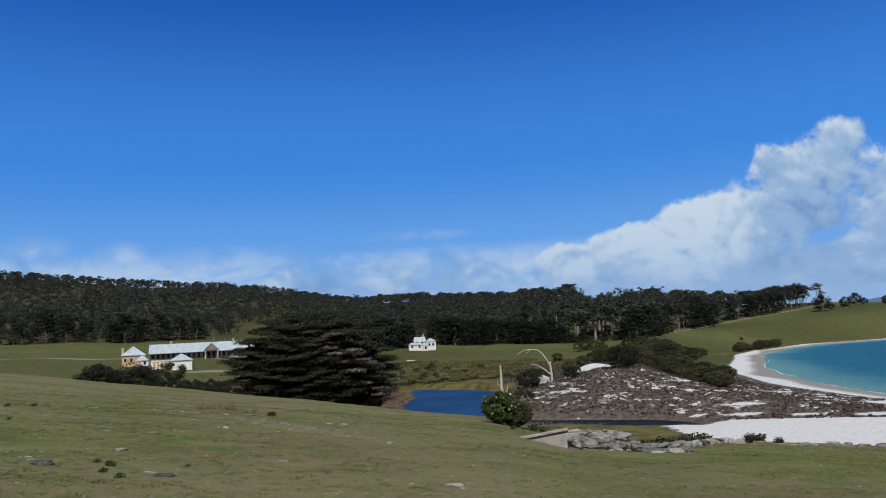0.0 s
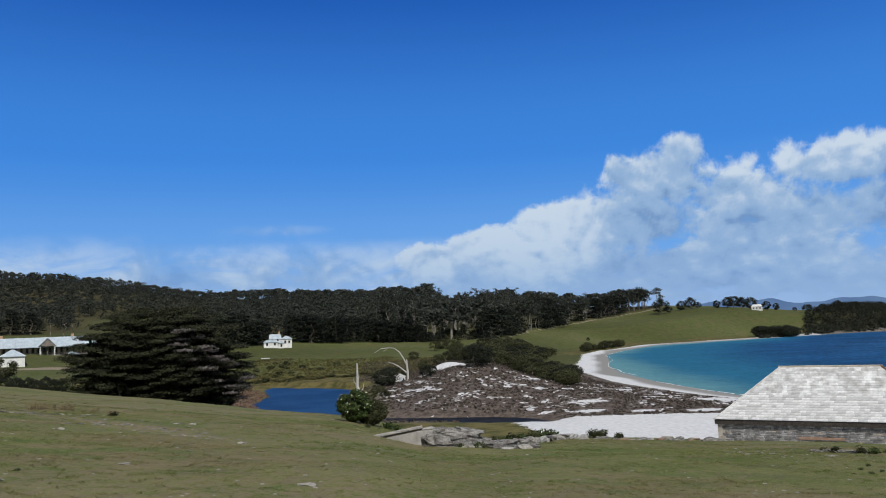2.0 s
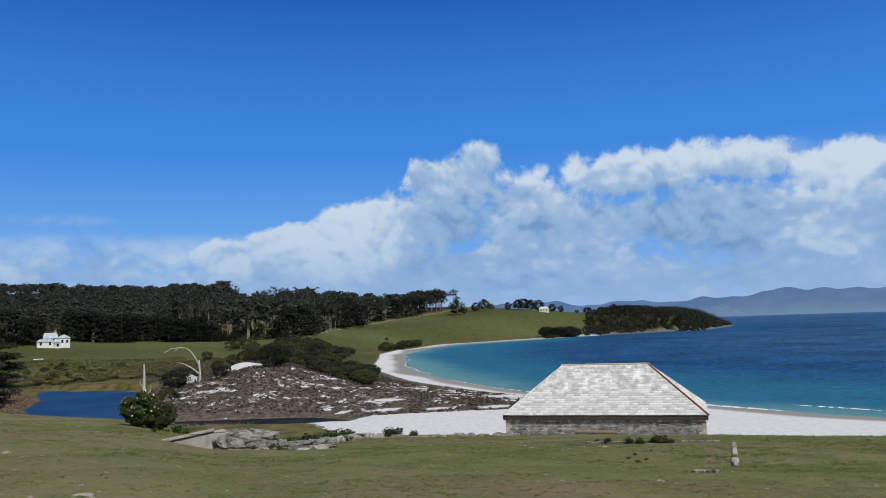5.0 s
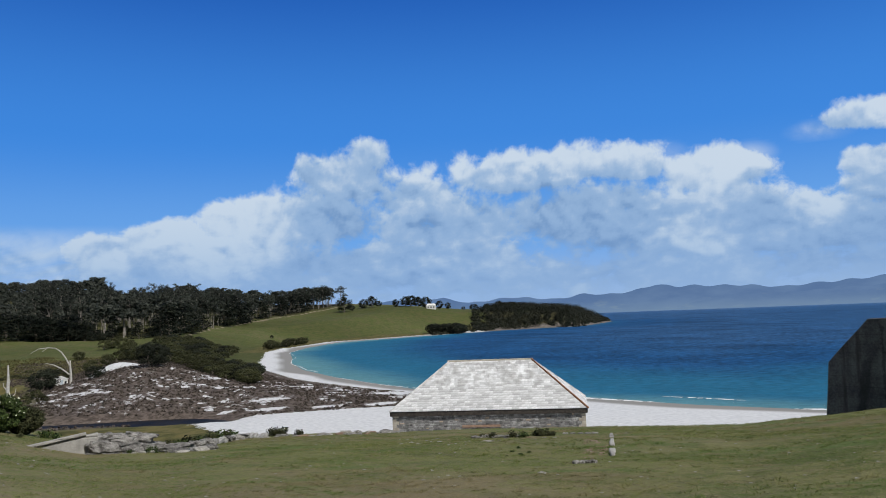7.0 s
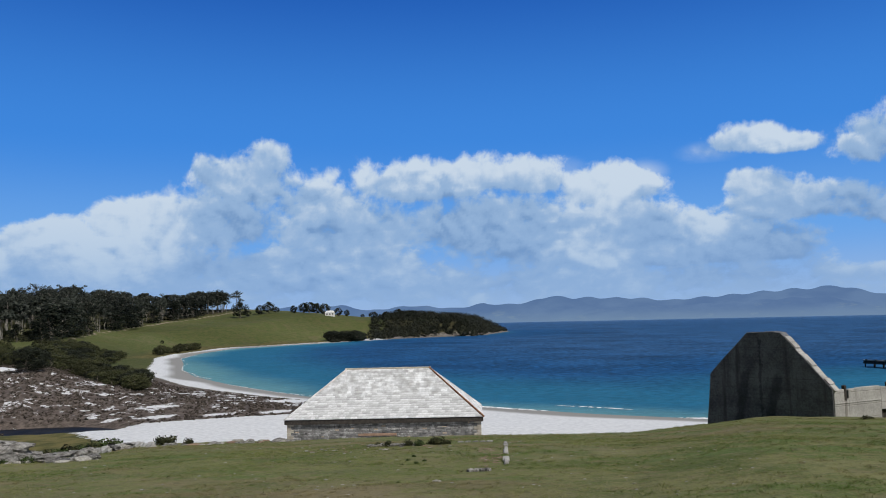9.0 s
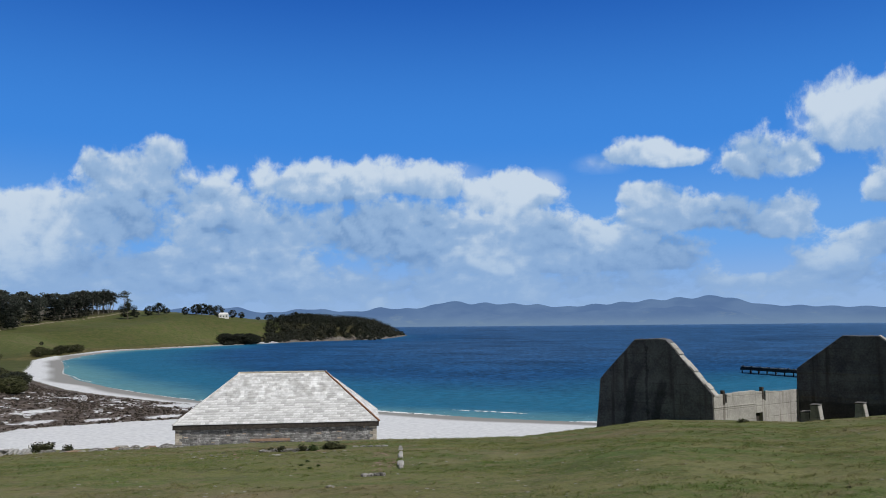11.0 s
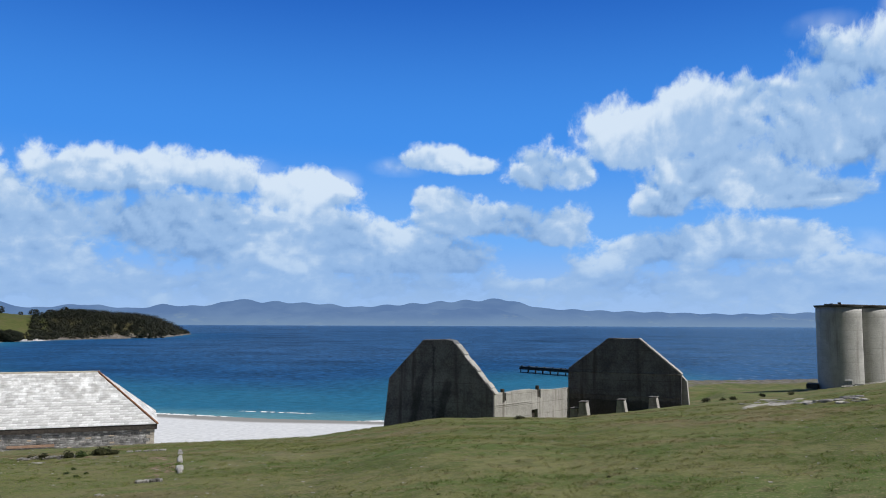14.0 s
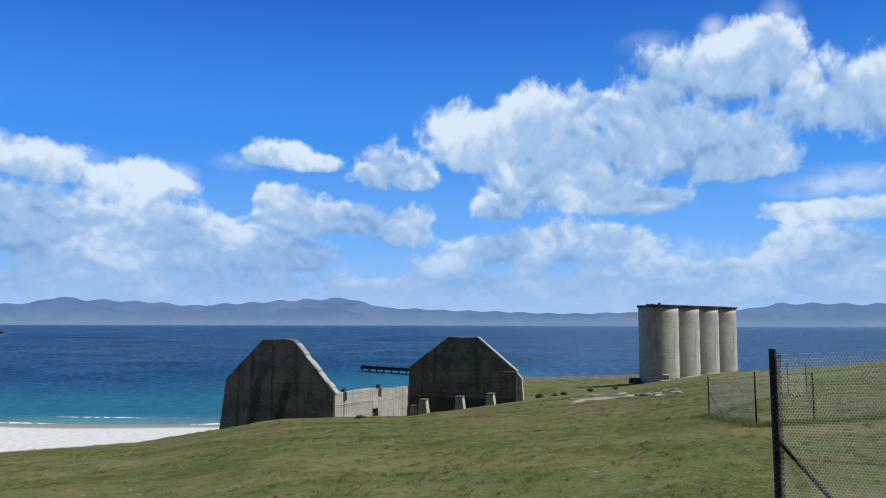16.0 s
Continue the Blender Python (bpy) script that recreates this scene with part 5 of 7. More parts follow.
def cypress():
    """The great macrocarpa: wide, tiered, with a dead grey flank."""
    rng = np.random.default_rng(3)
    x, y = from_az(-9.5, 168)
    z = ground_z(x, y)
    t = thing("cypress_tree", x, y, z, 0, "huge spreading dark cypress with tiered boughs and a dead grey side", "tree")
    bm = bmesh.new()
    H, R = 20.4, 17.8
    tips = limbs(bm, (0, 0, -1), (0.5, 0, H * 0.8), 1.3, 18, rng, 12, 0.08)
    cs, rs, dead = [], [], []
    right = np.array([math.cos(radians(9.5)), math.sin(radians(9.5))])
    toward = np.array([math.sin(radians(9.5)), -math.cos(radians(9.5))])
    for k in range(1250):
        f = rng.random() ** 0.8
        zz = H * f * 0.985
        rim = R * 0.94 * (1 - max(0.0, (zz - 7.6) / (H - 7.6)) ** 2.5) ** 0.4
        a = rng.random() * 6.28
        rr = rim * (0.30 + 0.70 * rng.random() ** 0.5 if f > 0.8 else 0.62 + 0.38 * rng.random() ** 0.5) * (1 + 0.05 * math.sin(3 * a + 7 * f) + 0.04 * math.sin(33 * f))
        tier = round(zz / 1.9 + 0.5 * math.sin(a * 3 + 1)) * 1.9 - 0.95 * math.sin(a * 3 + 1) + 0.6 * math.sin(a * 5) + rng.normal() * 0.20
        if math.cos(a) * right[0] + math.sin(a) * right[1] > 0.2:
            rr *= float(np.interp(zz, [0, 7], [0.70, 1.0]))
        p = np.array([rr * math.cos(a), rr * math.sin(a), tier])
        k2 = rng.uniform(1.1, 2.4)
        rr3 = (k2 * 1.35, k2 * 1.35, 0.22 + k2 * 0.09)
        u, w_ = p[:2] @ right, p[:2] @ toward
        if w_ > 0 and abs(u - 3.8 - 1.05 * (15 - zz)) < 3.0 and 2 < zz < 15.5 and rng.random() < 0.62:
            dead.append((p, rr3))
        else:
            cs.append(p)
            rs.append(rr3)
    v, f = leaves(cs, rs, 180, 0.17, rng, 1.6, 0.2)
    # added core of darker leaves: the crown's inner shade, put into their colour
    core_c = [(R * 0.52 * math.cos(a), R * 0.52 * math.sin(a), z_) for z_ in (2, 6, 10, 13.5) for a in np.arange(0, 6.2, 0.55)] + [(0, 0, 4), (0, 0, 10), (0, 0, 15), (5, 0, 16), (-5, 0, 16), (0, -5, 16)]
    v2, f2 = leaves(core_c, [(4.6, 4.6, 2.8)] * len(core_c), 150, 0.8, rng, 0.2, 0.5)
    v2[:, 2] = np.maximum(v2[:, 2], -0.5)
    part("inner_foliage", mesh_of("inner_foliage", v2, f2, M_INNER_SHADE), parent=t, label="inner filling of boughs, shade put into the leaf colour")
    v[:, 2] = np.maximum(v[:, 2], -0.5)
    part("trunk", bm, M_BARK, t)
    part("crown", mesh_of("crown", v, f, M_CYPRESS), parent=t)
    v, f = leaves([p for p, r in dead], [np.array(r) * 0.9 for p, r in dead], 150, 0.2, rng, 0.2, 0.1)
    part("dead_foliage", mesh_of("dead_foliage", v, f, M_DEADFOL), parent=t, label="dead grey boughs")


cypress()


# where the forest begins: heading, distance
EDGE_AT = [-33, -22, -13, -9, -3, 3, 6.7, 9, 12.5, 14.4, 16.6, 18.6, 20.6, 22.6, 25.5]
EDGE_FAR = [520, 515, 560, 570, 515, 515, 482, 484, 512, 560, 672, 750, 815, 900, 940]


def woods():
    """The eucalypt forest on the hill, and single trees along its edge and skyline."""
    rng = np.random.default_rng(21)
    kinds = []
    for k in range(6):
        gum = k < 4
        h = 16.0
        cs, rs = [], []
        n_c = 13 if gum else 12
        for c in range(n_c):
            if gum:
                a, rr = rng.random() * 6.28, h * 0.22 * rng.random() ** 0.5
                zz = h * (rng.uniform(0.50, 0.66) if k % 2 else rng.uniform(0.62, 0.72)) + (0.24 * h) * (1 - (rr / (0.25 * h)) ** 2)
                s = h * rng.uniform(0.06, 0.11)
                rs.append((s * 1.35, s * 1.35, s * 0.7))
            else:
                f = (c + rng.random()) / n_c
                a, rr, zz = rng.random() * 6.28, h * 0.2 * (1.1 - f) * rng.random() ** 0.5, h * (0.08 + 0.88 * f)
                s = h * rng.uniform(0.09, 0.13)
                rs.append((s * 1.3, s * 1.3, s * 0.8))
            cs.append((rr * math.cos(a), rr * math.sin(a), zz))
        v, f = leaves(cs, rs, 12, h * 0.043, rng, 0.5, 0.6, 0.25)
        kinds.append(v)
    pts = []
    while len(pts) < 5600:
        h_, d_ = rng.uniform(-33, 25.5), math.sqrt(rng.uniform(505 ** 2, 1010 ** 2))
        edge = np.interp(h_, EDGE_AT, EDGE_FAR)
        if d_ < edge + 3 or (abs(h_ + 11.5) < 3.4 and d_ < 690 and d_ > 520) or h_ > 24.0:
            continue
        if h_ > 9 and d_ > edge + np.interp(h_, [9, 16, 20], [330, 260, 120]):
            continue
        if 3.5 < h_ and rng.random() < (0.60 if d_ < edge + 110 and h_ < 18.5 else 0.35):
            continue
        pts.append((h_, d_))
    lv, tv, tf = [], [], []
    for i, (h_, d_) in enumerate(pts):
        x, y = from_az(h_, d_)
        z = ground_z(x, y)
        s = rng.uniform(0.6, 1.25) * (np.interp(h_, [-6, 6], [0.62, 0.9]))
        near_edge = d_ < np.interp(h_, EDGE_AT, EDGE_FAR) + 45
        k = kinds[rng.integers(4, 6)] if near_edge and h_ < 8 and rng.random() < 0.75 else kinds[rng.integers(0, 6 if h_ < 8 else 4)]
        s = s * (0.75 if near_edge and h_ < 8 else 1.0) * (1.25 if h_ >= 8 else 1.0)
        a = rng.random() * 6.28
        rot = np.array([[math.cos(a), -math.sin(a), 0], [math.sin(a), math.cos(a), 0], [0, 0, 1]])
        lv.append((k @ rot.T) * np.array([s * 1.25, s * 1.25, s]) + np.array([x, y, z]))
        n0 = len(tv)
        w_ = (0.30 if h_ > 6 else 0.15) * s * (rng.random() < (0.85 if h_ > 6 else 0.3))
        tv += [(x - w_, y, z - 1), (x + w_, y, z - 1), (x, y + w_, z - 1), (x + 0.3, y, z + 13 * s)]
        tf += [(n0, n0 + 1, n0 + 3), (n0 + 1, n0 + 2, n0 + 3), (n0 + 2, n0, n0 + 3)]
    v = np.concatenate(lv)
    wood = tagged(thing("forest", 0, 600, ground_z(0, 600), 0, "dense dark eucalypt forest covering the hillside", "forest"), kind="stuff")
    off = -np.array(wood.location)
    tagged(part("canopy", mesh_of("canopy", v + off, np.arange(len(v)).reshape(-1, 3), M_GUM), parent=wood), kind="stuff")
    tagged(part("trunks", mesh_of("trunks", np.array(tv) + off, tf, M_PALEBARK), parent=wood), kind="stuff")

    gums = [tree("gum_tree", "gum", "tall slender gum tree with an open grey-green crown", rng, 14) for _ in range(4)]
    pines = [tree("pine_tree", "pine", "dense dark green pine with layered boughs", rng, 14) for _ in range(3)]
    rounds = [tree("round_tree", "black", "low rounded dark green tree on the pasture", rng, 5) for _ in range(2)]
    # dark pines before the forest and round the white cottage
    for h_, d_, s in ((-7.2, 430, 1.1), (-6.4, 425, 1.45), (-5.4, 432, 1.65), (-4.6, 436, 1.5), (-3.8, 445, 1.3), (-3.1, 440, 1.15), (-0.9, 470, 1.35), (-0.2, 475, 1.5), (0.5, 472, 1.35), (1.4, 480, 1.55), (2.2, 482, 1.6), (3.0, 490, 1.35),
                      (4.2, 505, 1.2), (5.2, 510, 1.3), (6.0, 508, 1.25), (7.0, 512, 1.2), (12.5, 552, 1.25), (13.1, 556, 1.6), (13.8, 560, 1.65), (14.5, 562, 1.5), (15.2, 564, 1.2), (16.7, 628, 1.5), (17.2, 640, 1.8), (17.7, 648, 1.75), (18.3, 662, 1.45), (19.3, 690, 1.2), (20.6, 720, 1.55), (21.2, 730, 1.7), (21.8, 742, 1.6), (22.4, 756, 1.3), (8.0, 482, 0.9), (9.6, 486, 0.8), (11.2, 500, 0.9), (6.2, 478, 1.15), (5.2, 485, 1.2), (7.2, 480, 1.0),
                      (-28, 500, 1.3), (-26.6, 505, 1.6), (-25.4, 508, 1.5), (-24.2, 505, 1.2), (-22.6, 500, 1.1), (-21.8, 505, 1.5), (-20.8, 510, 1.4), (-19.6, 515, 1.5), (-18.4, 520, 1.3), (-17.3, 520, 1.2), (-29.5, 495, 1.5)):
        if h_ > 3.5:
            d_ = float(np.interp(h_, EDGE_AT, EDGE_FAR)) - 2
        s = s * rng.uniform(0.85, 1.1) * (0.95 if h_ > 12 else 0.82)
        plant(pines[int(rng.integers(0, 3))], h_, d_, s, rng, 0.5, 1.8, "dark pines at the forest edge")
        if -7 < h_ < 8.5:
            plant(pines[int(rng.integers(0, 3))], h_ + 0.4, d_ + 14, s * 0.95, rng, 0.5, 1.8, "dark pines at the forest edge")
    for h_, d_, s in ((-16.2, 500, 0.8), (-15.4, 490, 0.9), (-14.9, 495, 0.85)):
        plant(gums[0], h_, d_, s, rng, 0.3, 1.3, "gum trees along the hill")
    # gums standing against the sky
    for k in range(130):
        h_ = np.interp(k, [0, 40, 129], [4.5, 12, 23.6]) + rng.normal() * 0.3
        d_ = max(np.interp(h_, [9, 16, 19.6, 23, 25], [640, 690, 790, 890, 930]) + rng.uniform(-90, 130), np.interp(h_, EDGE_AT, EDGE_FAR) + 4)
        plant(gums[k % 4], h_, d_, rng.uniform(1.15, 1.75) * (1.12 if h_ < 18 else 0.95), rng, 0.5, 0.9, "gum trees along the hill")
    for h_, d_, s in ((24.72, 930, 1.65), (23.5, 930, 1.75), (22.8, 925, 1.7), (22.2, 915, 1.6), (23.9, 935, 1.5), (21.4, 900, 1.6)):
        plant(gums[1], h_, d_, s, rng, 0.4, 1.25, "gum trees along the hill")
    for k in range(70):
        h_ = -31 + k * 0.58 + rng.normal() * 0.35
        plant(gums[k % 4], h_, 960 + rng.uniform(-15, 30), rng.uniform(0.6, 0.95), rng, 0.5, 1.3, "gum trees along the hill")
    # round trees on the grassy hill
    for h_, d_, s in ((24.95, 850, 3.0), (25.5, 860, 1.2), (26.3, 885, 1.9), (26.9, 890, 2.3), (27.4, 890, 1.3), (28.6, 905, 1.6), (29.3, 910, 2.2), (29.7, 912, 2.4), (30.2, 912, 2.3), (30.75, 935, 2.4), (31.7, 925, 1.7), (32.3, 925, 1.4), (-12.4, 590, 1.0), (-11.2, 600, 0.8),
                      (-9.4, 640, 1.6), (-8.8, 640, 1.4), (19.9, 620, 0.5), (33.4, 990, 0.9), (34.6, 985, 1.0)):
        plant(rounds[int(d_) % 2], h_, d_, s * 1.2, rng, 0.3, 0.9, "round trees on the pasture")
    # taller heads above the scrub of the point
    for k in range(22):
        h_ = 34.2 + 0.36 * k + rng.normal() * 0.12
        plant(rounds[k % 2], h_, 905 + rng.uniform(-25, 35), rng.uniform(1.5, 2.6) * (0.7 if h_ > 41 else 1.0), rng, 0.3, 1.0, "low trees on the point")
    away(gums + pines + rounds)


woods()


def headland():
    """Dense low scrub over the point."""
    rng = np.random.default_rng(8)
    cs, rs = [], []
    tries = 0
    while len(cs) < 1500 and tries < 30000:
        tries += 1
        h_, d_ = rng.uniform(30.8, 44.2), rng.uniform(740, 1230)
        x, y = from_az(h_, d_)
        s = float(inland(np.array([x]), np.array([y]))[0])
        if s < 2.5 or s > 130 or (h_ < 33.3 and (d_ > 790 or h_ < 31.1)) or (33.2 < h_ < 33.9 and d_ < 880):
            continue
        k = rng.uniform(2.2, 7.8) * min(1, 0.45 + s / 28) * float(np.interp(h_, [33.4, 34.6, 36, 41, 43, 44.2], [0.5, 0.7, 0.86, 0.9, 0.7, 0.4]))
        if 33.3 < h_ < 35.2 and d_ > 860 + 40 * (h_ - 33.3):
            continue
        z = ground_z(x, y)
        cs.append((x, y, z + k * 0.45))
        rs.append((k * 1.25, k * 1.25, k * 0.95))
    v, f = leaves(cs, rs, 190, 0.46, rng, 0.4, 0.8, 0.2)
    t = tagged(thing("headland_scrub", 560, 760, ground_z(560, 760), 0, "dense dark coastal scrub covering the rocky point", "scrub"), kind="stuff")
    tagged(part("canopy", mesh_of("canopy", v - np.array(t.location), f, M_SCRUB), parent=t), kind="stuff")


headland()


def shrubs():
    rng = np.random.default_rng(17)
    green = [tree("coastal_shrub", "round", "rounded olive-green coastal shrub on the dune", rng, 3, "shrub") for _ in range(3)]
    black = [tree("coastal_shrub", "black", "dense blackish round shrub on the dune", rng, 3, "shrub") for _ in range(2)]
    back = 0
    # on the dune crest
    for h_, d_, s, src in ((5.45, 232, 2.0, 4), (5.85, 236, 1.9, 3), (8.45, 226, 1.25, 3), (8.75, 228, 1.1, 4), (9.1, 405, 1.7, 0), (9.6, 412, 1.9, 1), (10.2, 415, 1.8, 2), (10.8, 410, 1.6, 0), (7.6, 330, 1.4, 2), (11.9, 222, 2.3, 3), (12.4, 224, 2.1, 3), (7.0, 260, 1.0, 2), (8.4, 262, 1.5, 0), (9.3, 300, 1.5, 1), (10.0, 305, 1.6, 0), (10.9, 300, 1.5, 2)):
        plant((green + black)[src], h_, d_, s, rng, 0.15, 1.1, "shrubs on the dune")
    for k in range(120):
        f = rng.random()
        h_ = 10.4 + 8.3 * f + rng.normal() * 0.25
        d_ = 262 + 20 * (1 - f) - 52 * f * f + rng.uniform(0, 105) * (1 - 0.35 * f)
        plant((green + black)[int(rng.integers(0, 4))], h_, d_, rng.uniform(0.9, 1.75), rng, 0.2, 1.45, "shrubs on the dune")
    while True:
        h_, d_ = rng.uniform(12.6, 19.4), rng.uniform(300, 455)
        x, y = from_az(h_, d_)
        if inland(np.array([x]), np.array([y]))[0] < 30:
            continue
        plant((green + black)[int(rng.integers(0, 4))], h_, d_, rng.uniform(1.25, 2.1), rng, 0.2, 1.5, "shrubs behind the dune")
        back += 1
        if back == 85:
            break
    for k in range(16):
        h_ = 19.6 + 0.17 * k + rng.normal() * 0.15
        plant(green[k % 3], h_, 505 + 6 * k + rng.uniform(0, 20), rng.uniform(1.2, 2.1), rng, 0.2, 1.4, "shrubs above the far beach")
    for k in range(16):
        h_ = 31.1 + 0.145 * k
        plant(black[k % 2], h_, 768 + rng.uniform(-6, 24), rng.uniform(2.6, 3.7), rng, 0.2, 1.3, "shrubs above the far beach")
    # before the old buildings
    for h_, d_, s, src in ((-24.3, 213, 1.7, 3), (-23.5, 212, 2.5, 3), (-22.9, 213, 2.2, 4), (-21.4, 216, 2.6, 4), (-20.8, 216, 2.4, 3), (-20.2, 215, 1.7, 3), (-18.95, 246, 2.2, 1), (-25.6, 216, 0.9, 3), (-28.4, 190, 0.7, 2), (-27.0, 212, 0.8, 3), (-24.9, 214, 1.2, 4), (-19.6, 214, 1.3, 3)):
        plant((green + black)[src], h_, d_, s, rng, 0.3, 1.25, "shrubs before the old buildings")
    for k in range(15):
        plant(black[k % 2], -18.9 + 0.245 * k, 213 + 2 * math.sin(k * 2.1), rng.uniform(0.9, 1.45), rng, 0.2, 0.75, "hedge of small conifers")
    # reedy banks of the pond
    for k in range(26):
        plant(green[k % 3], rng.uniform(-4.5, 6.5), rng.uniform(292, 338), rng.uniform(0.3, 0.7), rng, 0.2, 1.6, "low scrub on the marsh")
    for k in range(26):
        h_ = -5.2 + 0.44 * k
        plant(green[k % 3], h_, 289 + 4 * math.sin(k * 1.3), rng.uniform(0.22, 0.5), rng, 0.15, 2.2, "reedy scrub along the pond")
    for k in range(12):
        h_ = -5.6 + 0.1 * k
        plant(green[k % 3], h_, 196 + 5.5 * k, rng.uniform(0.2, 0.4), rng, 0.1, 2.0, "reedy scrub along the pond")
    for k in range(7):
        plant(green[k % 3], 3.4 + 0.35 * k, 205 + 9 * math.sin(k * 1.7), rng.uniform(0.5, 0.9), rng, 0.2, 1.2, "low scrub on the marsh")
    for k in range(46):
        h_ = rng.uniform(5.5, 15.5)
        d_ = float(np.interp(h_, EDGE_AT, EDGE_FAR)) + rng.uniform(-14, 60)
        plant((green + black)[k % 5], h_, d_, rng.uniform(0.9, 1.9), rng, 0.2, 1.5, "undergrowth along the forest edge")
    away(green + black)


shrubs()


def heath():
    """Low purple-brown heath over the dune, with sand showing between."""
    rng = np.random.default_rng(5)
    n = 26000
    x, y = rng.uniform(8, 118, n), rng.uniform(125, 330, n)
    s = inland(x, y)
    ok = (s > np.interp(y, [170, 215], [9, 18])) & (x - 6 - 0.10 * (y - 160) > 0) & (np.hypot(x, y) > 148) & (creek(x, y) < 0.15)
    bare = 0.7 * waves(x, y, 1.1, 1.0) + 0.8 * waves(x, y, 0.5, 2.0)
    ok &= (bare < rng.uniform(-0.25, 0.5, n)) & (blown(x, y) < 0.35) & (sandy(x, y) < rng.uniform(-0.03, 0.10, n))
    x, y = x[ok], y[ok]
    z = ground(x, y)
    k = rng.uniform(0.16, 0.40, len(x)) * np.interp(y, [150, 260, 330], [0.8, 1.0, 1.3])
    v, f = leaves(np.stack([x, y, z + k * 0.45], -1), np.stack([k * 1.35, k * 1.35, k * 0.8], -1), 22, 0.15, rng, 0.3, 0.25)
    t = tagged(thing("dune_heath", 45, 200, ground_z(45, 200), 0, "low purple-brown heath on white sand dunes", "heath"), kind="stuff")
    tagged(part("tufts", mesh_of("tufts", v - np.array(t.location), f, M_HEATH), parent=t), kind="stuff")


heath()


def marsh():
    """Rough olive and brown scrub between the meadow and the pond, and brown reeds on its bank."""
    rng = np.random.default_rng(25)
    for name, n_, az_, far, tones, label in (("marsh_scrub", 3600, (-4.6, 9.0), (288, 352), ((0.050, 0.056, 0.018), (0.175, 0.155, 0.062)), "rough olive and brown marsh scrub behind the pond"),
                                             ("reed_bank", 1500, (-7.2, -2.6), (176, 262), ((0.095, 0.062, 0.044), (0.25, 0.172, 0.122)), "low brown reeds on the bank of the pond")):
        h, d = rng.uniform(*az_, n_), rng.uniform(*far, n_)
        x, y = d * np.sin(np.radians(h)), d * np.cos(np.radians(h))
        ok = (pond_depth(x, y) < -0.03) & (waves(x, y, 6.0, 2.0) + rng.normal(size=n_) * 0.5 > -0.5)
        x, y = x[ok], y[ok]
        k = rng.uniform(0.25, 0.75, len(x))
        v, f = leaves(np.stack([x, y, ground(x, y) + k * 0.3], -1), np.stack([k * 1.7, k * 1.7, k * 0.7], -1), 24, 0.17, rng, 0.3, 0.3)
        t = tagged(thing(name, float(x[0]), float(y[0]), ground_z(x[0], y[0]), 0, label, "scrub"), kind="stuff")
        tagged(part("clumps", mesh_of("clumps", v - np.array(t.location), f, mat_leaf(name + "_foliage", *tones, 0.1, 0.12)), parent=t), kind="stuff")


marsh()

# ---- old settlement and cottages ----
M_WHITE = mat_plain("white_limewash", (0.66, 0.66, 0.64), (0.82, 0.82, 0.80), 0.8, 0.85, 0.2, 0.02)
M_TIN = mat_plain("blue_grey_iron_roof", (0.36, 0.43, 0.49), (0.50, 0.57, 0.62), 0.6, 0.5, 0.2, 0.02, spec=0.4)
# verandah shade put into the colour of its wall, posts and porch
M_WALLSHADE = mat_plain("shaded_verandah_wall", (0.16, 0.14, 0.12), (0.26, 0.23, 0.20), 1.2)
M_BRICK = mat_plain("orange_sandstone", (0.42, 0.27, 0.16), (0.56, 0.40, 0.26), 1.0)
M_GLASSDARK = mat_plain("dark_window_pane", (0.015, 0.018, 0.022), (0.035, 0.04, 0.045), 1.0, 0.15, 0.0, spec=0.5)


def hip_roof(w_, d_, eave, top, over=0.4, ridge=None):
    """A hip roof over a w by d plan from the origin, closed below."""
    bm = bmesh.new()
    x0, x1, y0, y1 = -over, w_ + over, -over, d_ + over
    half = (y1 - y0) / 2
    inset = half if ridge is None else ridge
    xa, xb, ym = x0 + inset, x1 - inset, (y0 + y1) / 2
    if xb <= xa + 0.05:
        xa = xb = (x0 + x1) / 2
        xa -= 0.1
        xb += 0.1
    vs = [bm.verts.new(p) for p in ((x0, y0, eave), (x1, y0, eave), (x1, y1, eave), (x0, y1, eave), (xa, ym, top), (xb, ym, top))]
    lo = [bm.verts.new((v.co.x, v.co.y, eave - 0.15)) for v in vs[:4]]
    for q in ((0, 1, 5, 4), (1, 2, 5), (2, 3, 4, 5), (3, 0, 4)):
        bm.faces.new([vs[i] for i in q])
    for i in range(4):
        bm.faces.new((lo[i], lo[(i + 1) % 4], vs[(i + 1) % 4], vs[i]))
    bm.faces.new(lo[::-1])
    return bm


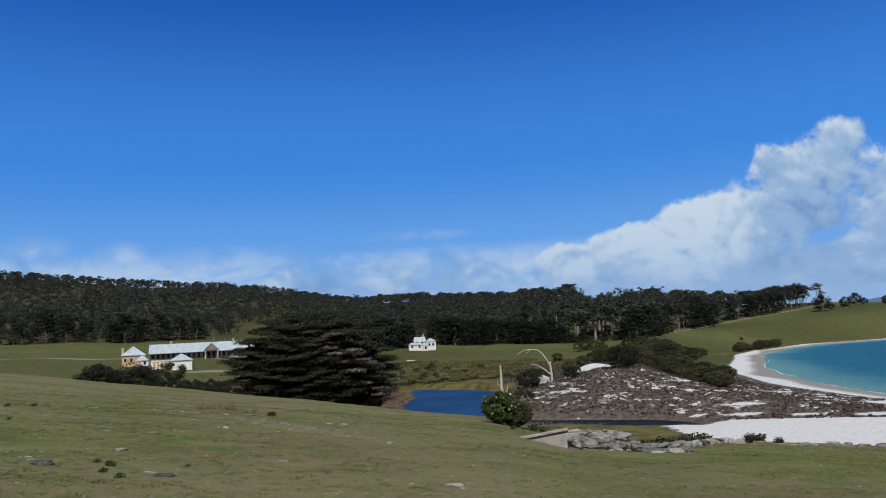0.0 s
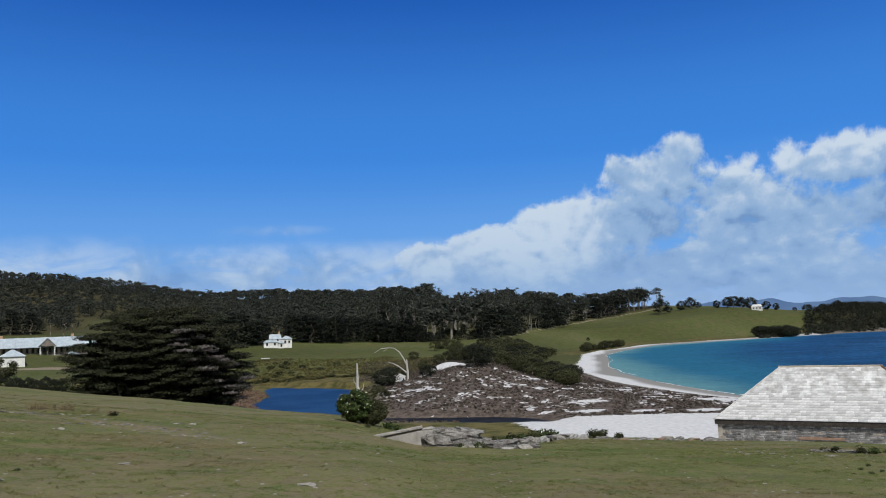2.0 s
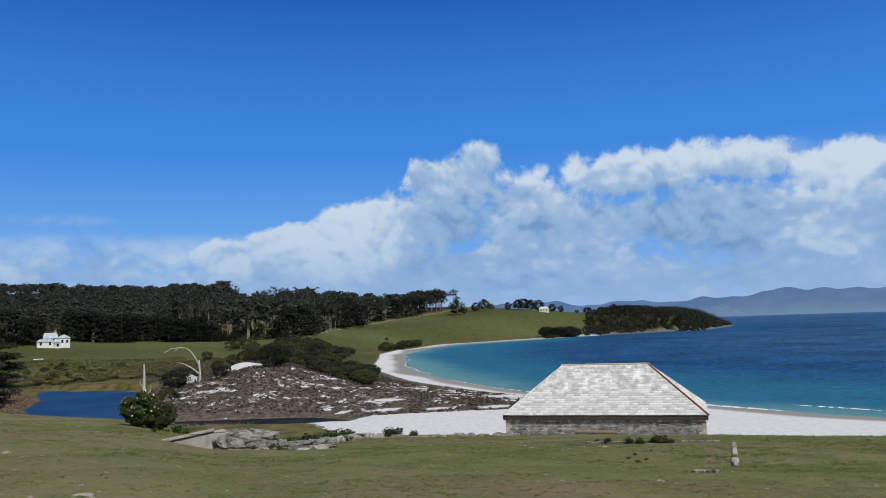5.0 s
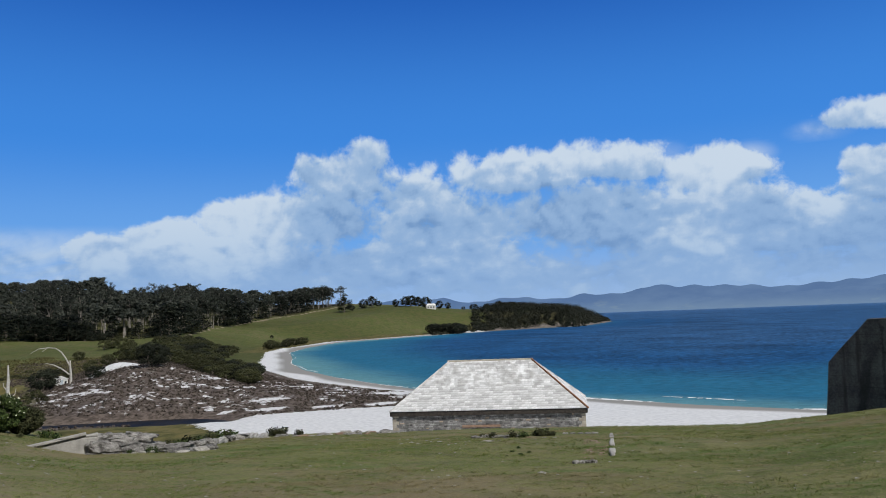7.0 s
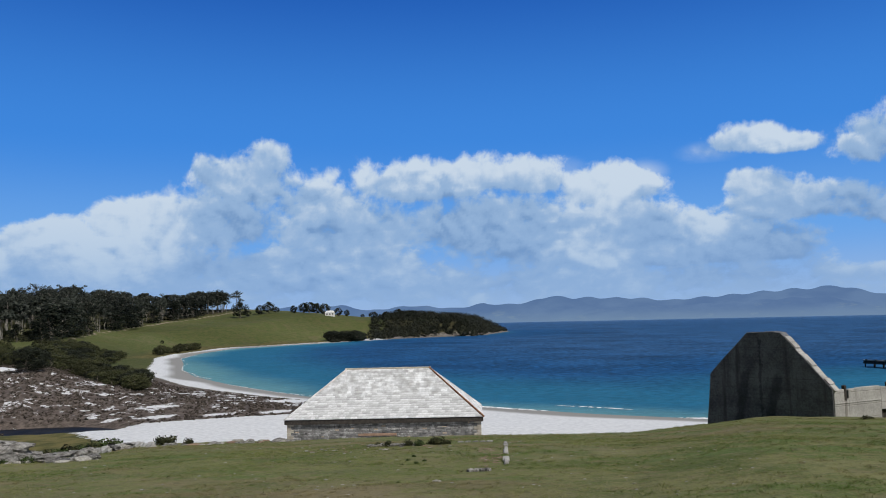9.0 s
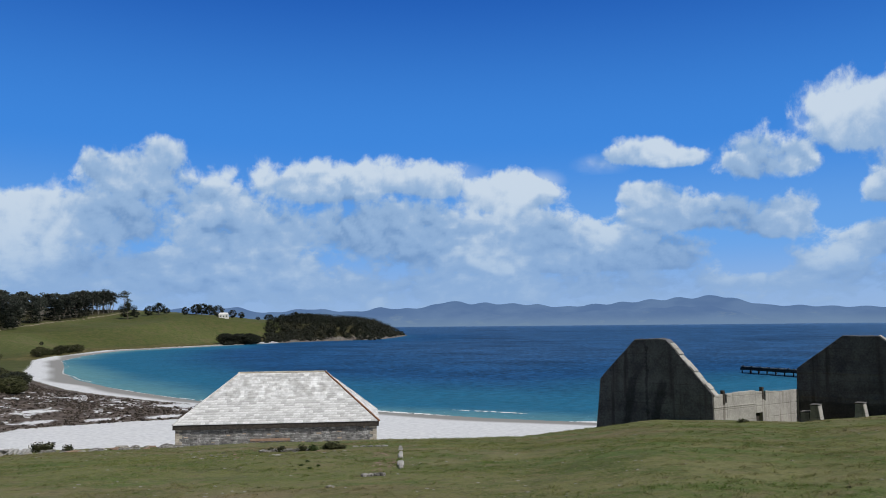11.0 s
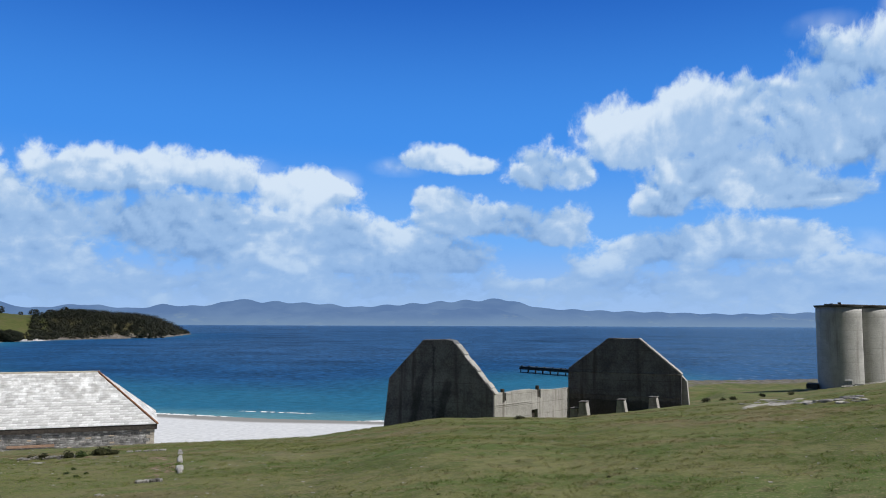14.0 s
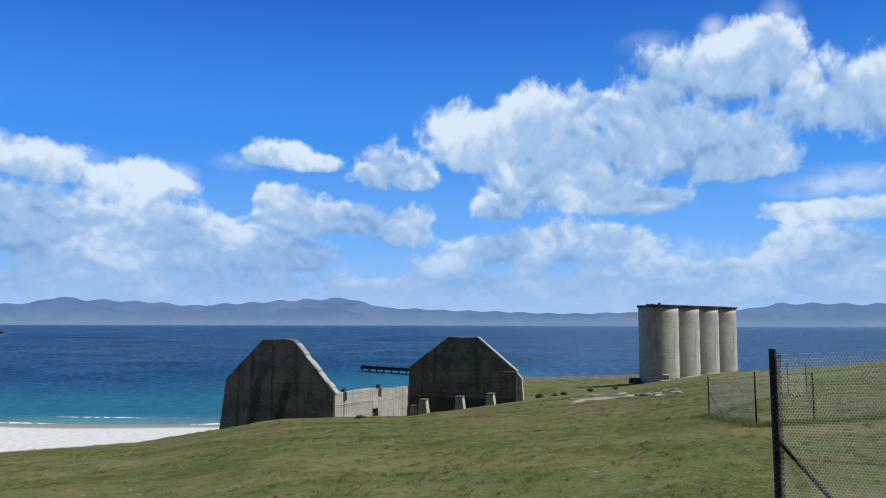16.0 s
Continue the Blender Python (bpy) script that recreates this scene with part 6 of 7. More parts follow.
def house(name, az_, d_, w_, dep, walls, top, label, wall_mat, roof_mat, windows=(), turn=0.0, category="house", chimneys=(), drop=0.6, ridge=None):
    """A hip-roofed house whose front looks to the hillside; windows are (x, z, width, height)."""
    x, y = from_az(az_, d_)
    t = thing(name, x, y, ground_z(x, y), -az_ + turn, label, category)
    part("wall", box(0, w_, 0, dep, -drop, walls, 0.02), wall_mat, t)
    part("roof", hip_roof(w_, dep, walls, top, ridge=ridge), roof_mat, t)
    for wx, wz, ww, wh in windows:
        win = part("window", box(wx - 0.1, wx + ww + 0.1, -0.07, 0.05, wz - 0.1, wz + wh + 0.1, 0.02), M_WHITE if wall_mat != M_WHITE else M_TIN, t)
        part("pane", box(wx, wx + ww, -0.09, 0.0, wz, wz + wh), M_GLASSDARK, win)
    for cx, cy, ch in chimneys:
        c = part("chimney", box(cx - 0.45, cx + 0.45, cy - 0.45, cy + 0.45, walls, ch, 0.04), M_BRICK, t, "sandstone chimney")
        part("chimney_cap", box(cx - 0.55, cx + 0.55, cy - 0.55, cy + 0.55, ch, ch + 0.25, 0.03), M_BRICK, c)
    return t


def long_building():
    t = thing("long_building", -121.4, 328.3, 14.6, math.degrees(math.atan2(12.7, 41.4)), "long low white building with blue-grey iron roof and dark verandah", "building")
    L, dep = 44.0, 9.0
    part("wall", box(0, L, 2.4, dep, -0.8, 4.0), M_WHITE, t)
    bm = bmesh.new()
    prof = [(-0.7, 3.2), (4.6, 6.9), (dep + 0.5, 3.9), (dep + 0.5, 3.7), (-0.7, 3.0)]
    a = [bm.verts.new((-0.5, y, z)) for y, z in prof]
    b = [bm.verts.new((L + 0.5, y, z)) for y, z in prof]
    bm.faces.new(a)
    bm.faces.new(b[::-1])
    for i in range(5):
        bm.faces.new((a[i], a[(i + 1) % 5], b[(i + 1) % 5], b[i]))
    bmesh.ops.recalc_face_normals(bm, faces=bm.faces)
    roof = part("roof", bm, M_TIN, t)
    for k in range(45):
        x = k * L / 44
        q = math.atan2(7.0 - 3.7, 5.1)
        part("roof_seam", rod((x, -0.7, 3.24), (x, 4.55, 7.02), 0.04, 0.04, 4), M_TIN, roof)
    part("verandah_floor", box(0, L, -0.4, 2.4, -0.8, 0.1), M_WALLSHADE, t)
    # dark sheet before the white wall stands for the shade there
    part("verandah_wall", box(0.1, L - 0.1, 2.30, 2.38, 0.1, 3.7), M_WALLSHADE, t, "dark sheet over the white wall, for the shade of the verandah")
    for k in range(23):
        part("verandah_post", box(k * 2 - 0.1, k * 2 + 0.1, -0.2, 0.0, 0.1, 3.6), M_WALLSHADE, t)
    for k in range(22):
        win = part("window", box(k * 2 + 0.5, k * 2 + 1.5, 2.22, 2.29, 0.9, 2.9), M_WALLSHADE, t)
        part("pane", box(k * 2 + 0.6, k * 2 + 1.4, 2.18, 2.24, 1.0, 2.8), M_GLASSDARK, win)
    px = 24.0
    bm = prism([(px - 3.0, 3.4), (px + 3.0, 3.4), (px, 6.4)], -1.6, 3.0)
    part("porch_gable", bm, M_WALLSHADE, t)
    for s in (-1, 1):
        b = rod((px + s * 3.3, -1.7, 3.3), (px, -1.7, 6.6), 0.2, 0.2, 4)
        part("barge_board", b, M_TIN, t)
    part("porch_post", box(px - 2.7, px - 2.4, -1.5, -1.2, -0.2, 3.4), M_WHITE, t)
    part("porch_post", box(px + 2.4, px + 2.7, -1.5, -1.2, -0.2, 3.4), M_WHITE, t)
    for cx in (8, 33):
        part("chimney", box(cx - 0.5, cx + 0.5, 5.5, 6.5, 5.5, 8.0, 0.04), M_BRICK, t)


long_building()
house("stone_cottage", -22.05, 332, 8.4, 8.4, 3.6, 7.0, "small sandstone cottage with pyramid blue-grey iron roof", M_BRICK, M_TIN, [(0.8, 1.0, 0.9, 1.5), (3.0, 1.0, 0.9, 1.5)], chimneys=((0.4, 5, 6.4),))
house("white_annex", -21.15, 326, 4.2, 5.0, 2.0, 3.9, "small white annex with lean iron roof beside a cottage", M_WHITE, M_TIN, [(0.7, 0.5, 0.8, 1.0), (2.6, 0.5, 0.8, 1.0)])
house("white_outbuilding", -19.0, 300, 7.2, 6.5, 3.4, 5.6, "bright white outbuilding with a hipped iron roof", M_WHITE, M_TIN, [], drop=1.0)


def court_wall(az_, d_, w_, h, mat, label, piers=0):
    x, y = from_az(az_, d_)
    t = thing("courtyard_wall", x, y, ground_z(x, y), -az_, label, "wall")
    part("wall", box(0, w_, 0, 0.4, -0.8, h, 0.03), mat, t)
    part("coping", box(-0.08, w_ + 0.08, -0.08, 0.48, h, h + 0.14, 0.02), mat, t)
    for k in range(piers):
        part("pier", box(k * w_ / piers, k * w_ / piers + 0.55, -0.2, 0.0, -0.8, h - 0.2, 0.03), M_WHITE, t)


court_wall(-20.25, 322, 7.2, 1.7, M_WHITE, "white courtyard wall joining the old buildings")
court_wall(-20.2, 303, 6.2, 2.6, M_BRICK, "orange sandstone wall with pale piers", 5)
court_wall(-21.9, 318, 5.6, 1.6, M_BRICK, "low orange sandstone garden wall")
house("sandstone_hut", -15.3, 320, 4.0, 4.0, 2.4, 3.5, "small orange sandstone hut beside the cypress", M_BRICK, M_TIN, [(1.2, 0.6, 0.8, 1.0)])
# cottage up the slope, mostly hidden by trees
house("hillside_cottage", -8.1, 556, 9.0, 7.0, 4.5, 7.2, "pale cottage with a tall sandstone chimney among trees", M_WHITE, M_TIN, [(3, 1.2, 1, 1.6), (6, 1.2, 1, 1.6)], chimneys=((1.2, 3.4, 10.2),))


def white_cottage():
    """Three joined blocks: a low front wing, a taller middle with an iron roof, and a bright end block with a porch."""
    x, y = from_az(-2.80, 420)
    t = thing("white_cottage", x, y, ground_z(x, y) - 0.3, 4, "white weatherboard cottage with grey-blue iron roofs on the meadow", "cottage")
    for name, x0, x1, y0, y1, eave, top, inset in (("front_wing", 0.0, 7.4, -1.6, 3.0, 2.9, 4.0, 1.6), ("middle_block", 2.9, 8.9, 3.0, 9.0, 4.4, 6.9, 0.6), ("end_block", 8.9, 14.1, 0.4, 7.0, 4.3, 5.9, 2.4), ("porch", 7.4, 9.9, -2.4, 0.4, 2.4, 3.2, 0.8)):
        block = part(name, box(x0, x1, y0, y1, -1.6, eave, 0.02), M_WHITE, t)
        bm = hip_roof(x1 - x0, y1 - y0, eave, top, 0.3, inset)
        bmesh.ops.translate(bm, verts=bm.verts, vec=(x0, y0, 0))
        part("roof", bm, M_TIN, block)
        wins = {"front_wing": ((1.2, 1.2), (5.0, 1.2)), "middle_block": ((3.9, 2.8), (6.6, 2.8)), "end_block": ((10.3, 2.0), (12.3, 2.0)), "porch": ((8.2, 0.4),)}[name]
        for wx, wz in wins:
            part("window", box(wx, wx + 0.95, y0 - 0.06, y0 + 0.05, wz, wz + 1.4, 0.02), M_GLASSDARK, block)
    c = part("chimney", box(7.6, 8.4, 6.4, 7.2, 4.4, 8.0, 0.04), M_BRICK, t, "sandstone chimney")
    part("chimney_cap", box(7.5, 8.5, 6.3, 7.3, 8.0, 8.2, 0.03), M_BRICK, c)


white_cottage()


def picnic_shelter():
    x, y = from_az(-2.97, 342)
    t = thing("picnic_shelter", x, y, ground_z(x, y), 3, "small open shelter with a white roof on the meadow", "shelter")
    for px in (0.1, 3.1):
        for py in (0.1, 1.7):
            part("post", box(px - 0.06, px + 0.06, py - 0.06, py + 0.06, -0.4, 1.3), M_BARK, t)
    part("roof", box(-0.2, 3.4, -0.2, 2.0, 1.3, 1.6, 0.05), M_WHITE, t)
    part("table", box(0.5, 2.7, 0.5, 1.3, 0.65, 0.72), M_BARK, t)


picnic_shelter()


def hill_hut():
    x, y = from_az(30.78, 900)
    t = thing("hill_hut", x, y, ground_z(x, y) - 0.4, -31, "white hut with three dark windows on the grassy hill", "hut")
    part("wall", box(0, 10.6, 0, 6, -1.5, 3.6, 0.05), M_WHITE, t)
    part("roof", hip_roof(10.6, 6, 3.6, 5.7, 0.3, 1.9), M_WHITE, t)
    for k in range(3):
        w_ = part("window", box(1.2 + k * 3.1, 2.9 + k * 3.1, -0.08, 0.05, 1.0, 2.6), M_WHITE, t)
        part("pane", box(1.35 + k * 3.1, 2.75 + k * 3.1, -0.12, 0.0, 1.15, 2.45), M_GLASSDARK, w_)


hill_hut()
house("dune_hut", 13.45, 430, 3.4, 3.0, 1.2, 1.9, "small white-roofed hut among dune scrub", M_WHITE, M_WHITE, [(1.2, 0.3, 0.6, 0.6)], category="hut")


def white_shed():
    x, y = from_az(6.25, 243)
    t = thing("white_shed", x, y, ground_z(x, y), 0, "small white shed behind the dead tree", "shed")
    part("wall", box(0, 3.0, 0, 2.4, -0.6, 1.6, 0.03), M_WHITE, t)
    part("roof", prism([(-0.2, 1.6), (3.2, 1.6), (3.2, 1.75), (1.5, 2.5), (-0.2, 1.75)], -0.2, 2.6), M_WHITE, t)
    part("door", box(1.1, 1.9, -0.05, 0.02, -0.4, 1.4), M_TIN, t)
    part("window", box(2.2, 2.7, -0.05, 0.02, 0.5, 1.1), M_GLASSDARK, t)


white_shed()


def bent_limb(bm, pts, r0, r1):
    for k in range(len(pts) - 1):
        a, b = k / (len(pts) - 1), (k + 1) / (len(pts) - 1)
        rod(pts[k], pts[k + 1], r0 + (r1 - r0) * a, r0 + (r1 - r0) * b, 6, bm)


def dead_trees():
    x, y = from_az(3.72, 204)
    t = thing("dead_tree", x, y, ground_z(x, y) - 0.2, 0, "bleached white dead tree trunk beside the pond", "dead tree", "dead trees by the water")
    bm = bmesh.new()
    bent_limb(bm, [(0, 0, 0), (-0.15, 0, 1.8), (-0.55, 0, 3.6), (-0.45, 0, 6.4), (-0.5, 0, 9.6)], 0.62, 0.16)
    part("trunk", bm, M_DEADWOOD, t)
    for p in ([(-0.2, 0, 2.2), (0.9, 0.2, 3.1), (1.1, 0.3, 4.4)], [(-0.5, 0, 3.8), (-1.3, 0.3, 4.9), (-1.4, 0.2, 5.8)], [(-0.45, 0, 5.2), (0.1, 0.2, 6.2)]):
        bm = bmesh.new()
        bent_limb(bm, p, 0.11, 0.04)
        part("branch", bm, M_DEADWOOD, t)
    x, y = from_az(7.12, 236)
    t = thing("dead_tree", x, y, ground_z(x, y) - 0.2, 0, "bleached dead tree with one long arching branch", "dead tree", "dead trees by the water")
    bm = bmesh.new()
    bent_limb(bm, [(0, 0, 0), (0.1, 0, 2.4), (-0.1, 0, 4.4), (-0.15, 0, 6.3)], 0.36, 0.2)
    part("trunk", bm, M_DEADWOOD, t)
    for p, r in (([(-0.1, 0, 4.6), (-1.0, 0, 6.6), (-2.2, 0.2, 8.6), (-3.6, 0.3, 9.7), (-5.4, 0.4, 9.9), (-7.6, 0.5, 9.7), (-9.4, 0.6, 8.6)], 0.2), ([(-0.3, 0, 2.6), (-2.4, -0.2, 4.4), (-4.2, -0.3, 5.4), (-6.0, -0.3, 5.9)], 0.22), ([(-2.4, -0.2, 4.4), (-3.2, 0.2, 4.1)], 0.12), ([(-5.4, 0.4, 9.9), (-6.8, 0.4, 8.9)], 0.08)):
        bm = bmesh.new()
        bent_limb(bm, p, r, 0.05)
        part("branch", bm, M_DEADWOOD, t)


dead_trees()

# ---- on the near hillside ----
def rock_mesh(seed, flat=0.5, fine=3):
    bm = bmesh.new()
    bmesh.ops.create_icosphere(bm, subdivisions=fine, radius=1)
    for v in bm.verts:
        big = max(abs(c) for c in v.co)
        v.co = v.co.lerp(v.co / big * 0.9, 0.55)
        n_ = noise.noise_vector(v.co * 1.1 + Vector((seed * 3.1, seed, 0)))
        v.co += Vector(n_) * 0.45 + Vector(noise.noise_vector(v.co * 2.7 + Vector((seed, 0, seed)))) * 0.26 + Vector(noise.noise_vector(v.co * 6.1 + Vector((0, seed, seed)))) * 0.07
        v.co.x, v.co.y, v.co.z = round(v.co.x * 3.4) / 3.4 * 0.6 + v.co.x * 0.4, v.co.y, v.co.z * flat
    me = bpy.data.meshes.new("stone")
    bm.to_mesh(me)
    bm.free()
    return me


M_ROCK = mat_plain("lichened_rock", (0.13, 0.122, 0.112), (0.40, 0.385, 0.36), 2.4, 0.92, 1.0, 0.07, per_object=0.25)
M_PALEROCK = mat_plain("pale_stone", (0.28, 0.265, 0.235), (0.46, 0.44, 0.40), 3, 0.9, 0.6, 0.03, per_object=0.2)
M_REDROCK = mat_plain("broken_red_brick", (0.22, 0.14, 0.10), (0.34, 0.25, 0.19), 3, 0.9, per_object=0.2)
ROCKS = []
for k in range(5):
    for m in (M_ROCK, M_PALEROCK, M_REDROCK):
        me = rock_mesh(k + 1, 0.55)
        me.materials.append(m)
        ROCKS.append(me)


def stone(x, y, sx, sy, sz, kind=0, label="", group="", name="stone", turn=None):
    k = random.randrange(5)
    o = new(name, ROCKS[k * 3 + kind])
    a = random.random() * 6.28 if turn is None else radians(turn)
    o.matrix_world = Matrix.Translation((x, y, ground_z(x, y) + sz * 0.12)) @ Matrix.Rotation(a, 4, "Z") @ Matrix.Diagonal((sx, sy, sz, 1))
    return tagged(o, label or ("pale stone lying in short grass", "small pale stone lying in short grass", "broken reddish brick lying in grass")[kind], "stone", group or "stones on the hillside")


random.seed(7)


def bush():
    """The blossoming bush on the brow, with a darker neighbour."""
    rng = np.random.default_rng(14)
    for x, y, r, h, mat, label in ((3.2, 54.6, 1.12, 2.35, M_GREENBUSH, "glossy green bush dotted with cream blossom"), (4.35, 55.0, 0.95, 1.75, M_SHRUB, "dense dark green shrub beside the blossoming bush")):
        t = thing("bush", x, y, ground_z(x, y), 0, label, "bush", "bushes on the brow")
        bm = bmesh.new()
        limbs(bm, (0, 0, -0.2), (0, 0, h * 0.7), 0.08, 9, rng, r * 0.9, 0.05)
        part("stem", bm, M_BARK, t)
        cs, rs = [], []
        for k in range(60):
            d = rng.normal(size=3)
            d /= np.linalg.norm(d)
            cs.append((d[0] * r * 0.85, d[1] * r * 0.85, h * 0.48 + d[2] * h * 0.36))
            s = rng.uniform(0.22, 0.42)
            rs.append((s, s, s * 0.8))
        v, f = leaves(cs, rs, 230, 0.06, rng, 0.3)
        v[:, 2] = np.maximum(v[:, 2], 0.02)
        part("foliage", mesh_of("foliage", v, f, mat), parent=t)
        if mat is M_GREENBUSH:
            v, f = leaves([c for c in cs if c[2] > h * 0.35], [np.array(q) * 1.15 for c, q in zip(cs, rs) if c[2] > h * 0.35], 3, 0.07, rng, 0.3, 0.95)
            part("blossom", mesh_of("blossom", v, f, M_FLOWER), parent=t, label="cream blossom clusters")


bush()


def outcrop():
    """Broken footings and slabs where the slope steps down."""
    t = thing("ruined_footing", 5.0, 37.6, ground_z(5.0, 37.6), -8, "broken grey concrete footing and boulders in the grass", "ruin")
    bm = prism([(-2.3, -0.6), (0.75, -0.6), (0.75, 0.80), (-2.3, 0.34)], -0.1, 0.35)
    bmesh.ops.bevel(bm, geom=bm.edges[:], offset=0.04, segments=1, affect="EDGES")
    part("face_slab", lumpy(bm, 0.05, 1.3), M_PALE, t)
    bm = box(-3.6, 0.3, -0.14, 0.14, -0.06, 0.06, 0.02)
    bmesh.ops.rotate(bm, verts=bm.verts, cent=(0.3, 0, 0), matrix=Matrix.Rotation(radians(-8.6), 3, "Y"))
    bmesh.ops.translate(bm, verts=bm.verts, vec=(0, -0.06, 0.80))
    part("raking_kerb", lumpy(bm, 0.04, 1.1), M_PALE, t, "long sloping stone kerb")
    for k, (x, y, z, sx, sy, sz) in enumerate(((1.05, -0.05, 0.30, 0.75, 0.55, 0.85), (1.75, 0.0, 0.22, 0.70, 0.5, 0.75), (1.45, 0.45, 0.72, 1.05, 0.55, 0.50), (2.45, 0.45, 0.66, 0.70, 0.5, 0.60), (0.95, 0.35, 0.75, 0.5, 0.4, 0.55), (2.75, -0.15, 0.1, 0.42, 0.35, 0.5), (0.55, -0.35, 0.0, 0.30, 0.3, 0.30), (2.25, -0.4, 0.0, 0.40, 0.3, 0.4), (1.2, -0.5, -0.05, 0.42, 0.25, 0.32))):
        o = new("boulder", ROCKS[(k % 5) * 3])
        o.parent = t
        o.matrix_basis = Matrix.Translation((x, y, z * 0.70 - 0.10)) @ Matrix.Rotation(0.4 * math.sin(k * 2.3), 4, "Z") @ Matrix.Rotation(0.28 * math.sin(k * 4.1 + 1), 4, "Y") @ Matrix.Diagonal((sx * 0.98, sy, sz * 0.80, 1))
    for k in range(9):
        o = new("rubble", ROCKS[(k % 5) * 3 + 1])
        o.parent = t
        o.matrix_basis = Matrix.Translation((0.2 + 0.33 * k, -0.75 + 0.15 * math.sin(k), -0.12)) @ Matrix.Diagonal((0.16, 0.14, 0.11, 1))
    for k, (x, y, sx, sy, sz) in enumerate(((3.6, -0.1, 0.55, 0.3, 0.22), (4.3, 0.1, 0.45, 0.3, 0.2), (3.9, 0.5, 0.5, 0.3, 0.28), (4.9, 0.35, 0.4, 0.3, 0.3), (3.2, 0.7, 0.4, 0.3, 0.32), (5.4, 0.6, 0.35, 0.3, 0.34))):
        o = new("broken_slab", ROCKS[((k + 2) % 5) * 3])
        o.parent = t
        o.matrix_basis = Matrix.Translation((x, y, -0.12 + 0.05 * math.sin(k * 2.0))) @ Matrix.Rotation(0.5 * math.sin(k * 3.1), 4, "Z") @ Matrix.Diagonal((sx, sy, sz, 1))
    # more low walls along the brow
    for x, y, w_, h, turn, m in ((8.4, 36.2, 1.8, 0.28, -20, M_CONC), (12.6, 46.0, 1.5, 0.55, -14, M_CONC), (14.3, 49.0, 1.5, 0.5, -16, M_PALE), (16.8, 55, 1.2, 0.4, -16, M_CONC)):
        t2 = thing("low_wall", x, y, ground_z(x, y) - 0.15, turn, "low broken footing wall in the grass", "ruin", "broken footings on the brow")
        part("block", lumpy(box(0, w_, 0, 0.6, -0.3, h * 0.6, 0.08), 0.14, 1.6, x), m, t2)
        for k in range(5):
            o = new("broken_block", ROCKS[(k + int(x)) % 5 * 3 + (k % 2)])
            o.parent = t2
            o.matrix_basis = Matrix.Translation((w_ * (k + 0.4) / 4.6, 0.25 + 0.2 * math.sin(k * 3 + x), h * (0.55 + 0.2 * math.sin(k * 5.0)))) @ Matrix.Rotation(k * 1.3, 4, "Z") @ Matrix.Rotation(0.3 * math.sin(k + x), 4, "X") @ Matrix.Diagonal((0.34, 0.26, 0.17, 1))
    t3 = thing("stone_kerb", 11.6, 41.5, ground_z(11.6, 41.5), math.degrees(math.atan2(19, 9.5)), "narrow pale stone kerb running up the slope", "kerb")
    for k in range(12):
        x, y = 1.9 * k * math.cos(math.atan2(19, 9.5)) + 11.6, 1.9 * k * math.sin(math.atan2(19, 9.5)) + 41.5
        z = ground_z(x, y) - ground_z(11.6, 41.5)
        bm = box(1.9 * k, 1.9 * k + 1.84, -0.14, 0.14, -0.1, 0.13, 0.03)
        bmesh.ops.translate(bm, verts=bm.verts, vec=(0, 0, z))
        part("kerb_stone", lumpy(bm, 0.05, 1.3, k), M_PALE, t3)
    for k in range(34):
        a = 17.5 + 11 * k / 34 + random.uniform(-0.3, 0.3)
        d_ = random.uniform(62, 70)
        x, y = from_az(a, d_)
        s = random.uniform(0.12, 0.42)
        stone(x, y, s * 1.3, s, s * 0.8, random.choice((0, 0, 0, 1, 1, 2)), group="rubble along the brow")


outcrop()


def red_rubble():
    rng = random.Random(3)
    spots = []
    for k in range(60):
        x, y = from_az(rng.uniform(41.4, 43.1), rng.uniform(24, 35))
        s = rng.uniform(0.03, 0.08)
        spots.append((x, y, s * 1.4, s, s * 0.5))
    gravel("red_rubble", "broken reddish brick and earth inside the footing", spots, M_REDROCK)


def footprint():
    """A small rectangular footing of white stones near the barn, around bare red earth."""
    t = thing("stone_footing", 29.0, 33.0, ground_z(29, 33), 0, "rectangle of white footing stones in the grass", "ruin")
    z0 = ground_z(29, 33)

    def put(x, y, sx, sy, sz, turn=0.0):
        bm = lumpy(box(-sx, sx, -sy, sy, -0.15, sz, 0.03), 0.04, 1.9, x)
        bmesh.ops.rotate(bm, verts=bm.verts, cent=(0, 0, 0), matrix=Matrix.Rotation(radians(turn), 3, "Z"))
        bmesh.ops.translate(bm, verts=bm.verts, vec=(x - 29.0, y - 33.0, ground_z(x, y) - z0))
        part("footing_stone", bm, M_ROCK if sy < 0.2 else M_PALE, t)

    for k in range(5):
        f = k / 4
        put(28.6 + 0.95 * f, 33.9 - 2.6 * f * 0.5, 0.16, 0.10, 0.07, -50)
    for k, d_ in enumerate((40.5, 38.6, 36.6, 31.0, 29.8, 26.4, 25.4)):
        x, y = from_az(43.3, d_)
        put(x, y, 0.07 + 0.02 * (k % 3), 0.35, 0.10, -43)
    for k in range(4):
        x, y = from_az(40.8 + 0.4 * k, 22.2)
        put(x, y, 0.09, 0.08, 0.10, k * 30)


footprint()


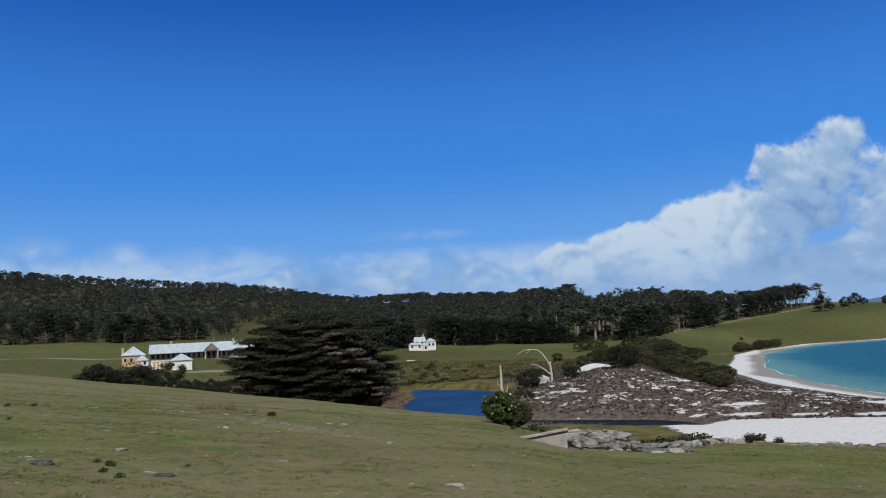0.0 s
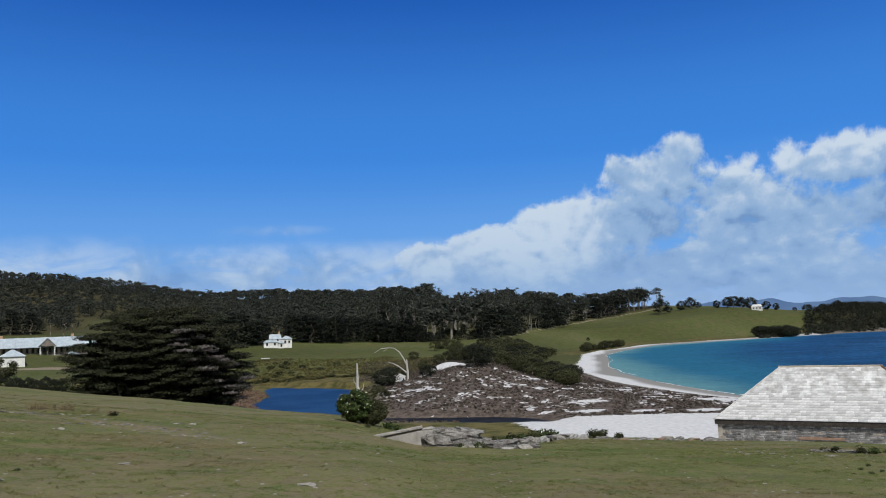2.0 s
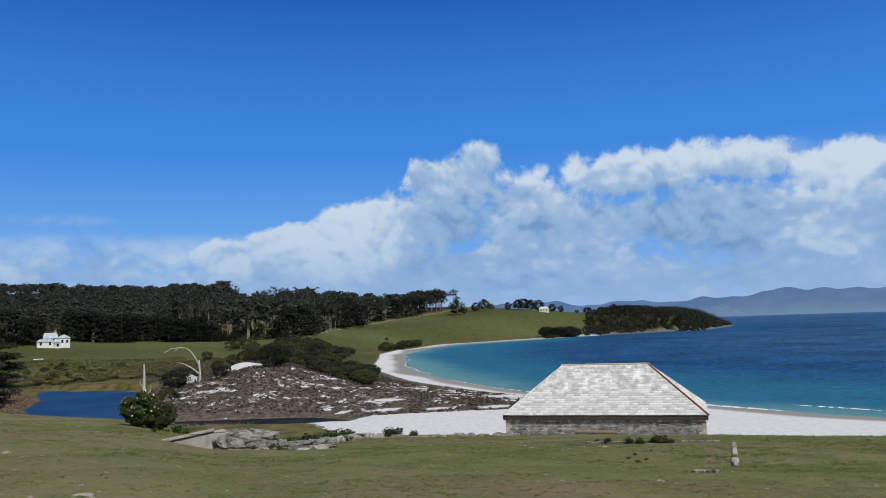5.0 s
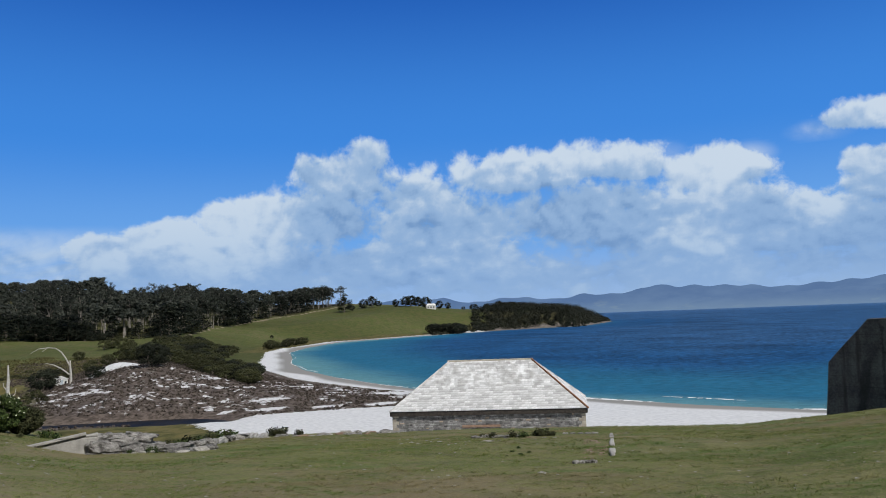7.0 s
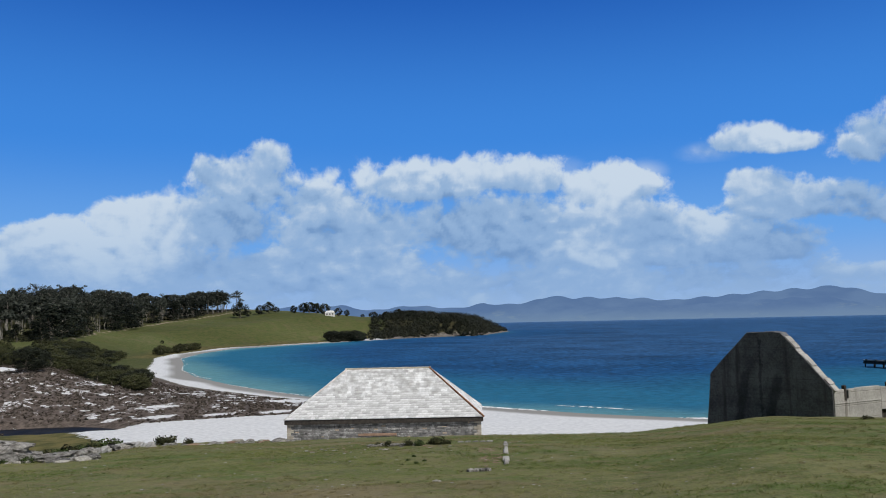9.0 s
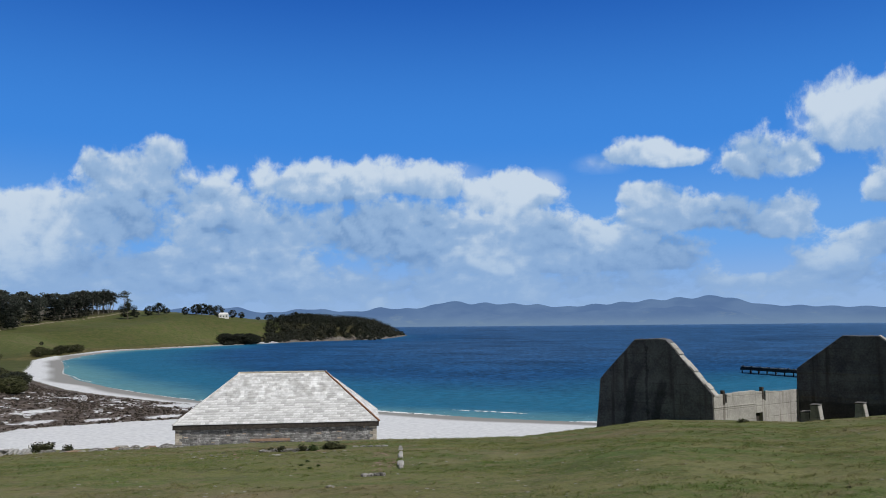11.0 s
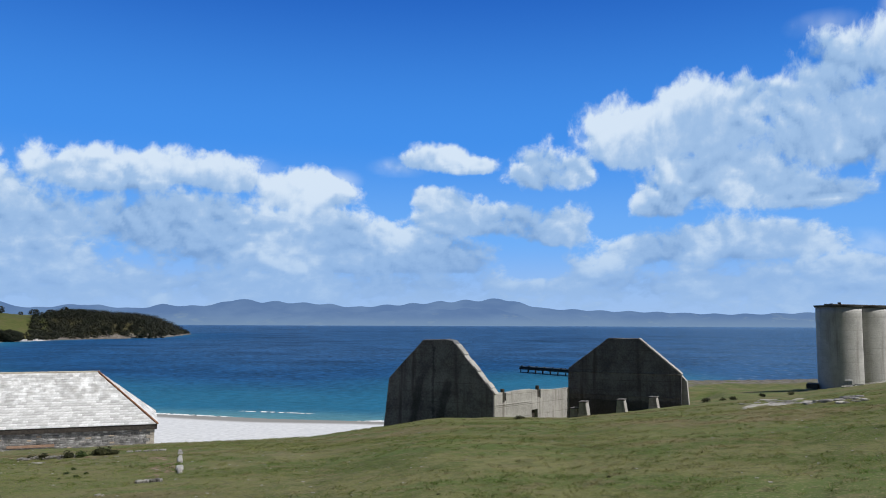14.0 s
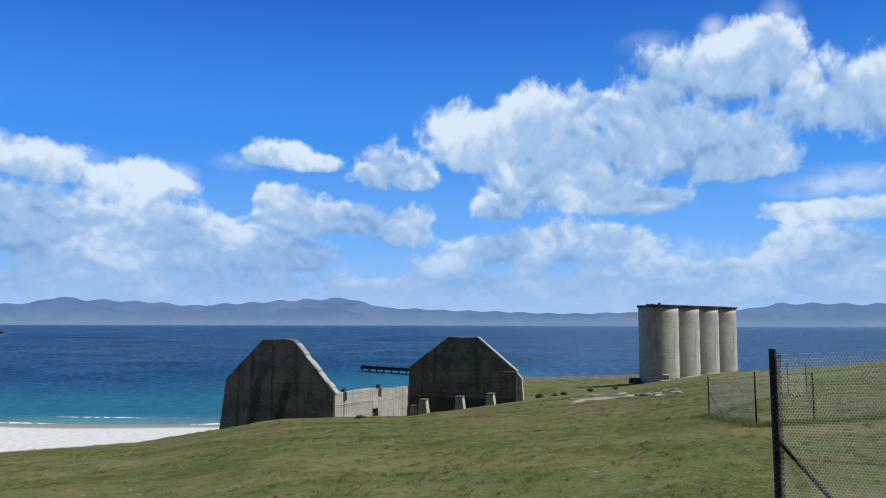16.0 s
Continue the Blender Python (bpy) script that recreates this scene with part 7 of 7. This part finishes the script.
def gravel(name, label, spots, material):
    """Many small stones as one stuff object: spots are (x, y, sx, sy, sz)."""
    forms = [rock_mesh(k + 21, 0.55, 1) for k in range(4)]
    co = []
    for me in forms:
        a = np.zeros(len(me.vertices) * 3)
        me.vertices.foreach_get("co", a)
        co.append(a.reshape(-1, 3))
    tri = np.array([tuple(p.vertices) for p in forms[0].polygons])
    x0, y0 = spots[0][:2]
    base = np.array((x0, y0, ground_z(x0, y0)))
    vs, fs, n_ = [], [], 0
    for k, (x, y, sx, sy, sz) in enumerate(spots):
        a = 0.5 * math.sin(k * 2.7)
        v = co[k % 4] * np.array((sx, sy, sz))
        v = np.stack([v[:, 0] * math.cos(a) - v[:, 1] * math.sin(a), v[:, 0] * math.sin(a) + v[:, 1] * math.cos(a), v[:, 2]], -1)
        vs.append(v + np.array((x, y, ground_z(x, y) + 0.1 * sz)) - base)
        fs.append(tri + n_)
        n_ += len(v)
    t = tagged(thing(name, *base, 0, label, "stones"), kind="stuff")
    tagged(part("pebbles", mesh_of("pebbles", np.concatenate(vs), np.concatenate(fs), material), parent=t), kind="stuff")
    for me in forms:
        bpy.data.meshes.remove(me)


def scattered():
    rng = random.Random(31)
    # flat rocks and stones seen on the slope
    for x, y, sx, sy, sz, kind in ((-6.8, 13.5, 0.20, 0.13, 0.10, 0), (-6.7, 16.5, 0.12, 0.09, 0.09, 1), (-4.6, 12.9, 0.22, 0.12, 0.06, 0), (-7.5, 27.0, 0.10, 0.08, 0.08, 1), (-3.4, 16.2, 0.11, 0.07, 0.05, 1), (0.0, 13.7, 0.16, 0.08, 0.06, 1), (-2.0, 26.0, 0.13, 0.1, 0.07, 1), (-8.4, 19.0, 0.16, 0.09, 0.07, 0), (11.5, 14.5, 0.10, 0.08, 0.07, 1)):
        stone(x, y, sx, sy, sz, kind, turn=rng.uniform(-20, 20))
    for x, y, w_, n_ in ((-9.1, 22.2, 0.9, 12), (-12.2, 37.0, 1.7, 20), (-10.6, 37.3, 1.6, 14), (-16.5, 36.5, 0.8, 8), (-7.4, 30.0, 1.0, 8), (-4.9, 13.1, 0.35, 6), (-5.6, 34.5, 1.4, 9), (-15.0, 27.0, 0.6, 6), (-7.3, 14.1, 0.4, 5)):
        for k in range(n_):
            s = rng.uniform(0.02, 0.07) * (0.6 + y / 50)
            stone(x + rng.uniform(-w_, w_), y + rng.uniform(-0.25, 0.25), s * 1.7, s, s * 0.8, 0 if rng.random() < 0.7 else 1, "rough grey rock breaking through thin grass", "rock ledges on the slope", turn=rng.uniform(-25, 25))
    pale = []
    for k in range(720):
        a = rng.uniform(-31, 60) if k < 610 else rng.uniform(60, 104)
        d_ = 11 + 50 * rng.random() ** 1.3
        x, y = from_az(a, d_)
        s = rng.uniform(0.014, 0.040) * (0.7 + d_ / 50)
        pale.append((x, y, s * 1.3, s, s * 0.7))
    loose = []
    for k in range(130):
        f = rng.random() * 3.99
        i = int(f)
        (ax, ay), (bx, by) = STRIP[i], STRIP[i + 1]
        s = rng.uniform(0.025, 0.08)
        loose.append((ax + (bx - ax) * (f - i) + rng.gauss(0, 0.8), ay + (by - ay) * (f - i) + rng.gauss(0, 0.5), s * 1.6, s, s * 0.7))
    red_rubble()
    gravel("loose_stones", "small rough grey stones on worn ground", loose, mat_plain("dull_stone", (0.11, 0.10, 0.088), (0.27, 0.25, 0.22), 2.0, 0.92))
    gravel("scattered_stones", "small pale stones scattered over short grass", pale, M_PALEROCK)
    for k in range(42):
        x, y = from_az(rng.uniform(28.5, 39.5), rng.uniform(33, 46))
        s = rng.uniform(0.03, 0.10)
        stone(x, y, s * 1.3, s, s * 0.7, rng.choice((1, 1, 2, 0)), group="rubble before the barn")
    for az_, d_, s in ((34.0, 42.5, 0.30), (34.5, 42.8, 0.32), (35.4, 42.4, 0.34), (36.2, 41.5, 0.34), (36.8, 41.8, 0.25), (38.8, 43.5, 0.2)):
        x, y = from_az(az_, d_)
        stone(x, y, s, s * 0.6, s * 0.6, 1 if s > 0.45 else 0, group="rubble before the barn")
    # rock slabs and loose boulders on the way to the silos
    for k in range(26):
        a, d_ = rng.uniform(81.5, 85.6), rng.uniform(54, 78)
        x, y = from_az(a, d_)
        stone(x, y, rng.uniform(0.3, 1.1), rng.uniform(0.2, 0.6), rng.uniform(0.04, 0.08), rng.choice((0, 0, 1)), "flat pale rock slab flush with the grass", "slabs towards the silos", "rock_slab", -10)
    for k in range(34):
        a, d_ = rng.uniform(85.7, 88.8), rng.uniform(48, 60)
        x, y = from_az(a, d_)
        s = rng.uniform(0.08, 0.26)
        stone(x, y, s * 1.4, s, s * 0.8, rng.choice((0, 1)), group="boulders towards the silos")
    for k in range(12):
        a = 87.6 + 0.35 * k
        x, y = from_az(a, 168 + 2.6 * k)
        s = rng.uniform(0.3, 0.8)
        stone(x, y, s * 1.5, s, s * 0.6, 1, group="rubble at the silo foot")


scattered()


def tussock_mesh(rng, n_, h, spread, mat, wide=0.012):
    a = rng.random(n_) * 6.28
    r = spread * rng.random(n_) ** 0.5
    b = np.stack([r * np.cos(a), r * np.sin(a), np.zeros(n_)], -1)
    lean = np.stack([np.cos(a), np.sin(a), np.zeros(n_)], -1) * rng.uniform(0.1, 0.6, (n_, 1)) * h + rng.normal(size=(n_, 3)) * 0.1 * h
    tip = b + lean
    tip[:, 2] = h * rng.uniform(0.5, 1.0, n_)
    side = np.stack([-np.sin(a), np.cos(a), np.zeros(n_)], -1) * wide
    v = np.stack([b - side, b + side, tip], 1).reshape(-1, 3)
    return mesh_of("tuft", v, np.arange(len(v)).reshape(-1, 3), mat)


def tussocks():
    rng = np.random.default_rng(2)
    straw = [tussock_mesh(rng, 70, 0.75, 0.34, M_STRAW, 0.011) for _ in range(3)]

    def clump(mat):
        cs = [(rng.normal() * 0.10, rng.normal() * 0.10, rng.uniform(0.05, 0.30)) for _ in range(9)]
        v, f = leaves(cs, [(0.26, 0.26, 0.19)] * 9, 40, 0.05, rng, 0.3, 0.2)
        v[:, 2] = np.maximum(v[:, 2], 0)
        return mesh_of("clump", v, f, mat)

    weed = [clump(M_GREENBUSH) for _ in range(3)]
    dark = [clump(M_SHRUB) for _ in range(3)]
    sets = (("dry_tussock", "dry straw-coloured grass tussock", straw), ("weed_clump", "green leafy weed clump in short grass", weed), ("dark_weed", "dark green thistle clump in short grass", dark))
    for az_, d_, s, k in ((-17.3, 45, 1.2, 0), (-17.0, 45.6, 1.4, 0), (-16.6, 46, 1.1, 0), (-16.2, 46.5, 1.2, 0), (-15.7, 46, 1.0, 0), (-15.3, 46.4, 1.3, 0), (-15.0, 46, 1.1, 0), (-14.2, 44, 0.7, 0), (-13.6, 43, 0.9, 0), (-12.6, 38.4, 1.0, 0), (-12.5, 38.2, 0.7, 2),
                          (-28.7, 34, 0.5, 2), (-28.0, 37, 0.45, 0), (-27.2, 36, 0.5, 2), (-26.4, 38, 0.55, 0), (-28.6, 27, 0.35, 2), (-23.6, 15.4, 0.5, 2), (-22.7, 15.0, 0.7, 1), (-23.3, 14.2, 0.6, 1), (-18.0, 15, 0.4, 1), (-22.2, 13.4, 0.6, 1),
                          (35.0, 42.4, 0.9, 2), (34.4, 42.9, 0.7, 2), (36.6, 41.2, 1.0, 2), (37.2, 41.0, 0.9, 1), (38.1, 42.8, 0.9, 2), (38.5, 42.6, 1.2, 2), (38.9, 42.8, 1.1, 2), (39.2, 43, 0.7, 2), (36.4, 27, 0.4, 1), (37.0, 25.5, 0.4, 1), (37.6, 26.6, 0.35, 1), (36.9, 28.3, 0.4, 1), (36.0, 25, 0.25, 1),
                          (14.4, 46, 1.6, 2), (14.9, 47.5, 1.3, 1), (15.6, 50, 1.7, 2), (16.1, 51, 1.9, 1), (16.6, 52, 1.6, 2), (17.1, 53, 1.5, 1), (13.2, 45, 1.4, 2), (13.7, 44, 1.3, 1), (12.6, 41, 1.0, 2), (11.9, 37.5, 0.9, 1), (19.8, 66, 1.7, 2), (20.3, 66, 1.9, 2), (21.6, 66, 1.2, 2), (18.2, 60, 1.1, 0), (5.6, 54, 1.3, 1), (6.2, 55, 1.0, 1), (4.2, 51, 0.7, 2), (10.6, 37.3, 0.6, 1),
                          (66.4, 76, 1.1, 2), (66.7, 76.4, 0.8, 2), (72.5, 15.5, 0.35, 2), (60.8, 13.5, 0.3, 2), (79.0, 118, 1.8, 2), (80.1, 122, 1.5, 2), (80.8, 124, 1.6, 2), (82.6, 130, 1.4, 2), (84.3, 150, 1.6, 2), (61.4, 17, 0.5, 0), (62.6, 20, 0.5, 0)):
        name, label, ms = sets[k]
        x, y = from_az(az_, d_)
        o = new(name)
        o.empty_display_size = 0.2
        tagged(part("blades" if k == 0 else "leaves", ms[int(rng.integers(0, 3))], parent=o), kind="stuff")
        q = s * min(1.0, 0.22 + d_ / 62) * (0.62 if k == 0 else 1.0)
        o.matrix_world = Matrix.Translation((x, y, ground_z(x, y) - 0.03)) @ Matrix.Rotation(rng.random() * 6.28, 4, "Z") @ Matrix.Diagonal((q, q, q, 1))
        tagged(o, label, "plant", "tussocks and weeds on the hillside")


tussocks()


def turf():
    """Short grazed blades over the near slope."""
    rng = np.random.default_rng(9)
    n_ = 150000
    a = np.radians(rng.uniform(-32, 104, n_))
    d_ = 8.5 + 46 * rng.random(n_) ** 1.25
    x, y = d_ * np.sin(a), d_ * np.cos(a)
    keep = waves(x, y, 1.6, 3.0) + 0.6 * waves(x, y, 5.0, 1.0) + rng.normal(size=n_) * 0.5 > -0.35
    x, y, d_ = x[keep], y[keep], d_[keep]
    z = ground(x, y)
    m = len(x)
    h = rng.uniform(0.025, 0.075, m) * (1 + 0.4 * waves(x, y, 3.0, 7.0)) * np.interp(d_, [8, 50], [0.8, 1.5])
    wide = np.interp(d_, [8, 50], [0.006, 0.022])
    verts = []
    for k in range(2):
        t = rng.random(m) * 6.28
        b = np.stack([x + rng.normal(size=m) * 0.03, y + rng.normal(size=m) * 0.03, z - 0.005], -1)
        side = np.stack([np.cos(t) * wide, np.sin(t) * wide, 0 * t], -1)
        tip = b + np.stack([rng.normal(size=m) * h * 2.4, rng.normal(size=m) * h * 2.4, h * 0.5], -1)
        verts.append(np.stack([b - side, b + side, tip], 1).reshape(-1, 3))
    v = np.concatenate(verts)
    t = tagged(thing("turf", 0, 20, ground_z(0, 20), 0, "short grazed olive-green grass with straw blades", "grass"), kind="stuff")
    tagged(part("blades", mesh_of("blades", v - np.array(t.location), np.arange(len(v)).reshape(-1, 3), M_GRASS), parent=t), kind="stuff")


turf()


def tufts():
    """Longer tufts left by the grazing, thickest on the right-hand slope and under the far fence."""
    rng = np.random.default_rng(19)
    spots = []
    while len(spots) < 9000:
        az_, d_ = rng.uniform(-31, 104), 8.5 + 75 * rng.random() ** 1.15
        x, y = from_az(az_, d_)
        if float(waves(np.array([x]), np.array([y]), 4.0, 2.0)[0]) + rng.normal() * 0.5 > (0.12 if az_ < 60 else -0.15):
            spots.append((x, y, rng.uniform(0.03, 0.085) * (0.7 + d_ / 60) * (0.75 if az_ < 40 else 1.0)))
    for (ax, ay), (bx, by) in (((25.5, -0.2), (20.3, -1.2)), ((34.1, -3.2), (25.5, -0.2)), ((20.3, -1.2), (20.4, -2.45)), ((20.4, -2.45), (21.0, -6.0))):
        for k in range(60):
            f = rng.random()
            spots.append((ax + (bx - ax) * f + rng.normal() * 0.1, ay + (by - ay) * f + rng.normal() * 0.1, rng.uniform(0.06, 0.16)))
    vs = []
    for x, y, h in spots:
        n_, z = 40, ground_z(x, y) - 0.01
        a = rng.random(n_) * 6.28
        r = h * 2.2 * rng.random(n_) ** 0.5
        b = np.stack([x + r * np.cos(a) * 1.4, y + r * np.sin(a), np.full(n_, z)], -1)
        tip = b + np.stack([rng.normal(size=n_) * h * 0.8, rng.normal(size=n_) * h * 0.8, h * rng.uniform(0.4, 1.0, n_)], -1)
        side = np.stack([-np.sin(a), np.cos(a), 0 * a], -1) * (0.004 + 0.045 * h)
        vs.append(np.stack([b - side, b + side, tip], 1).reshape(-1, 3))
    v = np.concatenate(vs)
    t = tagged(thing("grass_tufts", 20, 15, ground_z(20, 15), 0, "longer green and straw grass tufts on grazed turf", "grass"), kind="stuff")
    tagged(part("tuft_blades", mesh_of("tuft_blades", v - np.array(t.location), np.arange(len(v)).reshape(-1, 3), mat_grass("long_grass", 0.9, 2.0, 0.42)), parent=t), kind="stuff")


tufts()

# ---- wire fences ----
M_POST = mat_plain("black_steel_post", (0.012, 0.011, 0.011), (0.035, 0.03, 0.028), 20, 0.6)
M_WIRE = mat_plain("galvanised_wire", (0.50, 0.50, 0.49), (0.72, 0.72, 0.71), 10, 0.5, 0.0, metal=0.15)


def netting(p, q, low, high, cell, wire):
    """Hexagonal netting between two posts, as thin three-sided wires."""
    p, q = Vector(p), Vector(q)
    run = q - p
    L = run.length
    u, up = run.normalized(), Vector((0, 0, 1))
    nrm = u.cross(up).normalized()
    verts, faces = [], []

    def strand(a, b):
        k = len(verts)
        d = (b - a).normalized()
        s1, s2 = nrm * wire, d.cross(nrm).normalized() * wire
        for c in (a, b):
            verts.extend((c + s1, c - s1 * 0.5 + s2 * 0.87, c - s1 * 0.5 - s2 * 0.87))
        faces.extend(((k, k + 1, k + 4, k + 3), (k + 1, k + 2, k + 5, k + 4), (k + 2, k, k + 3, k + 5)))

    def at(x, z):
        f = x / L
        base = p.z + (q.z - p.z) * f
        return Vector((p.x + u.x * x, p.y + u.y * x, base + low + z)) + nrm * 0.008 * math.sin(x * 3.1 + z * 5)

    rows, cols = int((high - low) / (cell * 0.75)), int(L / cell)
    for r in range(rows):
        z = r * cell * 0.75
        for c in range(cols):
            x = (c + 0.5 * (r % 2)) * cell
            strand(at(x, z), at(x + cell / 2, z + cell * 0.25))
            strand(at(x + cell / 2, z + cell * 0.25), at(x + cell, z))
            strand(at(x + cell / 2, z + cell * 0.25), at(x + cell / 2, z + cell * 0.75))
    return mesh_of("netting", verts, faces, M_WIRE)


def fence(label, posts, high, cell, wire, thick, braces=(), sunk=0.0):
    x0, y0 = posts[0]
    o = Vector((x0, y0, ground_z(x0, y0)))
    t = thing("wire_fence", *o, 0, label, "fence", "netting fences")
    pts = [Vector((x, y, ground_z(x, y) - sunk * k)) - o for k, (x, y) in enumerate(posts)]
    for k, p in enumerate(pts):
        h = high + (0.12 if k % 2 else 0.02)
        part("post", rod(p - Vector((0, 0, 0.3)), p + Vector((0.03 * math.sin(k * 3), 0.02, h)), thick, thick * 0.9, 6), M_POST, t)
    for a, b in zip(pts, pts[1:]):
        tagged(part("netting", netting(a, b, 0.03, high - 0.03, cell, wire), parent=t), kind="stuff")
        for z in (0.03, high * 0.55, high - 0.02):
            part("strand", rod(a + Vector((0, 0, z)), b + Vector((0, 0, z)), wire * 1.2, None, 5), M_WIRE if z > high * 0.9 else M_POST, t)
    for k, (dx, dy, z) in braces:
        part("brace", rod(pts[k] + Vector((0, 0, z)), pts[k] + Vector((dx, dy, 0.02)), thick * 0.7, None, 6), M_POST, t)
    return t


fence("tall wire netting fence on black steel posts", [(6.02, -0.49), (4.8, -2.25), (3.6, -4.0)], 1.60, 0.024, 0.0013, 0.026, [(0, (-0.35, -0.85, 1.0))], 0.17)
fence("low netting enclosure on thin black steel posts", [(35.4, -4.0), (34.1, -3.2), (25.5, -0.2), (20.3, -1.2), (20.4, -2.45), (21.0, -6.0)], 1.12, 0.075, 0.0018, 0.022, [(2, (-2.1, -0.45, 0.7))])


def bindings():
    """Turns of netting wrapped round the corner post of the near fence."""
    t = thing("netting_wrap", 6.02, -0.49, ground_z(6.02, -0.49), 0, "twisted netting wrapped round a black fence post", "netting")
    n_ = 260
    dull = mat_plain("dull_wire", (0.035, 0.033, 0.032), (0.16, 0.155, 0.15), 30, 0.6)
    for way in (1, -1):
        bm = bmesh.new()
        for j in range(3):
            pts = [Vector((0.033 * math.cos(way * k * 0.35 + j * 2.1), 0.033 * math.sin(way * k * 0.35 + j * 2.1), 0.02 + 1.58 * k / n_)) for k in range(n_)]
            for a, b in zip(pts, pts[1:]):
                rod(a, b, 0.0032, None, 3, bm)
        part("wire_coil", bm, dull, t)


bindings()


# ---- surf ----
def surf():
    n = Net("foam")
    m = n.span(n.noise(0.5, 5, 0.7, at=n.place()), 0.42, 0.5)
    di = n.node("BsdfDiffuse", Color=(0.78, 0.80, 0.80))
    tr = n.node("BsdfTransparent")
    mx = n.node("MixShader", Fac=m)
    n.t.links.new(tr.outputs[0], mx.inputs[1])
    n.t.links.new(di.outputs[0], mx.inputs[2])
    n.t.links.new(mx.outputs[0], n.out.inputs["Surface"])
    pts = SEG[6:21]
    run = []
    for a, b in zip(pts, pts[1:]):
        k = max(2, int(np.hypot(*(b - a)) / 1.5))
        for f in np.linspace(0, 1, k, endpoint=False):
            run.append(a + (b - a) * f)
    run = np.array(run)
    for _ in range(30):
        run[1:-1] = (run[:-2] + 2 * run[1:-1] + run[2:]) / 4
    tan = np.gradient(run, axis=0)
    tan /= np.linalg.norm(tan, axis=1, keepdims=True)
    out = np.stack([tan[:, 1], -tan[:, 0]], -1)
    arc = np.arange(len(run)) * 1.5
    for off, wide, h, gap in ((0.5, 1.5, 0.10, -0.9), (4.0, 0.9, 0.22, 0.5), (8.5, 0.9, 0.2, 1.0)):
        o = off + 0.9 * np.sin(arc / 19 + off) + 0.4 * np.sin(arc / 6.3)
        w_ = np.clip(np.sin(arc / 23 + 2 * off) + 0.5 * np.sin(arc / 8.1 + off) - gap, 0, 1) ** 0.5 * wide * np.clip((190 - run[:, 1]) / 40, 0.2 if off < 1 else 0, 1) + 0.001
        rows = [np.concatenate([run + out * (o + w_ * f)[:, None], np.full((len(run), 1), 0.02) + (h * g * np.minimum(w_, 1))[:, None]], 1) for f, g in ((-1.0, 0.0), (-0.2, 0.8), (0.2, 1.0), (0.5, 0.1))]
        v = np.concatenate(rows)
        i = np.arange(len(v)).reshape(4, -1)
        q = np.stack([i[:-1, :-1], i[:-1, 1:], i[1:, 1:], i[1:, :-1]], -1).reshape(-1, 4)
        tagged(part("surf", mesh_of("surf", v, q, n.mat, smooth=True)), "thin white line of surf breaking along the beach", "surf", kind="structure")


surf()
